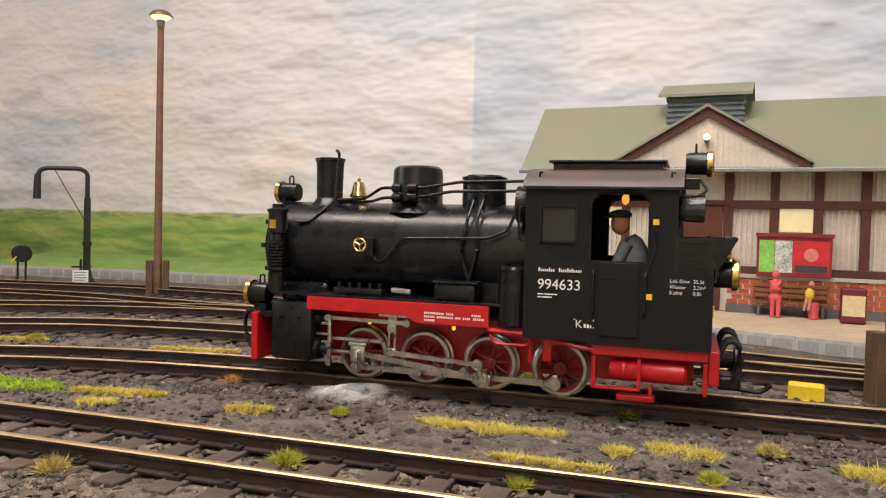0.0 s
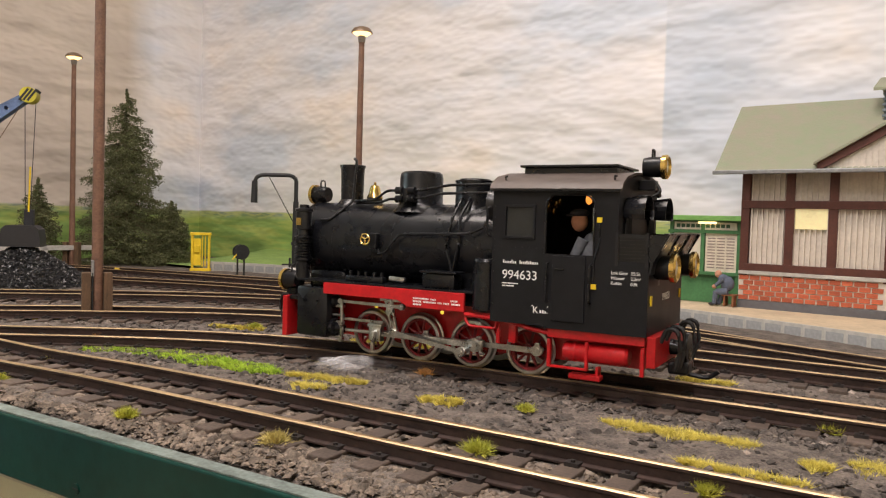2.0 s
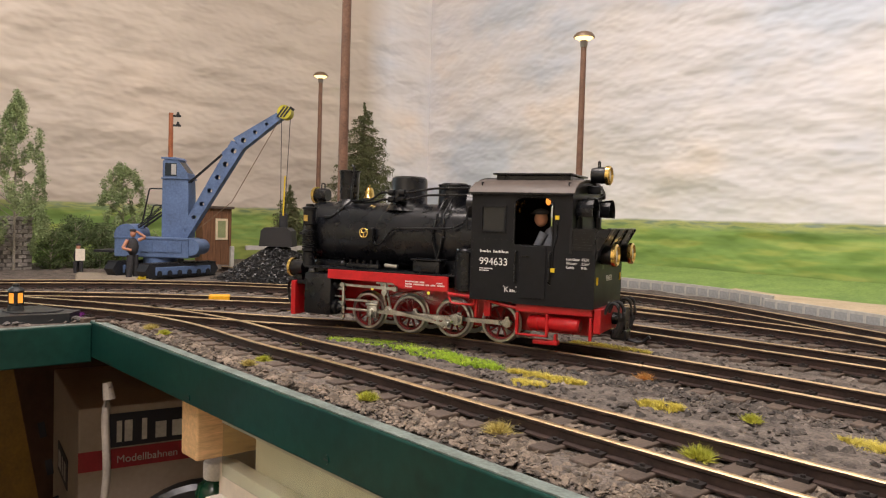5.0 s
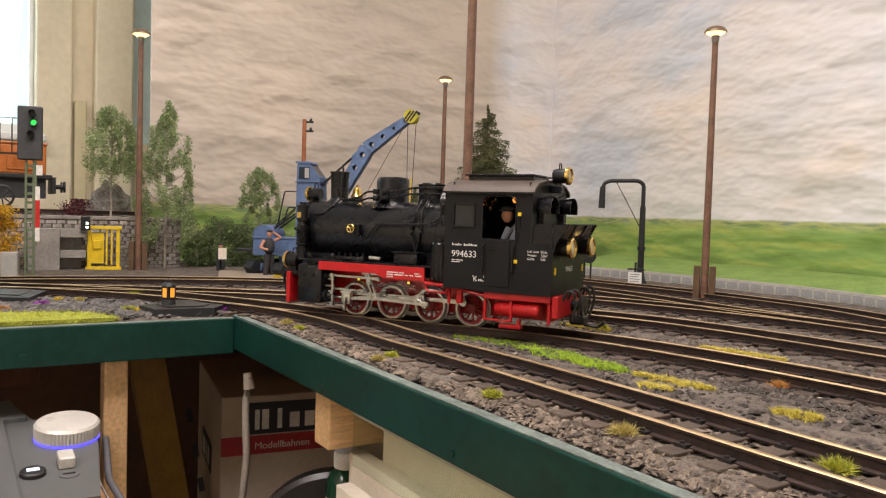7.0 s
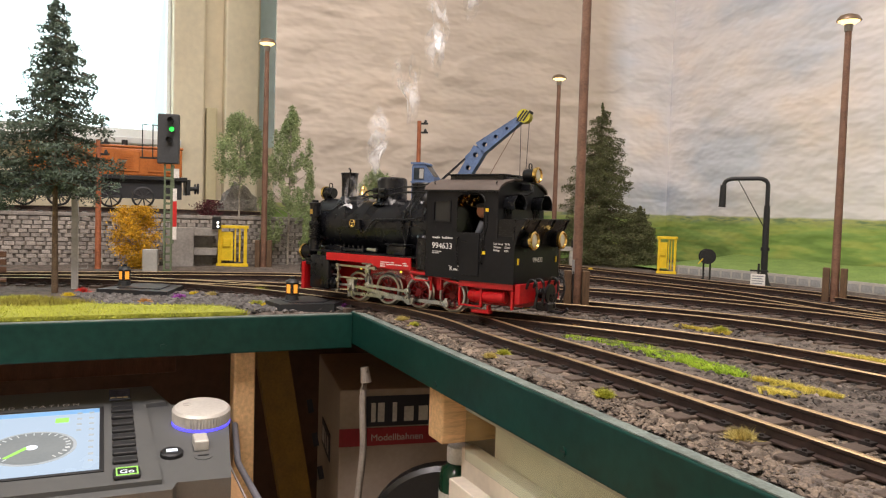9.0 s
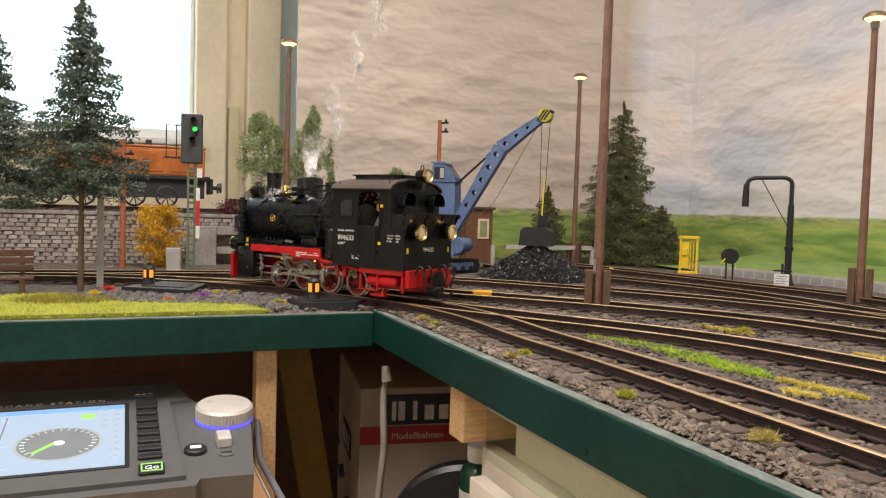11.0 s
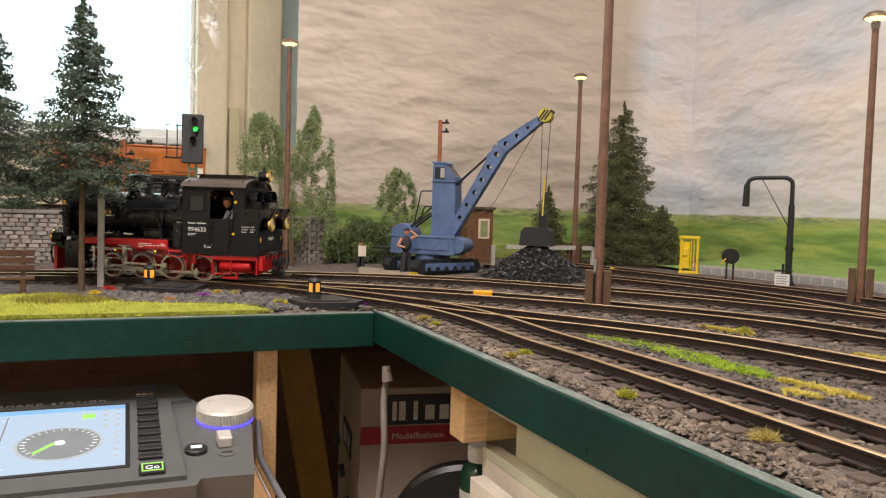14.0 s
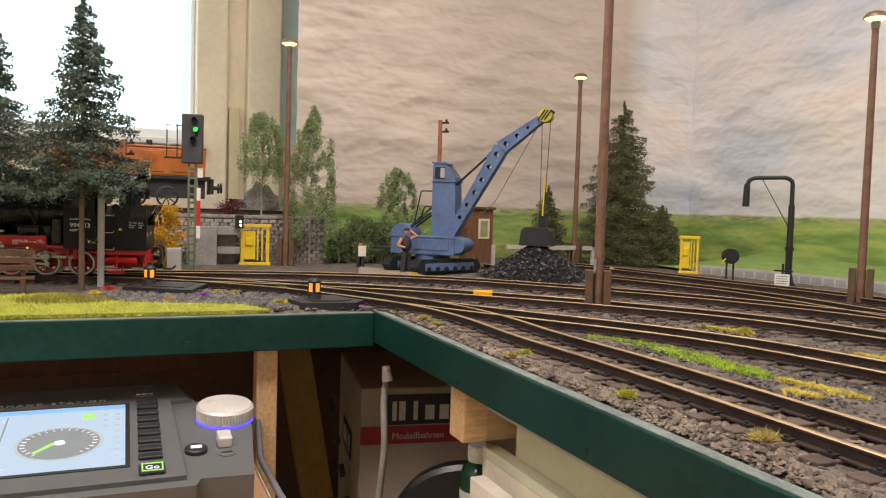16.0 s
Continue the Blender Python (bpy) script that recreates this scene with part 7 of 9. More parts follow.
def broadleaf(x, y, h, r, seed, low=0.2, colours=((0.17, 0.25, 0.10), (0.40, 0.47, 0.24)), name="birch_tree", label="slender model birch with drooping pale green foliage", leaves=5200, ground=0.002, droop=0.5, trunk=(0.30, 0.27, 0.22), size=(0.0018, 0.0036), shape=0.6):
    rng = np.random.default_rng(seed)
    t = thing(name, label, "tree" if h > 0.12 else "bush", "leafy plants", m=pose(x, y, ground, 0, 0, rng.uniform(0, 360)))
    part("trunk", C((0, 0, 0), (0.004, 0, h * 0.85), max(0.0016, h * 0.008), 0.0007, n=8), mat("bark_%d" % int(trunk[0] * 100), trunk, 0.9, var=0.3, scale=90), t, smooth=True)
    limbs = bmesh.new()
    tall = h > 0.2
    pts = []
    count = 95 if tall else 60
    for i in range(count):
        f = rng.random()
        # narrow at the top, fullest below the middle
        wide = (math.sin(math.pi * min(1, 0.10 + 0.86 * (1 - f) ** 1.0)) ** shape) if not tall else (1 - f) ** 0.42 * (0.55 + 0.45 * min(1, f * 5 + 0.3))
        rad = r * wide * math.sqrt(rng.uniform(0.08, 1.0))
        a = rng.uniform(0, math.tau)
        z = h * (low + (0.99 - low) * f)
        c = np.array((0.003 + rad * math.cos(a), rad * math.sin(a), z))
        if i % 2 == 0:
            cyl(limbs, (0.002, 0, max(h * 0.10, z - 0.5 * rad - 0.012)), tuple(c), 0.0008, 0.0003, n=4, cap=False)
        n = int(leaves / count * rng.uniform(0.5, 1.4))
        u = rng.random(n)
        fall = (0.10 * h if tall else 0.10 * h) * rng.uniform(0.5, 1.3) * (droop / 0.5)
        q = np.repeat(c[None], n, 0)
        sp = 0.0036 if tall else r * 0.20
        q[:, :2] += rng.normal(size=(n, 2)) * (sp * (0.45 + 0.75 * np.sin(u * 2.8)))[:, None]
        q[:, 2] += rng.normal(size=n) * sp * 0.7 - u * fall
        pts.append(q)
    part("framework", limbs, MATS["bark_%d" % int(trunk[0] * 100)], t)
    pts = np.vstack(pts)
    pts[:, 2] = np.clip(pts[:, 2], 0.002, h)
    leaf_mesh("crown", pts, rng.uniform(*size, len(pts)), 0.5, rng, needle_mat("leaf_%s_%d" % (name, int(colours[0][0] * 1000)), *colours), t)


conifer(-0.735, 0.868, 0.398, 0.128, 3, bare=0.02, dense=3.0)
conifer(-0.650, 0.930, 0.150, 0.070, 4, bare=0.02, dense=2.2)
conifer(-0.790, 0.690, 0.190, 0.058, 5, bare=0.10, dense=1.1)
conifer(-0.251, -0.338, 0.388, 0.086, 6, bare=0.38, dense=1.9, sparse=True)
conifer(-0.298, -0.452, 0.365, 0.084, 7, bare=0.38, dense=1.9, sparse=True)
broadleaf(-0.741, 0.078, 0.345, 0.070, 11, low=0.16, leaves=30000)
broadleaf(-0.775, -0.020, 0.325, 0.066, 12, low=0.62, leaves=17000)
broadleaf(-0.828, 0.308, 0.226, 0.076, 13, low=0.15, leaves=20000, colours=((0.17, 0.21, 0.06), (0.40, 0.42, 0.18)))
for k, (bx, by, bh) in enumerate(((-0.755, 0.145, 0.098), (-0.745, 0.190, 0.108), (-0.750, 0.235, 0.092), (-0.775, 0.270, 0.085))):
    broadleaf(bx, by, bh, 0.034, 20 + k, low=0.05, leaves=6000, colours=((0.06, 0.10, 0.035), (0.17, 0.22, 0.09)), name="shrub", label="dark green model shrub at the backdrop", droop=0.2)
broadleaf(-0.660, -0.222, 0.118, 0.040, 31, low=0.08, leaves=12000, colours=((0.50, 0.27, 0.015), (0.82, 0.50, 0.03)), name="yellow_bush", label="bright yellow autumn model bush by the wall", droop=0.2, shape=0.45)
broadleaf(-0.790, -0.080, 0.036, 0.026, 32, low=0.05, leaves=2000, colours=((0.05, 0.010, 0.014), (0.14, 0.03, 0.04)), name="red_bush", label="low dark red bush on the wall top", ground=0.100, droop=0.1)
broadleaf(-0.775, -0.470, 0.024, 0.034, 33, low=0.05, leaves=2000, colours=((0.02, 0.05, 0.025), (0.06, 0.11, 0.05)), name="green_bush", label="low dark green bush on the wall top", ground=0.100, droop=0.1)


# ---- stone wall with the upper line ----
def upper_line():
    sw = thing("stone_wall", "grey stone retaining wall beside the yard", "wall", "", "structure")
    part("core", B(-0.790, -0.752, -1.2, 0.112, 0.0, 0.097), mat("stone_joint_grey", (0.16, 0.145, 0.13), 0.95, var=0.2), sw)
    part("fill", B(-1.55, -0.792, -1.2, 0.05, 0.0, 0.1035), GROUND, sw)
    part("coping", B(-0.792, -0.748, -1.2, 0.114, 0.097, 0.104, bevel=0.001), mat("coping_grey", (0.25, 0.23, 0.21), 0.9, var=0.2, scale=60), sw)
    st = mat("wall_stone", (0.30, 0.275, 0.25), 0.9, var=0.18, scale=60, rand=0.28, bump=0.0004, bscale=400)
    src = part("stone", B(-0.0026, 0.0026, -0.0082, 0.0082, 0.0, 0.0070, bevel=0.0008), st)
    n = 0
    extra = []
    for r in range(12):
        yy = 0.104 - (0.009 if r % 2 else 0.0)
        while yy > -0.70:
            m = pose(-0.7515 + random.uniform(-0.0006, 0.0006), yy, 0.0012 + r * 0.0079, 0, 0, random.uniform(-2, 2)) @ Matrix.Diagonal((1, random.uniform(0.72, 1.05), random.uniform(0.9, 1.05), 1))
            if -0.30 < yy and n < 300:
                o = src.copy()
                scene.collection.objects.link(o)
                o.parent = sw
                o.matrix_local = m
                n += 1
            else:
                extra.append(m)
            yy -= random.uniform(0.0165, 0.0195)
    bm = bmesh.new()
    for m in extra:
        k = len(bm.verts)
        bm.from_mesh(src.data)
        bm.verts.ensure_lookup_table()
        for v in bm.verts[k:]:
            v.co = m @ v.co
    tagged(part("stones", bm, st, sw), kind="stuff")
    bpy.data.objects.remove(src)
    tr = thing("upper_track", "rusty rail line on top of the stone wall", "track", "", "structure")
    line = spline([(-0.850, -1.2), (-0.850, -0.6), (-0.850, 0.0), (-0.850, 0.04)], 0.03)
    for s in (-1, 1):
        part("rail", sweep(bmesh.new(), line, [(a, b + 0.100) for a, b in RAIL_PROF], s * 0.0239, lambda k: 1 if k in (5, 6, 7) else 0), [RAIL_SIDE, RAIL_TOP], tr)
    sm = part("sleeper", B(-0.044, 0.044, -0.0065, 0.0065, 0.099, 0.1066, bevel=0.0006), SLEEPER)
    for i in range(42):
        o = sm.copy()
        scene.collection.objects.link(o)
        o.parent = tr
        o.matrix_local = pose(-0.850, -1.15 + i * 0.0275, 0)
    bpy.data.objects.remove(sm)
    # goods engine on the upper line
    g = thing("diesel_engine", "orange brown panelled rail vehicle on dark spoked wheels", "rail vehicle", m=pose(-0.850, -0.285, 0.115, 0, 0, 0))
    ob = mat("orange_brown_paint", (0.42, 0.13, 0.025), 0.45, var=0.12, scale=40)
    part("body", B(-0.040, 0.040, -0.13, 0.155, 0.066, 0.122, bevel=0.003), ob, g)
    part("roof_rim", B(-0.042, 0.042, -0.132, 0.157, 0.122, 0.127, bevel=0.002), ob, g)
    for i in range(4):
        y0 = -0.098 + i * 0.062
        pn = part("panel", B(0.040, 0.0425, y0, y0 + 0.046, 0.074, 0.116, bevel=0.0008), ob, g)
        for k in range(7):
            part("louvre", B(0.0420, 0.0436, y0 + 0.010, y0 + 0.036, 0.080 + k * 0.0045, 0.0825 + k * 0.0045), ob, pn)
    part("footplate", B(-0.046, 0.046, -0.20, 0.165, 0.058, 0.066, bevel=0.001), IRON, g)
    part("frame", B(-0.034, 0.036, -0.19, 0.155, 0.020, 0.058), mat("blackened_frame", (0.020, 0.022, 0.026), 0.6), g)
    part("chimney", C((0.0, 0.045, 0.124), (0.0, 0.045, 0.140), 0.006, n=12), IRON, g)
    for y0 in (-0.135, -0.075, 0.018, 0.080):
        bm = lathe(bmesh.new(), [(0.0215, 0.030), (0.0225, 0.036), (0.0190, 0.038), (0.0180, 0.034)], "x", 30, (0, y0, 0.0225))
        for k in range(9):
            a = k * math.tau / 9
            cyl(bm, (0.036, y0, 0.0225), (0.036, y0 + 0.018 * math.cos(a), 0.0225 + 0.018 * math.sin(a)), 0.0014, n=6)
        cyl(bm, (-0.03, y0, 0.0225), (0.039, y0, 0.0225), 0.0040, n=10)
        part("wheel", bm, mat("dark_wheel", (0.035, 0.037, 0.040), 0.5, 0.3), g, smooth=35)
    part("buffer_beam", B(-0.040, 0.040, 0.165, 0.172, 0.030, 0.062), IRON, g)
    for s in (-1, 1):
        part("buffer", lathe(bmesh.new(), [(0.004, 0.172), (0.004, 0.186), (0.011, 0.187), (0.011, 0.190), (0.0, 0.191)], "y", 16, (s * 0.026, 0, 0.044)), IRON, g, smooth=35)
    rk = bmesh.new()
    bmesh.ops.create_icosphere(rk, subdivisions=4, radius=1)
    for v in rk.verts:
        k = 1 + 0.35 * noise.noise(v.co * 2.1) + 0.15 * noise.noise(v.co * 6)
        v.co = Vector((v.co.x * 0.030 * k, v.co.y * 0.042 * k, max(-0.1, v.co.z) * 0.055 * k))
    ob2 = part("boulder", rk, mat("grey_boulder", (0.27, 0.255, 0.235), 0.95, var=0.3, scale=40, bump=0.001, bscale=200))
    ob2.location = (-0.865, -0.005, 0.112)
    tagged(ob2, "rough grey boulder on the wall top", "rock")


upper_line()


def light_signal():
    t = thing("light_signal", "dark colour light signal with a lit green lamp", "signal", m=pose(-0.530, -0.178, 0.002, 0, 0, 78))
    gm = mat("signal_mast_green", (0.13, 0.17, 0.10), 0.6, var=0.15)
    for s in (-1, 1):
        part("mast_rail", B(s * 0.0055 - 0.0015, s * 0.0055 + 0.0015, -0.003, 0.003, 0.0, 0.205), gm, t)
    for i in range(14):
        part("mast_web", B(-0.0045, 0.0045, -0.0015, 0.0015, 0.006 + i * 0.0145, 0.0100 + i * 0.0145), gm, t)
    hd = part("head", B(-0.0175, 0.0175, -0.008, 0.008, 0.192, 0.277, bevel=0.002), mat("signal_head_grey", (0.045, 0.048, 0.052), 0.6), t, "dark grey signal head")
    for xx, zz in ((0.004, 0.266), (0.006, 0.251), (0.002, 0.233)):
        part("hood", lathe(bmesh.new(), [(0.0052, -0.0080), (0.0056, -0.0160), (0.0048, -0.0160), (0.0044, -0.0080)], "y", 14, (xx, 0, zz)), IRON, hd)
    part("green_light", lathe(bmesh.new(), [(0.0, -0.0105), (0.0044, -0.0098), (0.0046, -0.0082), (0.0, -0.0082)], "y", 16, (0.006, 0, 0.2505)), mat("green_signal_glow", (0.1, 1, 0.2), 0.3, emit=(0.05, 1.0, 0.12), strength=1.1), hd, "lit green signal lens")
    part("platform", B(-0.046, 0.016, -0.004, 0.010, 0.200, 0.2025), IRON, t)
    for xx in (-0.044, -0.027):
        part("railing_post", C((xx, 0.008, 0.2025), (xx, 0.008, 0.258), 0.0010, n=6), IRON, t)
    part("railing", pipe(bmesh.new(), [(-0.046, 0.008, 0.258), (-0.018, 0.008, 0.258)], 0.0010, 6), IRON, t)
    wm = mat("marker_white", (0.75, 0.73, 0.70), 0.5)
    rm = mat("marker_red", (0.55, 0.02, 0.02), 0.5)
    for z0, z1, mm in ((0.062, 0.084, wm), (0.084, 0.128, rm), (0.128, 0.150, wm)):
        part("mast_plate", B(0.0085, 0.0150, -0.0052, -0.0042, z0, z1), mm, t)
    part("mast_sign", B(0.0095, 0.0185, -0.0056, -0.0046, 0.168, 0.184), wm, t)
    part("mast_back", B(0.006, 0.010, -0.0042, 0.002, 0.055, 0.19), gm, t)
    rc = thing("relay_cabinet", "pale grey relay cabinet beside the signal", "cabinet", m=pose(-0.540, -0.205, 0.002, 0, 0, 78))
    part("body", B(-0.012, 0.012, -0.008, 0.008, 0, 0.044, bevel=0.001), mat("cabinet_grey", (0.42, 0.42, 0.40), 0.6, var=0.06), rc)
    part("door", B(-0.0105, 0.0105, -0.0088, -0.0080, 0.003, 0.041, bevel=0.0003), MATS["cabinet_grey"], rc)
    bk = thing("concrete_bunker", "grey concrete loading block with an opening", "block", m=pose(-0.715, -0.115, 0.002, 0, 0, 84))
    cm = mat("rough_concrete", (0.30, 0.285, 0.265), 0.9, var=0.14, scale=30, bump=0.0004, bscale=200)
    part("body", B(-0.052, 0.000, -0.020, 0.030, 0, 0.078, bevel=0.001), cm, bk)
    part("beam", B(0.0, 0.044, -0.016, 0.026, 0.062, 0.078, bevel=0.001), cm, bk)
    part("beam", B(0.0, 0.044, -0.016, 0.026, 0.024, 0.038, bevel=0.001), cm, bk)
    part("back", B(0.0, 0.036, 0.012, 0.026, 0.0, 0.064), cm, bk)
    sg = thing("shunting_signal", "small black signal with two white lamps", "signal", m=pose(-0.690, -0.075, 0.078, 0, 0, 78))
    part("head", B(-0.008, 0.008, -0.005, 0.005, 0.0, 0.026, bevel=0.001), IRON, sg)
    for xx, zz in ((0.003, 0.006), (0.003, 0.013)):
        part("lens", lathe(bmesh.new(), [(0.0, -0.0066), (0.0022, -0.0060), (0.0022, -0.0050), (0.0, -0.0050)], "y", 10, (xx, 0, zz)), MATS["signal_white_glow"], sg)
    # pale ladder mast behind the spruces
    pm = thing("ladder_mast", "pale grey mast with short step irons", "mast", m=pose(-0.306, -0.316, 0.002, 0, 0, 80))
    gp = mat("pale_grey_mast", (0.42, 0.42, 0.42), 0.5, var=0.08)
    part("mast", B(-0.0042, 0.0042, -0.003, 0.003, 0, 0.150, bevel=0.0006), gp, pm)
    for i in range(5):
        part("step_iron", pipe(bmesh.new(), [(0.0042, 0, 0.030 + i * 0.024), (0.0165, 0, 0.030 + i * 0.024), (0.0165, 0, 0.033 + i * 0.024)], 0.0006, 6), gp, pm)


light_signal()


def lantern(x, y, z):
    t = thing("track_lantern", "small black lantern with four glowing amber panes", "lantern", "track lanterns", m=pose(x, y, z, 0, 0, 30) @ Matrix.Scale(0.98, 4))
    am = mat("amber_lantern_glow", (0.25, 0.10, 0.02), 0.4, var=0.02, emit=(1.0, 0.36, 0.04), strength=1.1)
    part("base", C((0, 0, 0), (0, 0, 0.006), 0.0085, 0.0075, n=16), IRON, t, smooth=35)
    part("body", B(-0.0058, 0.0058, -0.0058, 0.0058, 0.006, 0.0215, bevel=0.0006), IRON, t)
    for i in range(4):
        o = part("pane", B(-0.0030, 0.0030, -0.0064, -0.0057, 0.0085, 0.0192, bevel=0.0002), am, t, "glowing amber pane")
        o.matrix_local = pose(0, 0, 0, 0, 0, 90 * i)
    part("cap", lathe(bmesh.new(), [(0.0085, 0.0215), (0.0070, 0.0240), (0.0030, 0.0262), (0.0034, 0.0285), (0.0, 0.0300)], n=16), IRON, t, smooth=35)


def point_cover(pts, h):
    t = thing("point_motor_cover", "flat black point motor cover plate", "cover", "motor covers")
    part("plate", P(pts, "z", 0.002, h), mat("black_plate", (0.018, 0.020, 0.024), 0.4, var=0.12), t)
    c = np.mean(np.array(pts), 0)
    part("hatch", P([tuple(c + (np.array(p) - c) * 0.62) for p in pts], "z", h, h + 0.0012), MATS["black_plate"], t)


point_cover([(-0.215, -0.288), (-0.165, -0.205), (-0.245, -0.178), (-0.302, -0.225)], 0.0125)
point_cover([(-0.055, -0.102), (-0.010, -0.094), (-0.006, -0.030), (-0.030, -0.012), (-0.108, -0.030)], 0.0125)
lantern(-0.248, -0.2535, 0.0135)
lantern(-0.046, -0.0715, 0.0135)


def park_bench():
    t = thing("park_bench", "dark brown slatted bench on the grass", "bench", m=pose(-0.215, -0.440, 0.003, 0, 0, 95))
    w = mat("park_bench_wood", (0.085, 0.040, 0.022), 0.6, var=0.2, scale=60)
    for i in range(3):
        part("slat", B(-0.05, 0.050, 0.006 + 0.002 * i, 0.009 + 0.002 * i, 0.030 + 0.0095 * i, 0.0375 + 0.0095 * i, bevel=0.0006), w, t)
    for i in range(3):
        part("slat", B(-0.05, 0.050, -0.018 + 0.0075 * i, -0.012 + 0.0075 * i, 0.0205, 0.0235, bevel=0.0006), w, t)
    for xx in (-0.036, 0.034):
        part("leg", B(xx, xx + 0.006, -0.018, 0.010, 0.0, 0.0205, bevel=0.0006), w, t)
        part("back_post", B(xx, xx + 0.006, 0.009, 0.013, 0.0, 0.056, bevel=0.0006), w, t)


park_bench()

# ---- below and before the table ----
def below_table():
    bl = thing("support_block", "raw pine beam under the table edge", "beam", m=pose(0.209, 0.002, 0))
    part("beam", B(0.0, 0.032, 0.0, 0.061, -0.088, -0.0305, bevel=0.002), mat("pine_beam", (0.62, 0.40, 0.20), 0.55, var=0.16, scale=18, stretch=(12, 1, 12)), bl)
    part("knot", C((0.0310, 0.062, -0.052), (0.0326, 0.062, -0.052), 0.006, n=10), mat("dark_knot", (0.10, 0.035, 0.015), 0.7, var=0.3), bl)
    for x, y, zz in ((0.256, -0.0125, -0.028), (0.46, -0.0125, -0.026), (0.70, -0.0125, -0.026)):
        sc = thing("screw", "countersunk screw in the green board", "screw", "board screws", m=pose(x, y, zz))
        part("head", C((0, 0.0008, 0), (0, -0.0004, 0), 0.0030, n=14), FASCIA_GREEN, sc)
        part("slot", B(-0.0026, 0.0026, -0.0007, 0.0, -0.0004, 0.0004), IRON, sc)
    sc = thing("screw", "countersunk screw in the green board", "screw", "board screws", m=pose(0.0122, -0.222, -0.027, 0, 0, 90))
    part("head", C((0, 0.0008, 0), (0, -0.0004, 0), 0.0030, n=14), FASCIA_GREEN, sc)
    lg = thing("table_leg", "square raw pine leg under the table", "leg", m=pose(-0.012, -0.132, 0))
    part("leg", B(-0.028, 0.0, -0.012, 0.012, -0.80, -0.031, bevel=0.002), WOOD_RAW, lg)
    bt = thing("glue_bottle", "dark green bottle with a white screw cap", "bottle", m=pose(0.192, 0.045, -0.262) @ Matrix.Scale(0.74, 4))
    part("body", lathe(bmesh.new(), [(0.0, 0.0), (0.026, 0.0), (0.027, 0.004), (0.027, 0.168), (0.024, 0.178), (0.0155, 0.186), (0.0155, 0.190)], n=28), mat("bottle_green", (0.006, 0.045, 0.022), 0.2, var=0.1), bt, smooth=35)
    part("label", lathe(bmesh.new(), [(0.0273, 0.080), (0.0273, 0.150)], n=28), mat("label_white", (0.55, 0.54, 0.50), 0.6), bt)
    part("cap", lathe(bmesh.new(), [(0.0170, 0.188), (0.0175, 0.190), (0.0175, 0.207), (0.0165, 0.209), (0.0, 0.209)], n=28), mat("cap_white", (0.62, 0.60, 0.58), 0.4), bt, "white screw cap", smooth=35)
    wb = thing("cream_drawer_box", "pale cream melamine drawer box below the table", "drawer box")
    cr = mat("cream_melamine", (0.86, 0.78, 0.66), 0.45, var=0.05, scale=20)
    part("back_board", B(0.262, 1.10, 0.046, 0.058, -0.20, -0.064, bevel=0.001), cr, wb)
    part("rail", B(0.226, 1.10, 0.030, 0.0455, -0.285, -0.0965, bevel=0.001), cr, wb)
    part("front_board", B(0.272, 1.10, -0.004, 0.010, -0.34, -0.107, bevel=0.001), cr, wb)
    fm = thing("plastic_film", "clear plastic film hanging below the green board", "film")
    part("film", B(0.300, 0.66, -0.0030, -0.0026, -0.082, -0.0340), glass("clear_film", (0.80, 0.88, 0.80)), fm).visible_shadow = False
    part("tape_strip", B(0.300, 0.66, -0.0036, -0.0031, -0.0400, -0.0340), mat("film_tape", (0.45, 0.44, 0.36), 0.4, var=0.1), fm)
    part("base", B(0.272, 1.10, 0.0105, 0.0295, -0.30, -0.29), cr, wb)
    dk = thing("black_reel", "round black reel in the shadow below the table", "reel", m=pose(0.135, 0.060, -0.235, 0, 0, 60))
    part("disc", lathe(bmesh.new(), [(0.0, -0.012), (0.085, -0.012), (0.090, -0.008), (0.090, 0.008), (0.085, 0.012), (0.0, 0.012)], "y", 40, (0, 0, 0.0)), mat("black_plastic", (0.012, 0.012, 0.013), 0.3), dk, smooth=35)
    bx = thing("cardboard_carton", "grey cardboard carton with dark logo panel and red band", "box", m=pose(-0.094, 0.006, -0.80, 0, 0, 81))
    card = mat("grey_cardboard", (0.34, 0.28, 0.23), 0.8, var=0.06, scale=20)
    part("carton", B(0.0, 0.36, 0.0, 0.26, 0.0, 0.686, bevel=0.002), card, bx)
    navy = mat("logo_navy", (0.012, 0.014, 0.025), 0.6)
    part("logo_panel", B(0.030, 0.150, -0.0012, 0.0, 0.636, 0.677), navy, bx)
    part("red_band", B(0.0, 0.200, -0.0012, 0.0, 0.610, 0.634), mat("band_red", (0.26, 0.014, 0.024), 0.6), bx)
    lw = mat("logo_white", (0.50, 0.48, 0.46), 0.6)
    bars("logo_shape", [(0.042, 0.642, 0.006, 0.026), (0.051, 0.642, 0.009, 0.026), (0.071, 0.642, 0.006, 0.026), (0.087, 0.642, 0.013, 0.020), (0.107, 0.642, 0.013, 0.020)], bx, Matrix.Translation((0, -0.0018, 0)), lw)
    writing("lettering", "Modellbahnen", 0.0128, Matrix.Translation((0.042, -0.0016, 0.6165)) @ pose(0, 0, 0, 90, 0, 0), lw, bx)
    part("logo_panel", B(-0.0012, 0.0, 0.090, 0.190, 0.560, 0.600), navy, bx)
    bars("logo_shape", [(0.10, 0.568, 0.018, 0.024), (0.128, 0.568, 0.010, 0.024), (0.148, 0.568, 0.028, 0.024)], bx, Matrix.Translation((-0.0018, 0, 0)) @ pose(0, 0, 0, 0, 0, 90), lw)
    cb = thing("hanging_cable", "pale grey cable hanging below the table", "cable")
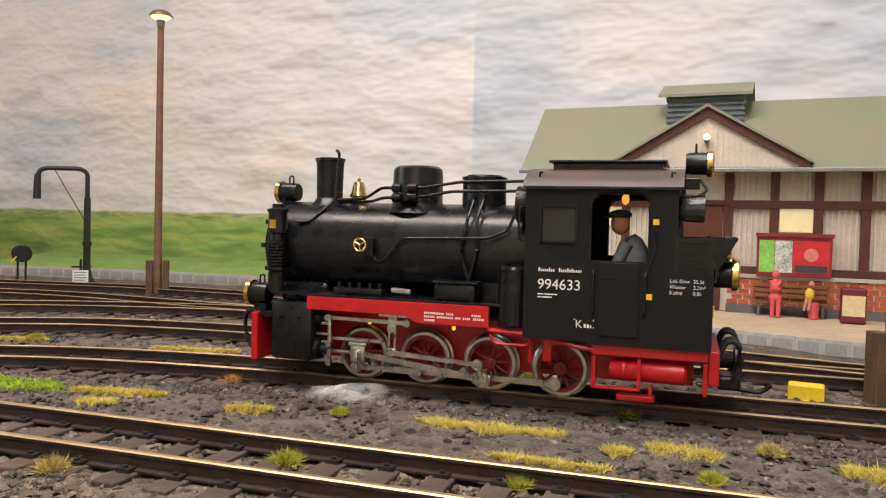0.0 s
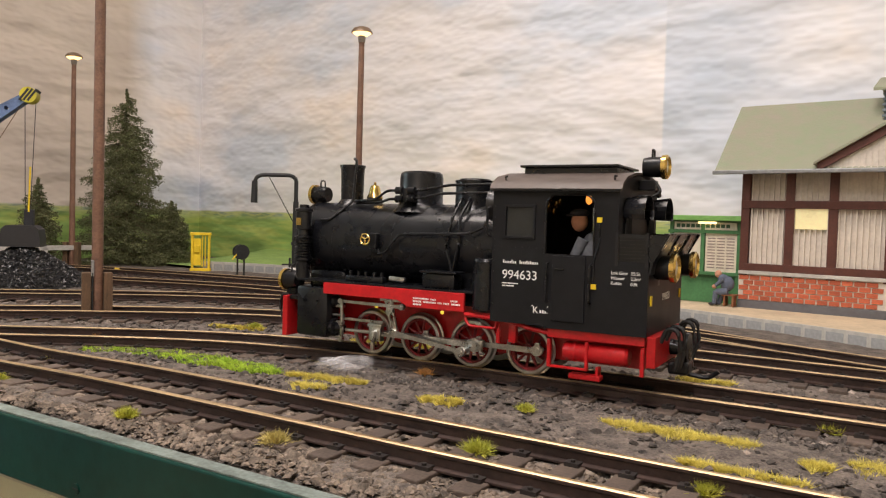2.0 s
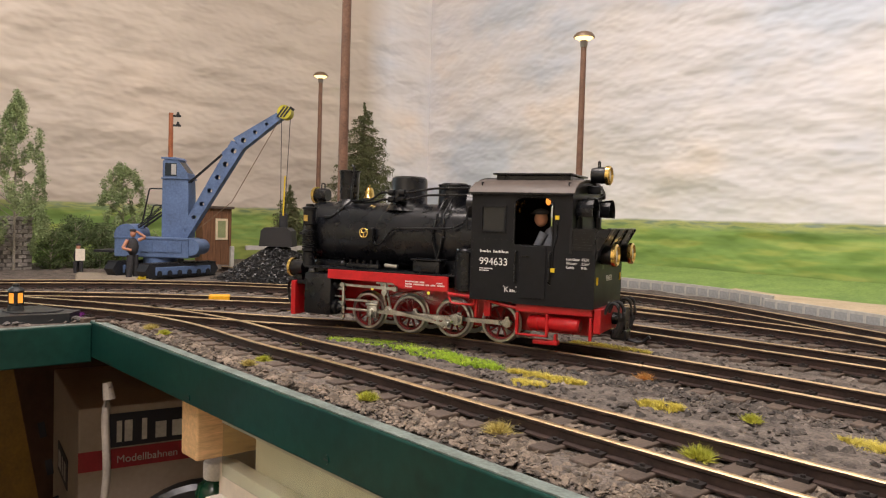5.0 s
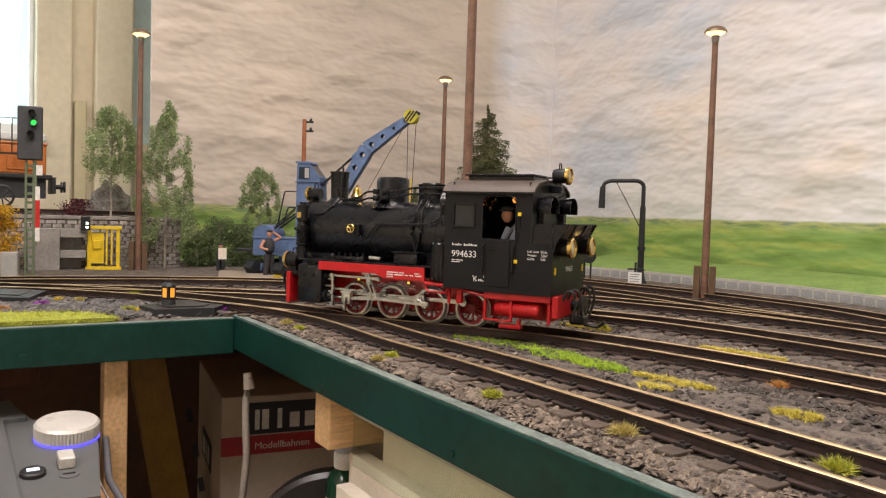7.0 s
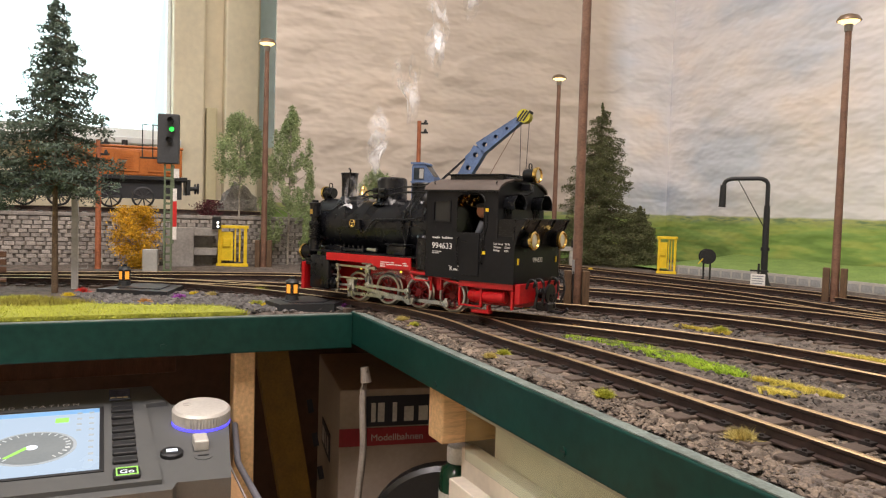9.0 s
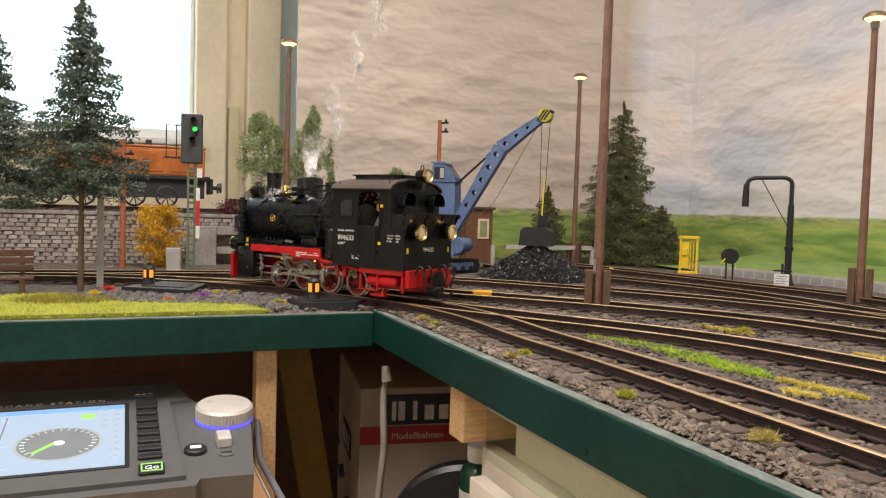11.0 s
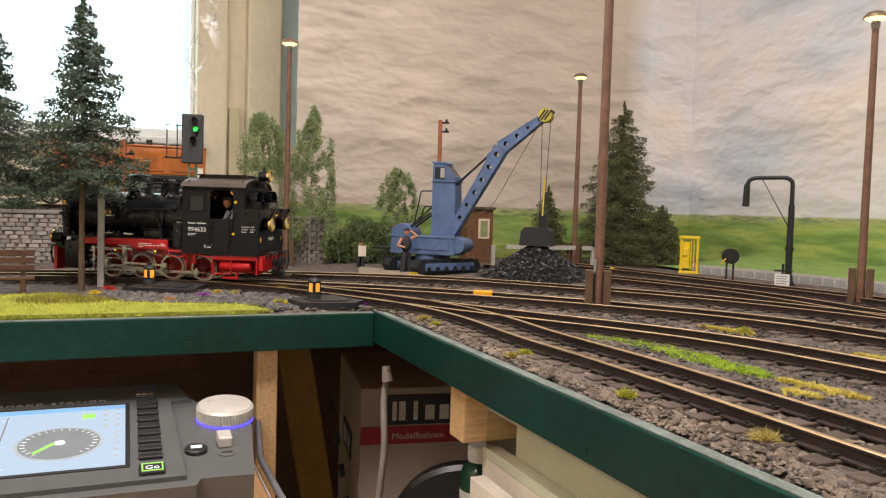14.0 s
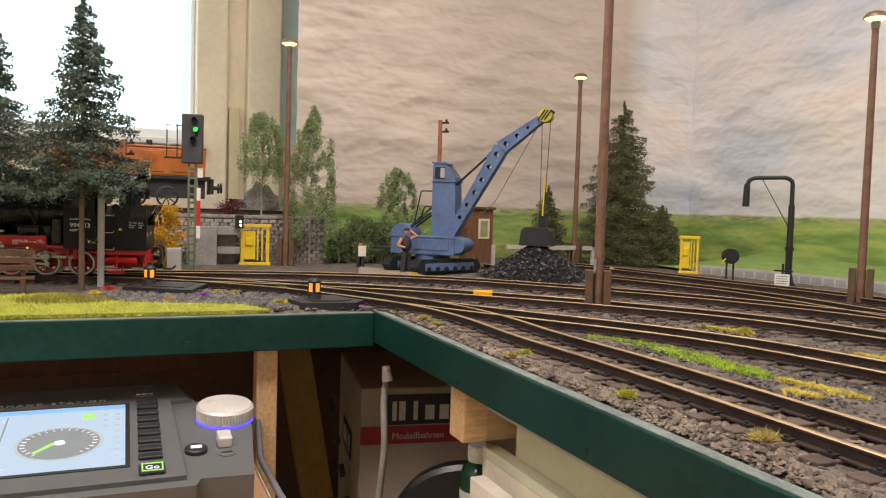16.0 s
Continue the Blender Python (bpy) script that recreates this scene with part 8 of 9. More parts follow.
    part("cable", pipe(bmesh.new(), [(0.012, 0.006, -0.066), (0.008, 0.003, -0.10), (0.014, 0.004, -0.16), (0.004, 0.0, -0.24), (0.006, 0.0, -0.40)], 0.0042, 10), mat("cable_grey", (0.36, 0.32, 0.28), 0.5), cb, smooth=60)
    part("cable_end", C((0.012, 0.006, -0.080), (0.010, 0.004, -0.062), 0.0065, 0.0045, n=12), MATS["cable_grey"], cb)
    lv = thing("spirit_level", "yellow spirit level leaning below the table", "level", m=pose(-0.200, -0.060, 0))
    # yellow darkened: the shade below the table is put into the colour
    part("body", B(-0.010, 0.010, -0.022, 0.022, -0.62, 0.05, m=Matrix.Translation((0, 0, -0.10)) @ pose(0, 0, 0, 10, 0, 0)), mat("level_shaded_yellow", (0.20, 0.11, 0.012), 0.5), lv)
    for i in range(4):
        bars("lettering", [(-0.004, -0.20 - 0.05 * i, 0.008, 0.020)], lv, Matrix.Translation((0.0112, 0.018, 0.03)) @ pose(0, 0, 0, 10, 0, 0) @ pose(0, 0, 0, 0, 0, 90), navy)
    tagged(part("cabinet_back", B(-0.70, -0.68, -1.2, 0.9, -0.80, -0.031), mat("dark_brown_board", (0.09, 0.045, 0.028), 0.7, var=0.15, scale=10)), "dark brown board closing the space below the table", "panel", "", "structure")


def control_station():
    slope = math.degrees(math.atan(0.12))
    # local x to the right seen from the camera, y away from it, z up
    c = thing("control_station", "dark grey model railway control station with lit screen", "control station", m=pose(-0.075, -0.203, -0.089, 0, 0, 90) @ pose(0, 0, 0, slope, 0, 0))
    gr = mat("control_grey_plastic", (0.098, 0.103, 0.103), 0.55, var=0.06, scale=120, bump=0.00006, bscale=2500)
    dk = mat("control_dark_plastic", (0.018, 0.019, 0.021), 0.5, var=0.06)
    out = [(-0.60, -0.0105), (-0.024, -0.0080), (-0.008, -0.062), (0.046, -0.070), (0.050, -0.080), (0.0285, -0.252), (-0.018, -0.250), (-0.0225, -0.262), (-0.60, -0.262)]
    bm = P(out, "z", -0.034, 0.0)
    part("housing", bm, gr, c, smooth=20)
    part("raised_panel", P([(-0.60, -0.012), (-0.026, -0.010), (-0.014, -0.064), (-0.0345, -0.066), (-0.0300, -0.250), (-0.60, -0.254)], "z", 0.0, 0.0045), gr, c)
    bez = part("screen_frame", B(-0.330, -0.0760, -0.2235, -0.0670, 0.0045, 0.0058, bevel=0.0006), dk, c)
    scr = mat("screen_glow_pale_blue", (0.05, 0.06, 0.08), 0.25, var=0.02, emit=(0.60, 0.74, 0.90), strength=0.92)
    s = part("screen", B(-0.325, -0.0800, -0.2200, -0.0730, 0.0059, 0.0064), scr, c, "lit pale blue screen")
    lt = mat("screen_white", (0.5, 0.5, 0.5), 0.2, emit=(0.74, 0.84, 0.96), strength=0.95)
    dgl = mat("screen_gauge_grey", (0.1, 0.1, 0.1), 0.2, emit=(0.25, 0.29, 0.30), strength=0.8)
    gn = mat("screen_green", (0.1, 0.3, 0.1), 0.2, emit=(0.40, 0.75, 0.10), strength=1.0)
    for gx in (-0.1365, -0.245):
        part("gauge_rim", C((gx, -0.163, 0.0064), (gx, -0.163, 0.0068), 0.0375, n=40), mat("screen_rim_grey", (0.2, 0.2, 0.2), 0.2, emit=(0.42, 0.50, 0.56), strength=0.8), s)
        part("gauge", C((gx, -0.163, 0.0068), (gx, -0.163, 0.0071), 0.0345, n=40), dgl, s)
        part("gauge_hub", C((gx, -0.163, 0.0071), (gx, -0.163, 0.0074), 0.0050, n=16), lt, s)
        bm = bmesh.new()
        for i in range(23):
            a = radians(-50 + i * 280 / 22)
            cyl(bm, (gx + 0.0285 * math.cos(a), -0.163 + 0.0285 * math.sin(a), 0.0073), (gx + 0.0325 * math.cos(a), -0.163 + 0.0325 * math.sin(a), 0.0073), 0.0005, n=4)
        part("gauge_marks", bm, mat("screen_tick_grey", (0.3, 0.3, 0.3), 0.2, emit=(0.62, 0.68, 0.70), strength=0.8), s)
        part("needle", P([(gx - 0.003, -0.165), (gx - 0.019, -0.184), (gx - 0.0215, -0.1815), (gx - 0.005, -0.161)], "z", 0.0072, 0.0075), gn, s, "green gauge needle")
    part("tile", B(-0.1200, -0.1080, -0.1060, -0.0950, 0.0064, 0.0069), gn, s)
    for i in range(9):
        part("key_mark", B(-0.0895, -0.0850, -0.0872 - i * 0.0145, -0.0832 - i * 0.0145, 0.0064, 0.0069, bevel=0.0002), MATS["screen_rim_grey"], s)
    for i in range(4):
        part("key_mark", B(-0.1005, -0.0960, -0.0872 - i * 0.0145, -0.0832 - i * 0.0145, 0.0064, 0.0069, bevel=0.0002), MATS["screen_rim_grey"], s)
    part("divider", B(-0.1875, -0.1862, -0.2180, -0.0900, 0.0064, 0.0068), MATS["screen_gauge_grey"], s)
    part("title_bar", B(-0.325, -0.0800, -0.0850, -0.0745, 0.0064, 0.0067), mat("screen_title_blue", (0.1, 0.2, 0.3), 0.2, emit=(0.22, 0.42, 0.72), strength=1.0), s)
    for i in range(9):
        y0 = -0.064 if i == 0 else -0.0770 - (i - 1) * 0.0178
        part("key", B(-0.0690, -0.0480, y0 - 0.0105, y0, 0.0045, 0.0078, bevel=0.0012), dk, c, "dark rubber key")
    part("go_key", B(-0.0690, -0.0470, -0.2440, -0.2260, 0.0045, 0.0085, bevel=0.0015), dk, c)
    rim = bmesh.new()
    for a in ((-0.0655, -0.0500, -0.2285, -0.2272), (-0.0655, -0.0500, -0.2425, -0.2412), (-0.0668, -0.0655, -0.2425, -0.2272), (-0.0500, -0.0487, -0.2425, -0.2272)):
        box(rim, a[0], a[1], a[2], a[3], 0.0085, 0.0090)
    part("go_rim", rim, gn, c, "lit green key border")
    writing("lettering", "Go", 0.0095, Matrix.Translation((-0.0578, -0.2385, 0.0086)), lt, c, align="CENTER")
    writing("lettering", "C O M M A N D   S T A T I O N", 0.0090, Matrix.Translation((-0.222, -0.0560, 0.0046)), mat("pale_grey_print", (0.85, 0.85, 0.85), 0.6), c)
    bd = part("badge", B(-0.0710, -0.0490, -0.0500, -0.0180, 0.0045, 0.0062, bevel=0.0008), mat("badge_blue_grey", (0.12, 0.15, 0.24), 0.2, var=0.2), c, "blue grey badge")
    bars("badge_shape", [(-0.0695, 0.0, 0.0050, 0.0018), (-0.0630, 0.0, 0.0050, 0.0018), (-0.0565, 0.0, 0.0050, 0.0018)], bd, Matrix.Translation((0, -0.0470, 0.0064)) @ pose(0, 0, 0, -70, 0, 0), mat("badge_cream", (0.7, 0.6, 0.4), 0.4))
    # knob with blue light ring
    kx, ky = 0.0175, -0.118
    part("light_ring", lathe(bmesh.new(), [(0.0294, 0.0002), (0.0294, 0.0022), (0.0265, 0.0024)], n=48, at=(kx, ky, 0)), mat("blue_ring_glow", (0.1, 0.1, 0.8), 0.3, emit=(0.10, 0.08, 1.0), strength=1.4), c, "glowing blue light ring", smooth=35)
    bm = bmesh.new()
    lathe(bm, [(0.0282, 0.0030), (0.0285, 0.0145), (0.0268, 0.0172), (0.0200, 0.0182), (0.0, 0.0185)], n=112, at=(kx, ky, 0))
    for v in bm.verts:
        if v.co.z < 0.0150 and round(math.atan2(v.co.y - ky, v.co.x - kx) / (math.tau / 112)) % 2:
            v.co.x, v.co.y = kx + (v.co.x - kx) * 1.035, ky + (v.co.y - ky) * 1.035
    part("knob", bm, mat("silver_knob", (0.62, 0.60, 0.56), 0.42, 0.25, var=0.05), c, "silver ribbed control knob", smooth=35)
    part("knob_dimple", C((kx - 0.014, ky + 0.006, 0.0174), (kx - 0.014, ky + 0.006, 0.0187), 0.0042, n=16), mat("dimple_grey", (0.45, 0.43, 0.40), 0.5), c)
    part("oval_key", lathe(bmesh.new(), [(0.0105, 0.0), (0.0105, 0.0035), (0.0090, 0.0048), (0.0, 0.0050)], n=28, at=(-0.0175, -0.1930, 0)), dk, c, smooth=35)
    part("loco_mark", B(-0.0225, -0.0125, -0.1960, -0.1900, 0.0050, 0.0054, bevel=0.0004), lt, c)
    part("switch_lever", B(0.0030, 0.0165, -0.1910, -0.1700, 0.0, 0.0105, bevel=0.0015), mat("silver_knob", (0.6, 0.6, 0.6)), c)
    part("switch_socket", C((0.0100, -0.2020, 0.0), (0.0100, -0.2020, 0.0008), 0.0085, n=24), gr, c)
    part("switch_mark", B(0.0050, 0.0150, -0.2028, -0.2012, 0.0008, 0.0016), dk, c)
    part("foot", C((-0.005, -0.240, -0.044), (-0.005, -0.240, -0.034), 0.014, n=20), RUBBER, c)
    for xx in (-0.02, -0.55):
        part("foot", C((xx, -0.030, -0.075), (xx, -0.030, -0.034), 0.012, n=20), RUBBER, c)
    sh = thing("shelf_board", "light wood pull-out shelf under the control station", "shelf", "", "structure")
    part("board", B(-0.15, 0.30, -0.90, -0.155, -0.172, -0.155, bevel=0.002), mat("light_oak_laminate", (0.50, 0.30, 0.15), 0.5, var=0.12, scale=12, stretch=(1, 9, 1)), sh)
    part("edge", B(-0.15, 0.302, -0.155, -0.1535, -0.172, -0.1545), mat("grey_edge_band", (0.42, 0.42, 0.44), 0.4), sh)
    kb = thing("control_cable", "grey cable along the shelf edge", "cable")
    part("cable", pipe(bmesh.new(), [(-0.03, -0.140, -0.120), (0.06, -0.150, -0.145), (0.20, -0.146, -0.150), (0.32, -0.150, -0.150)], 0.0035, 8), mat("cable_slate", (0.14, 0.14, 0.16), 0.5), kb, smooth=60)
    dr = thing("drawer_front", "brown wooden drawer front behind the control station", "drawer", m=pose(-0.20, -0.55, 0))
    part("front", B(-0.02, 0.0, -0.45, 0.36, -0.10, -0.062, bevel=0.002), mat("brown_drawer_wood", (0.16, 0.07, 0.04), 0.6, var=0.15, scale=14, stretch=(1, 6, 1)), dr)


below_table()
control_station()


# ---- ballast, turf and tufts ----
def rail_distance(p):
    d = np.full(len(p), 9.0)
    for pts in LINES.values():
        line = spline(pts, 0.008)
        g = np.gradient(line, axis=0)
        g /= np.linalg.norm(g, axis=1)[:, None]
        n = np.stack([-g[:, 1], g[:, 0]], 1)
        for s in (-1, 1):
            q = line + n * s * 0.0239
            for k in range(0, len(p), 2000):
                dd = np.sqrt(((p[k:k + 2000, None] - q[None]) ** 2).sum(-1)).min(1)
                d[k:k + 2000] = np.minimum(d[k:k + 2000], dd)
    return d


def centre_distance(p, keys=None):
    d = np.full(len(p), 9.0)
    for key, pts in LINES.items():
        if keys and key not in keys:
            continue
        q = spline(pts, 0.01)
        for k in range(0, len(p), 2000):
            d[k:k + 2000] = np.minimum(d[k:k + 2000], np.sqrt(((p[k:k + 2000, None] - q[None]) ** 2).sum(-1)).min(1))
    return d


def stones(name, p, z, size, flat, seed, material, label):
    """Angular stones: squashed, jittered octahedra with a flat top."""
    rng = np.random.default_rng(seed)
    n = len(p)
    base = np.array([(1, 0, 0), (0.2, 1, 0.1), (-1, 0.15, 0), (-0.1, -1, 0), (0.35, 0.3, 0.8), (-0.4, -0.3, 0.8), (-0.3, 0.4, 0.85), (0, 0, -0.6)], float)
    tri = np.array([(0, 1, 4), (1, 6, 4), (1, 2, 6), (2, 5, 6), (2, 3, 5), (3, 0, 5), (0, 4, 5), (4, 6, 5), (1, 0, 7), (2, 1, 7), (3, 2, 7), (0, 3, 7)])
    v = np.repeat(base[None], n, 0) * rng.uniform(0.65, 1.3, (n, 8, 3))
    v *= (size * rng.uniform(0.6, 1.25, n))[:, None, None]
    v[:, :, 2] *= flat
    a = rng.uniform(0, math.tau, n)
    c, s = np.cos(a)[:, None], np.sin(a)[:, None]
    x, y = v[:, :, 0] * c - v[:, :, 1] * s, v[:, :, 0] * s + v[:, :, 1] * c
    t1, t2 = rng.normal(0, 0.25, (n, 1)), rng.normal(0, 0.25, (n, 1))
    zz = v[:, :, 2] + x * t1 + y * t2
    w = np.stack([x + p[:, :1], y + p[:, 1:2], zz + z[:, None]], -1).reshape(-1, 3)
    f = (tri[None] + 8 * np.arange(n)[:, None, None]).reshape(-1, 3)
    cloud(name, w.tolist(), f.tolist(), material, label, "ballast")


def build_ballast():
    rng = np.random.default_rng(9)
    p = np.stack([rng.uniform(0.0, 1.25, 44000), rng.uniform(0.003, 0.135, 44000)], 1)
    cd, rd = centre_distance(p, ("front",)), rail_distance(p)
    keep = (rd > 0.0062) & (rng.random(len(p)) < np.clip(1.55 - cd / 0.062, 0.16, 1))
    keep &= ~((cd < 0.021) & (rng.random(len(p)) < 0.45))
    p = p[keep]
    stones("ballast", p, np.full(len(p), 0.0040), rng.choice([0.0014, 0.0021, 0.0030, 0.0042], len(p), p=[0.46, 0.34, 0.16, 0.04]), 0.55, 1, STONE, "loose brown grey track ballast stones")
    p = np.stack([rng.uniform(-0.35, 1.3, 52000), rng.uniform(-0.15, 0.62, 52000)], 1)
    p = p[(p[:, 0] < 0) | (p[:, 1] > 0.1)]
    cd, rd = centre_distance(p, ("main", "third", "fourth")), rail_distance(p)
    keep = (rd > 0.006) & (rng.random(len(p)) < np.clip(1.35 - cd / 0.06, 0.10, 0.9))
    p = p[keep]
    stones("ballast", p, np.full(len(p), 0.0040), rng.choice([0.0014, 0.0022, 0.0034], len(p), p=[0.5, 0.36, 0.14]), 0.5, 2,
           mat("yard_stone", (0.050, 0.042, 0.036), 0.9, colour2=(0.28, 0.235, 0.20), scale=70, rand=0.5), "small grey brown yard ballast stones")
    # coarse dark bed along the main line
    p = np.stack([rng.uniform(0.12, 1.25, 34000), rng.uniform(0.120, 0.36, 34000)], 1)
    cd, rd = centre_distance(p, ("main",)), rail_distance(p)
    p = p[(rd > 0.0065) & (rng.random(len(p)) < np.clip(1.9 - cd / 0.045, 0.12, 0.95))]
    stones("ballast", p, np.full(len(p), 0.0042), rng.choice([0.0018, 0.0027, 0.0038], len(p), p=[0.45, 0.38, 0.17]), 0.6, 6,
           mat("soot_dark_stone", (0.016, 0.014, 0.013), 0.85, colour2=(0.135, 0.112, 0.095), scale=90, rand=0.5), "coarse soot dark ballast along the main line")
    # dark chippings beside the covers
    p = np.stack([rng.uniform(-0.26, 0.0, 5200), rng.uniform(-0.33, 0.0, 5200)], 1)
    poly = [(-0.222, -0.315), (-0.216, -0.178), (-0.150, -0.085), (-0.010, -0.008), (-0.006, -0.125), (-0.070, -0.155), (-0.105, -0.285)]
    inside = np.zeros(len(p), bool)
    for (ax, ay), (bx, by) in zip(poly, poly[1:] + poly[:1]):
        hit = ((ay > p[:, 1]) != (by > p[:, 1])) & (p[:, 0] < (bx - ax) * (p[:, 1] - ay) / (by - ay + 1e-9) + ax)
        inside ^= hit
    p = p[inside & (rail_distance(p) > 0.008)]
    stones("ballast", p, np.full(len(p), 0.005), rng.choice([0.0028, 0.0042, 0.0055], len(p)), 0.65, 4, mat("dark_chippings", (0.055, 0.052, 0.050), 0.9, colour2=(0.16, 0.15, 0.145), scale=70, rand=0.4), "dark grey angular stone chippings")


def blades(name, p, h, seed, colours, label, lean=0.35, width=0.0006):
    """Static grass: thin pointed blades."""
    rng = np.random.default_rng(seed)
    n = len(p)
    a = rng.uniform(0, math.tau, n)
    hh = h * rng.uniform(0.55, 1.2, n)
    dx, dy = np.cos(a) * width, np.sin(a) * width
    lx, ly = rng.normal(0, lean, n) * hh, rng.normal(0, lean, n) * hh
    z0 = np.full(n, 0.003)
    v = np.concatenate([np.stack([p[:, 0] - dx, p[:, 1] - dy, z0], 1), np.stack([p[:, 0] + dx, p[:, 1] + dy, z0], 1), np.stack([p[:, 0] + lx, p[:, 1] + ly, z0 + hh], 1)], 0)
    i = np.arange(n)
    cloud(name, v.tolist(), np.stack([i, i + n, i + 2 * n], 1).tolist(), needle_mat("grass_" + name + str(seed), *colours), label, "grass")


def build_grass():
    rng = np.random.default_rng(21)
    yel = ((0.50, 0.42, 0.06), (0.74, 0.64, 0.15))
    grn = ((0.20, 0.36, 0.02), (0.50, 0.66, 0.06))
    strips = [((0.683, 0.189), (0.771, 0.191), 0.0075), ((0.817, 0.187), (0.854, 0.184), 0.011), ((0.562, 0.170), (0.589, 0.178), 0.006), ((0.439, 0.173), (0.504, 0.183), 0.006), ((0.467, 0.149), (0.492, 0.153), 0.006),
              ((0.912, 0.185), (0.95, 0.179), 0.010), ((0.742, 0.139), (0.802, 0.135), 0.004), ((0.796, 0.172), (0.809, 0.174), 0.006), ((0.200, 0.308), (0.257, 0.327), 0.004), ((0.375, 0.332), (0.455, 0.346), 0.008), ((0.684, 0.354), (0.727, 0.360), 0.008)]
    pts = []
    for (ax, ay), (bx, by), w in strips:
        n = int(4200 * max(0.3, math.hypot(bx - ax, by - ay) / 0.06))
        t = rng.random(n)
        e = np.sqrt(np.clip(1 - (2 * t - 1) ** 4, 0, 1)) * (0.7 + 0.3 * np.sin(t * 17 + ax * 90))
        nx, ny = -(by - ay), bx - ax
        l = math.hypot(nx, ny)
        o = rng.normal(0, 0.75, n) * w * e
        pts.append(np.stack([ax + (bx - ax) * t + nx / l * o, ay + (by - ay) * t + ny / l * o], 1))
    blades("yellow_grass", np.vstack(pts), 0.0042, 1, yel, "tufts of straw yellow static grass", 0.6, 0.00035)
    # green patch between the front and main lines
    n = 9000
    t = rng.random(n)
    cx, cy = np.interp(t, [0, 0.3, 0.7, 1], [0.235, 0.285, 0.365, 0.428]), np.interp(t, [0, 0.3, 0.7, 1], [0.140, 0.168, 0.172, 0.172])
    w = 0.038 * np.sqrt(np.clip(1 - (2 * t - 1) ** 4, 0, 1)) * (0.75 + 0.25 * np.sin(t * 23))
    blades("green_grass", np.stack([cx + rng.normal(0, 0.004, n), cy + rng.uniform(-0.5, 0.5, n) * w], 1), 0.0042, 2, grn, "bright green static grass patch between tracks", 0.55)
    # turf on the side table
    q = np.stack([rng.uniform(-0.30, -0.001, 60000), rng.uniform(-0.62, -0.10, 60000)], 1)
    poly = [(-0.002, -0.128), (-0.060, -0.150), (-0.100, -0.275), (-0.160, -0.335), (-0.205, -0.360), (-0.190, -0.430), (-0.240, -0.62), (-0.002, -0.62)]
    inside = np.zeros(len(q), bool)
    for (ax, ay), (bx, by) in zip(poly, poly[1:] + poly[:1]):
        hit = ((ay > q[:, 1]) != (by > q[:, 1])) & (q[:, 0] < (bx - ax) * (q[:, 1] - ay) / (by - ay + 1e-9) + ax)
        inside ^= hit
    q = q[inside]
    mat_poly = [(x + 0.004 if x < -0.05 else x - 0.002, y - 0.004) for x, y in poly]
    tagged(part("turf_base", P(mat_poly, "z", 0.001, 0.0066), mat("turf_flock", (0.20, 0.23, 0.03), 0.95, colour2=(0.40, 0.42, 0.06), scale=60, bump=0.0012, bscale=500)), "yellow green flock base of the side table turf", "grass", "", "structure")
    olive = (np.hypot((q[:, 0] + 0.13) / 0.035, (q[:, 1] + 0.345) / 0.045) < 1 + 0.4 * rng.random(len(q)))
    blades("turf", q[~olive], 0.0058, 3, ((0.32, 0.36, 0.03), (0.58, 0.60, 0.08)), "yellow green flocked turf on the side table", 0.8)
    blades("turf", q[olive], 0.0092, 4, ((0.16, 0.15, 0.02), (0.36, 0.32, 0.05)), "olive brown coarse turf on the side table", 0.5)


TUFT_PAINT = {"lime": ((0.30, 0.34, 0.03), (0.56, 0.54, 0.08)), "straw": ((0.36, 0.30, 0.08), (0.60, 0.50, 0.18)), "orange": ((0.42, 0.20, 0.05), (0.66, 0.36, 0.12)),
              "purple": ((0.22, 0.03, 0.28), (0.46, 0.12, 0.52)), "red": ((0.50, 0.02, 0.02), (0.70, 0.08, 0.05)), "gold": ((0.60, 0.46, 0.01), (0.80, 0.62, 0.04))}


def tuft(x, y, r, paint, seed):
    rng = np.random.default_rng(seed)
    t = thing("grass_tuft", {"lime": "round lime green grass tuft", "straw": "round straw coloured grass tuft", "orange": "small orange brown flowering tuft", "purple": "small purple flowering tuft", "red": "small red flowering tuft", "gold": "small golden yellow tuft"}[paint] + " on the gravel", "tuft", paint + " tufts", m=pose(x, y, 0.0055))
    n = 900
    d = rng.normal(size=(n, 3))
    d[:, 2] = np.abs(d[:, 2]) + 0.15
    d /= np.linalg.norm(d, axis=1)[:, None]
    foot = rng.normal(size=(n, 3)) * r * 0.28
    foot[:, 2] = 0
    tip = foot * 1.3 + d * (r * rng.uniform(0.65, 1.15, n))[:, None]
    across = np.cross(d, rng.normal(size=(n, 3)))
    across *= 0.00030 / np.linalg.norm(across, axis=1)[:, None]
    k = np.arange(n)
    me = bpy.data.meshes.new("leaves")
    me.from_pydata(np.concatenate([foot - across, foot + across, tip], 0).tolist(), [], np.stack([k, k + n, k + 2 * n], 1).tolist())
    me.materials.append(needle_mat("tuft_" + paint, *TUFT_PAINT[paint]))
    new("leaves", me).parent = t


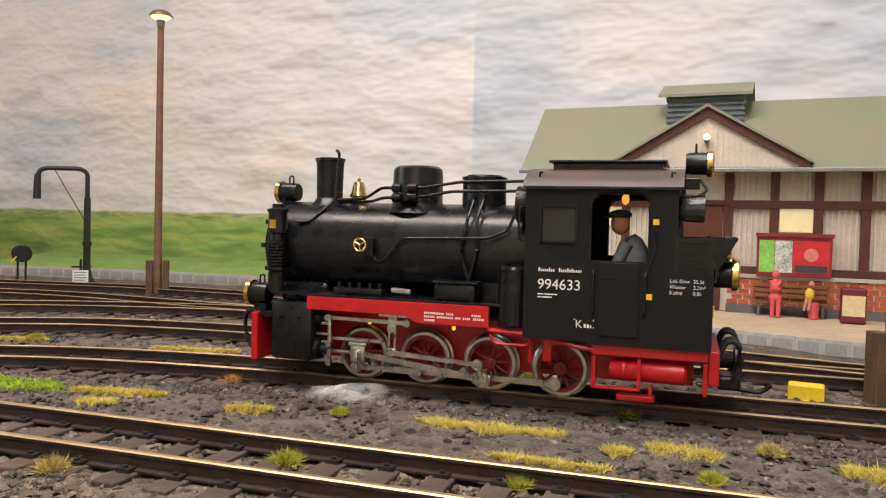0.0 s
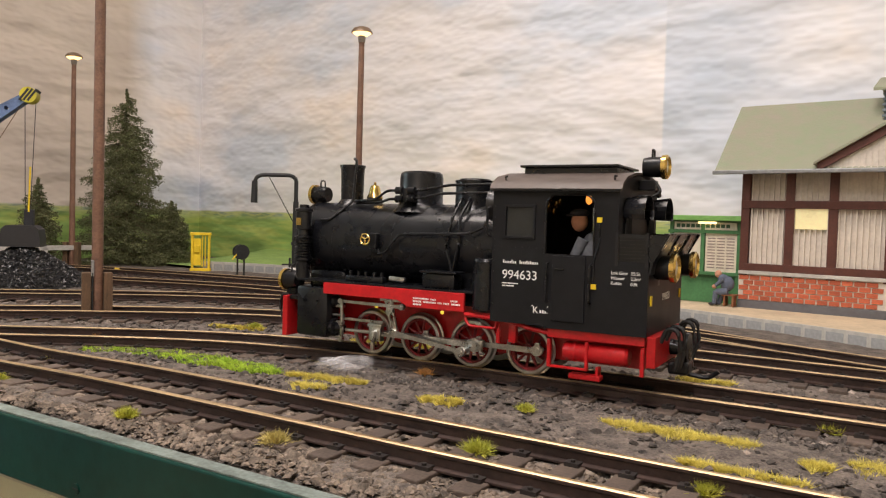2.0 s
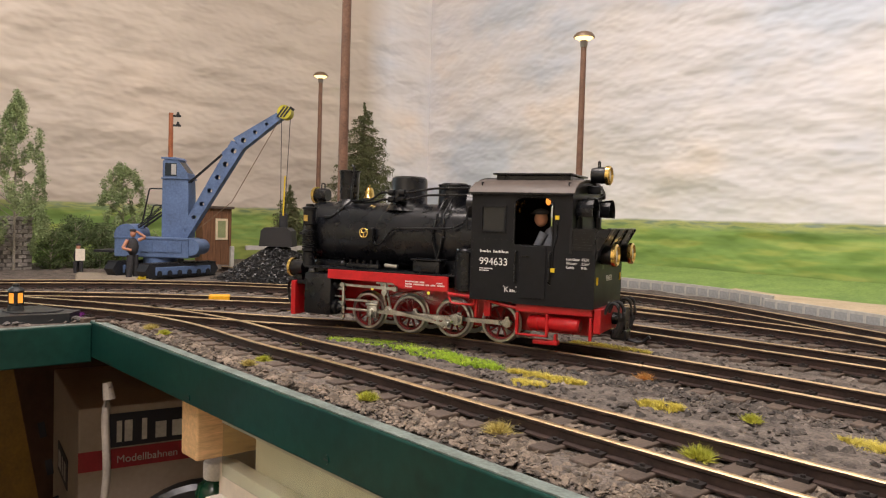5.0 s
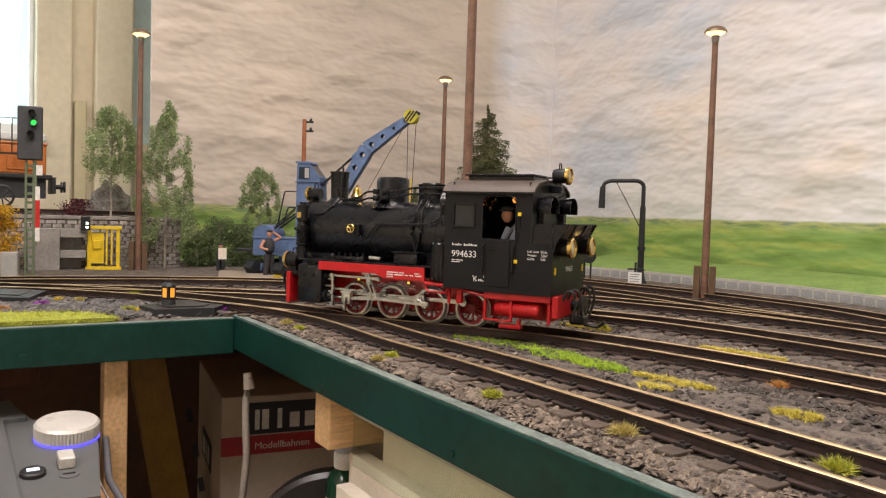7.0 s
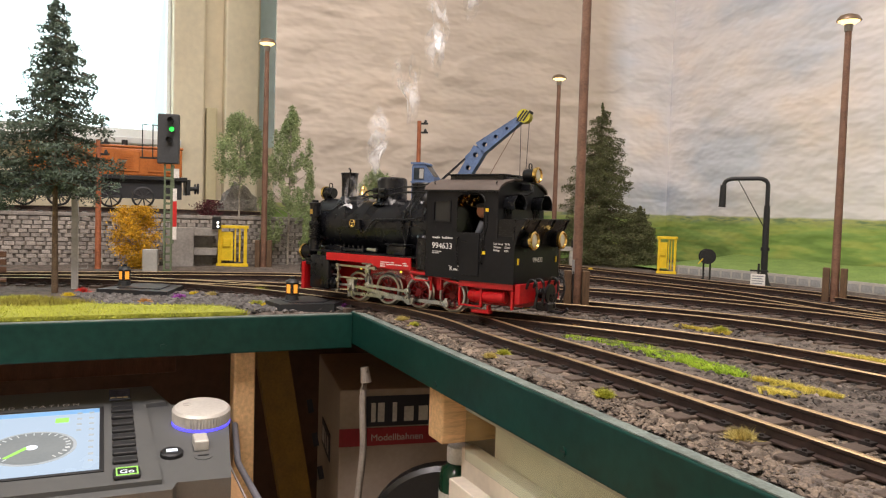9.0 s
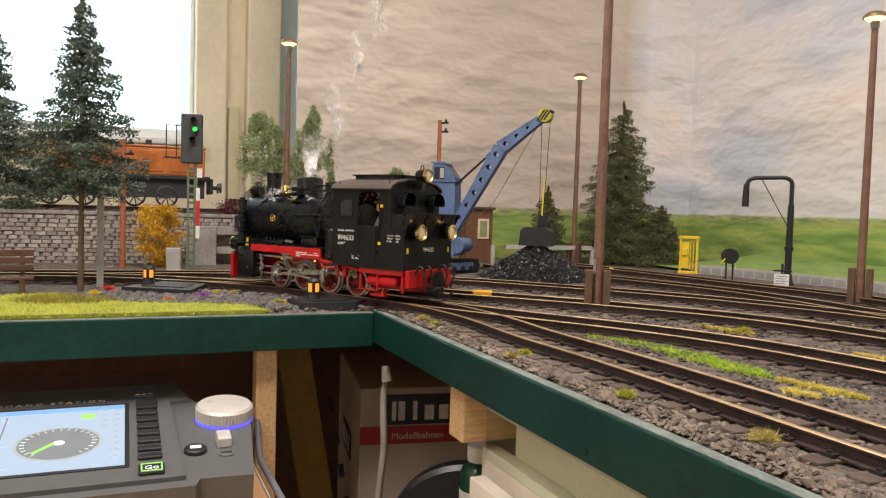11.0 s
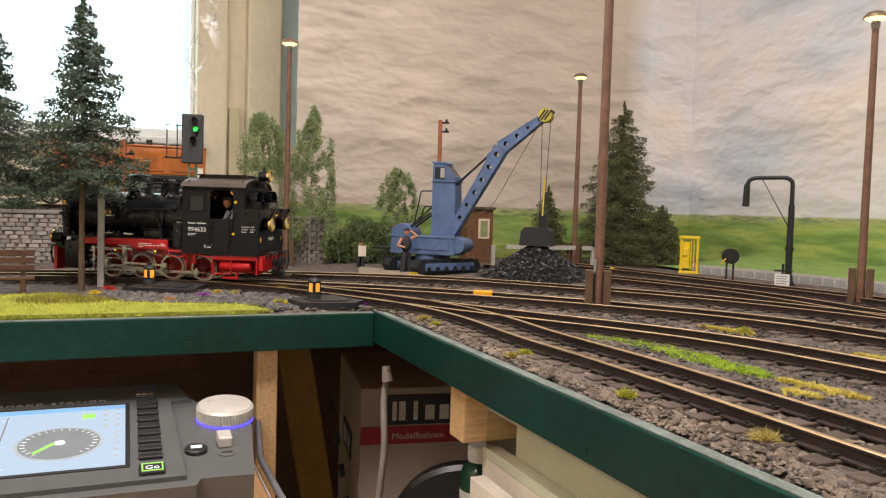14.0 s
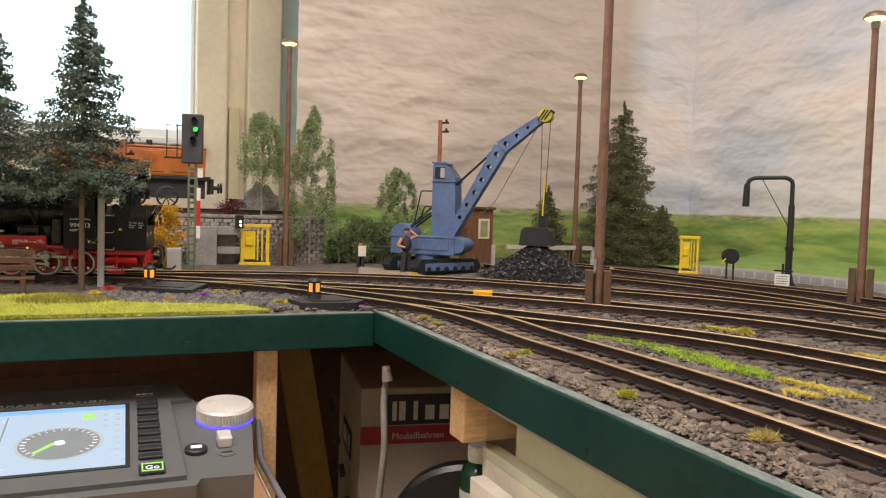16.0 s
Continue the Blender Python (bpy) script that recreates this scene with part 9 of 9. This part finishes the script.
build_ballast()
build_grass()
for k, (x, y, r, c) in enumerate((
        (0.095, 0.018, 0.0060, "straw"), (0.133, 0.016, 0.0048, "lime"), (0.302, 0.030, 0.0050, "lime"), (0.311, 0.012, 0.0050, "straw"), (0.263, 0.094, 0.0065, "lime"), (0.454, 0.022, 0.0060, "lime"), (0.559, 0.036, 0.0075, "straw"),
        (0.122, 0.300, 0.0060, "lime"), (0.247, 0.326, 0.0065, "lime"), (0.295, 0.206, 0.0060, "lime"), (-0.225, 0.297, 0.0070, "straw"), (0.186, 0.183, 0.0060, "orange"), (-0.204, -0.080, 0.0095, "lime"), (-0.063, -0.111, 0.0075, "lime"),
        (-0.172, 0.003, 0.0095, "lime"), (-0.212, -0.214, 0.0070, "lime"), (-0.026, -0.040, 0.0075, "straw"), (-0.170, -0.150, 0.0070, "straw"), (0.765, 0.097, 0.0070, "lime"), (0.652, 0.087, 0.0075, "lime"), (0.802, 0.250, 0.0075, "lime"),
        (0.880, 0.197, 0.0070, "straw"), (0.849, 0.137, 0.0060, "lime"), (0.634, 0.182, 0.0055, "lime"), (0.523, 0.235, 0.0060, "orange"), (-0.145, -0.192, 0.0075, "purple"), (-0.030, -0.010, 0.0060, "purple"), (-0.240, -0.305, 0.0075, "red"),
        (-0.050, -0.090, 0.0048, "red"), (-0.470, -0.150, 0.0070, "red"), (-0.105, -0.235, 0.0070, "orange"), (-0.055, -0.100, 0.0055, "gold"), (-0.200, -0.320, 0.0055, "gold"), (-0.185, -0.170, 0.0055, "gold"), (0.600, 0.545, 0.0075, "straw"),
        (0.490, 0.890, 0.0100, "orange"), (0.555, 0.862, 0.0120, "lime"), (0.640, 0.835, 0.0090, "lime"), (0.690, 0.470, 0.0060, "orange"), (-0.100, 0.170, 0.0050, "lime"), (-0.440, 0.205, 0.0070, "gold"))):
    tuft(x, y, r, c, 100 + k)


# ---- steam ----
def steam_material(name, density):
    """Thin white vapour: see-through, denser in soft streaks and towards the middle of each wisp."""
    m = bpy.data.materials.new(name)
    m.use_nodes = True
    nt = m.node_tree
    L = nt.links.new
    out = nt.nodes["Material Output"]
    nt.nodes.remove(nt.nodes["Principled BSDF"])
    co = nt.nodes.new("ShaderNodeTexCoord")
    grad = nt.nodes.new("ShaderNodeTexGradient")
    grad.gradient_type = "SPHERICAL"
    mp = nt.nodes.new("ShaderNodeMapping")
    mp.inputs["Location"].default_value = (-1, -1, -1)
    mp.inputs["Scale"].default_value = (2, 2, 2)
    L(co.outputs["Generated"], mp.inputs[0])
    L(mp.outputs[0], grad.inputs[0])
    n = nt.nodes.new("ShaderNodeTexNoise")
    n.inputs["Scale"].default_value, n.inputs["Detail"].default_value = 70, 5
    L(co.outputs["Object"], n.inputs[0])
    r = nt.nodes.new("ShaderNodeMapRange")
    r.inputs["From Min"].default_value, r.inputs["From Max"].default_value = 0.37, 0.70
    L(n.outputs[0], r.inputs[0])
    mul = nt.nodes.new("ShaderNodeMath")
    mul.operation = "MULTIPLY"
    L(r.outputs[0], mul.inputs[0])
    L(grad.outputs[1], mul.inputs[1])
    k = nt.nodes.new("ShaderNodeMath")
    k.operation = "MULTIPLY"
    k.inputs[1].default_value = density
    L(mul.outputs[0], k.inputs[0])
    mix = nt.nodes.new("ShaderNodeMixShader")
    L(k.outputs[0], mix.inputs[0])
    L(nt.nodes.new("ShaderNodeBsdfTransparent").outputs[0], mix.inputs[1])
    d = nt.nodes.new("ShaderNodeBsdfDiffuse")
    d.inputs[0].default_value = (0.9, 0.9, 0.92, 1)
    L(d.outputs[0], mix.inputs[2])
    L(mix.outputs[0], out.inputs[0])
    return m


STEAM = steam_material("thin_white_steam", 0.6)
PLUME = steam_material("dense_white_steam", 1.4)


def wisp(bm, line, width, turn):
    """A curling ribbon of vapour along a line."""
    prev = None
    for i, p in enumerate(line):
        t = i / (len(line) - 1)
        a = turn + t * 1.4
        w = width * (0.25 + 0.9 * t)
        q = Vector((math.cos(a) * w * 0.6, math.sin(a) * w, 0.8 * w * math.sin(3 * a)))
        cur = [bm.verts.new(Vector(p) + q * s) for s in (-1, -0.33, 0.33, 1)]
        if prev:
            for k in range(3):
                bm.faces.new((prev[k], prev[k + 1], cur[k + 1], cur[k]))
        prev = cur


def build_steam():
    jet = thing("cylinder_steam", "thin white steam curling from the cylinder cocks", "steam", "", "stuff")
    for k in range(5):
        bm = bmesh.new()
        x0 = 0.112 - 0.006 * k
        line = spline([(x0, 0.046, 0.016), (x0 - 0.003, 0.054, 0.004), (x0 - 0.014, 0.068 + 0.004 * k, -0.003), (x0 - 0.045, 0.082 + 0.005 * k, -0.001 + 0.002 * k), (x0 - 0.090 - 0.012 * k, 0.088 + 0.006 * k, 0.002 + 0.002 * k)], 0.006)
        wisp(bm, line.tolist(), 0.009 + 0.0015 * k, 0.6 * k)
        part("wisp", bm, STEAM, jet, smooth=True)
    plume = thing("chimney_steam", "thin white steam puffs rising from the chimney", "steam", "", "stuff")
    puffs = []
    rng = np.random.default_rng(77)
    for k in range(14):
        bm = bmesh.new()
        for j in range(3):
            a = rng.uniform(0, math.pi)
            line = spline([(0, 0, -0.045), (rng.normal() * 0.006, rng.normal() * 0.006, -0.015), (rng.normal() * 0.009, rng.normal() * 0.009, 0.015), (rng.normal() * 0.012, rng.normal() * 0.012, 0.048)], 0.006)
            wisp(bm, line.tolist(), 0.018, a)
        o = part("puff", bm, PLUME, plume, smooth=True)
        puffs.append(o)
    MOVING["steam"] = (jet, puffs)


build_steam()


# ---- what moves ----
TRAVEL = [(0, 0.012), (0.5, 0.0515), (1, 0.09), (1.5, 0.128), (2, 0.1665), (2.5, 0.2045), (3, 0.2435), (3.5, 0.2825), (4, 0.322), (6.5, 0.522), (7, 0.5615), (7.5, 0.6), (8, 0.6365), (8.5, 0.675), (9, 0.7165), (9.5, 0.76), (12, 0.992), (12.5, 1.039), (13, 1.0865), (13.5, 1.134), (14, 1.182), (14.5, 1.23), (15, 1.278), (15.5, 1.326), (16, 1.374)]
# small swing of the long body against the line of the track, degrees
SWING = [(0, -0.8), (2, -1.4), (3, -0.6), (4, 0.8), (5.2, -1.2), (6.5, -3.8), (7, -3.6), (8, -1.9), (9, -0.5), (12, 2.0), (13, 4.0), (14, 1.2), (16, 1.5)]
ROLL_R = 0.0188
START_X = 0.7030


def travel(t):
    """Metres run at t seconds, with smooth speed."""
    ts, ss = zip(*TRAVEL)
    m = np.gradient(np.array(ss), np.array(ts))
    i = min(max(int(np.searchsorted(ts, t, "right")) - 1, 0), len(ts) - 2)
    h = ts[i + 1] - ts[i]
    u = (t - ts[i]) / h
    return ((2 * u ** 3 - 3 * u ** 2 + 1) * ss[i] + (u ** 3 - 2 * u ** 2 + u) * h * m[i] + (-2 * u ** 3 + 3 * u ** 2) * ss[i + 1] + (u ** 3 - u ** 2) * h * m[i + 1])


def motions():
    fine = spline(MAIN, 0.002)
    s0 = float(np.argmin(np.abs(fine[:, 0] - START_X) + 9 * (fine[:, 1] < 0.2))) * 0.002

    def at(s):
        q = s / 0.002
        i = int(min(max(q, 0), len(fine) - 2))
        return fine[i] + (fine[i + 1] - fine[i]) * (q - i)
    rows = []
    for k in range(81):
        t = k * 0.2
        s = s0 + travel(t)
        a, b = at(s - 0.05), at(s + 0.05)
        c = (a + b) / 2
        swing = float(np.interp(t, *zip(*SWING)))
        rows.append((t, pose(c[0], c[1], RAIL_Z, 0, 0, math.degrees(math.atan2(b[1] - a[1], b[0] - a[0])) + swing)))
    walk(LOCO, rows)
    walk(MOVING["driver"], rows)
    drive = {}
    for k in range(81):
        t = k * 0.2
        roll = (travel(t) - TRAVEL[0][1]) / ROLL_R
        for ax, x in MOVING["axles"]:
            drive.setdefault(ax, []).append((t, pose(x, 0, WHEEL_R, 0, math.degrees(roll), 0)))
        for side, cr, co, xh, ec, lk in MOVING["gear"]:
            a = PIN0 + (0 if side == 1 else math.pi / 2) - roll
            px, pz = CRANK * math.cos(a), WHEEL_R + CRANK * math.sin(a)
            drive.setdefault(cr, []).append((t, pose(px, 0, pz)))
            mx = AXLES[2] + px
            dz = pz - CROSS_Z
            cx = mx + math.sqrt(ROD_LEN ** 2 - dz ** 2)
            drive.setdefault(co, []).append((t, pose(cx, 0, CROSS_Z, 0, math.degrees(math.atan2(dz, cx - mx)), 0)))
            drive.setdefault(xh, []).append((t, pose(cx, 0, CROSS_Z)))
            e = a + radians(95)
            ex, ez = AXLES[2] + 0.004 * math.cos(e), WHEEL_R + 0.004 * math.sin(e)
            lz = LINK_Z - LINK_LOW
            lx = ex + math.sqrt(ECC_LEN ** 2 - (lz - ez) ** 2)
            drive.setdefault(ec, []).append((t, pose(ex, 0, ez, 0, -math.degrees(math.atan2(lz - ez, lx - ex)), 0)))
            drive.setdefault(lk, []).append((t, pose(LINK_X, 0, LINK_Z, 0, -math.degrees(math.atan2(lx - LINK_X, LINK_LOW)), 0)))
    for ob, r in drive.items():
        walk(ob, r)
    # steam: the jet follows the cylinders and is drawn back into them when the cocks close; puffs leave the chimney one by one
    jet, puffs = MOVING["steam"]
    rise = [(0.0, 0.0), (2.4, 0.0), (3.6, 1.0), (16.0, 1.0)]
    ts, us = zip(*rise)
    walk(jet, [(t, m @ Matrix.Translation((-0.02 * u, -0.062 * u, 0.030 * u))) for (t, m), u in ((q, float(np.interp(q[0], ts, us))) for q in rows)])
    chimney = Vector((0.110, 0, 0.100))
    for k, o in enumerate(puffs):
        born = 7.2 + 0.42 * k
        mouth = None
        keys = []
        for t, m in rows:
            if t <= born:
                keys.append((t, m @ pose(0.062, 0, 0.082, 0, 82, 0)))
                mouth = m @ chimney
            else:
                a = t - born
                keys.append((t, Matrix.Translation(mouth + Vector((0.018 * a, 0.010 * math.sin(a + k), 0.155 * a - 0.004 * a * a))) @ pose(0, 0, 0, 0, 0, math.degrees(m.to_euler().z) + 14 * a)))
        walk(o, [q for i, q in enumerate(keys) if i % 2 == 0 or i == len(keys) - 1])


motions()
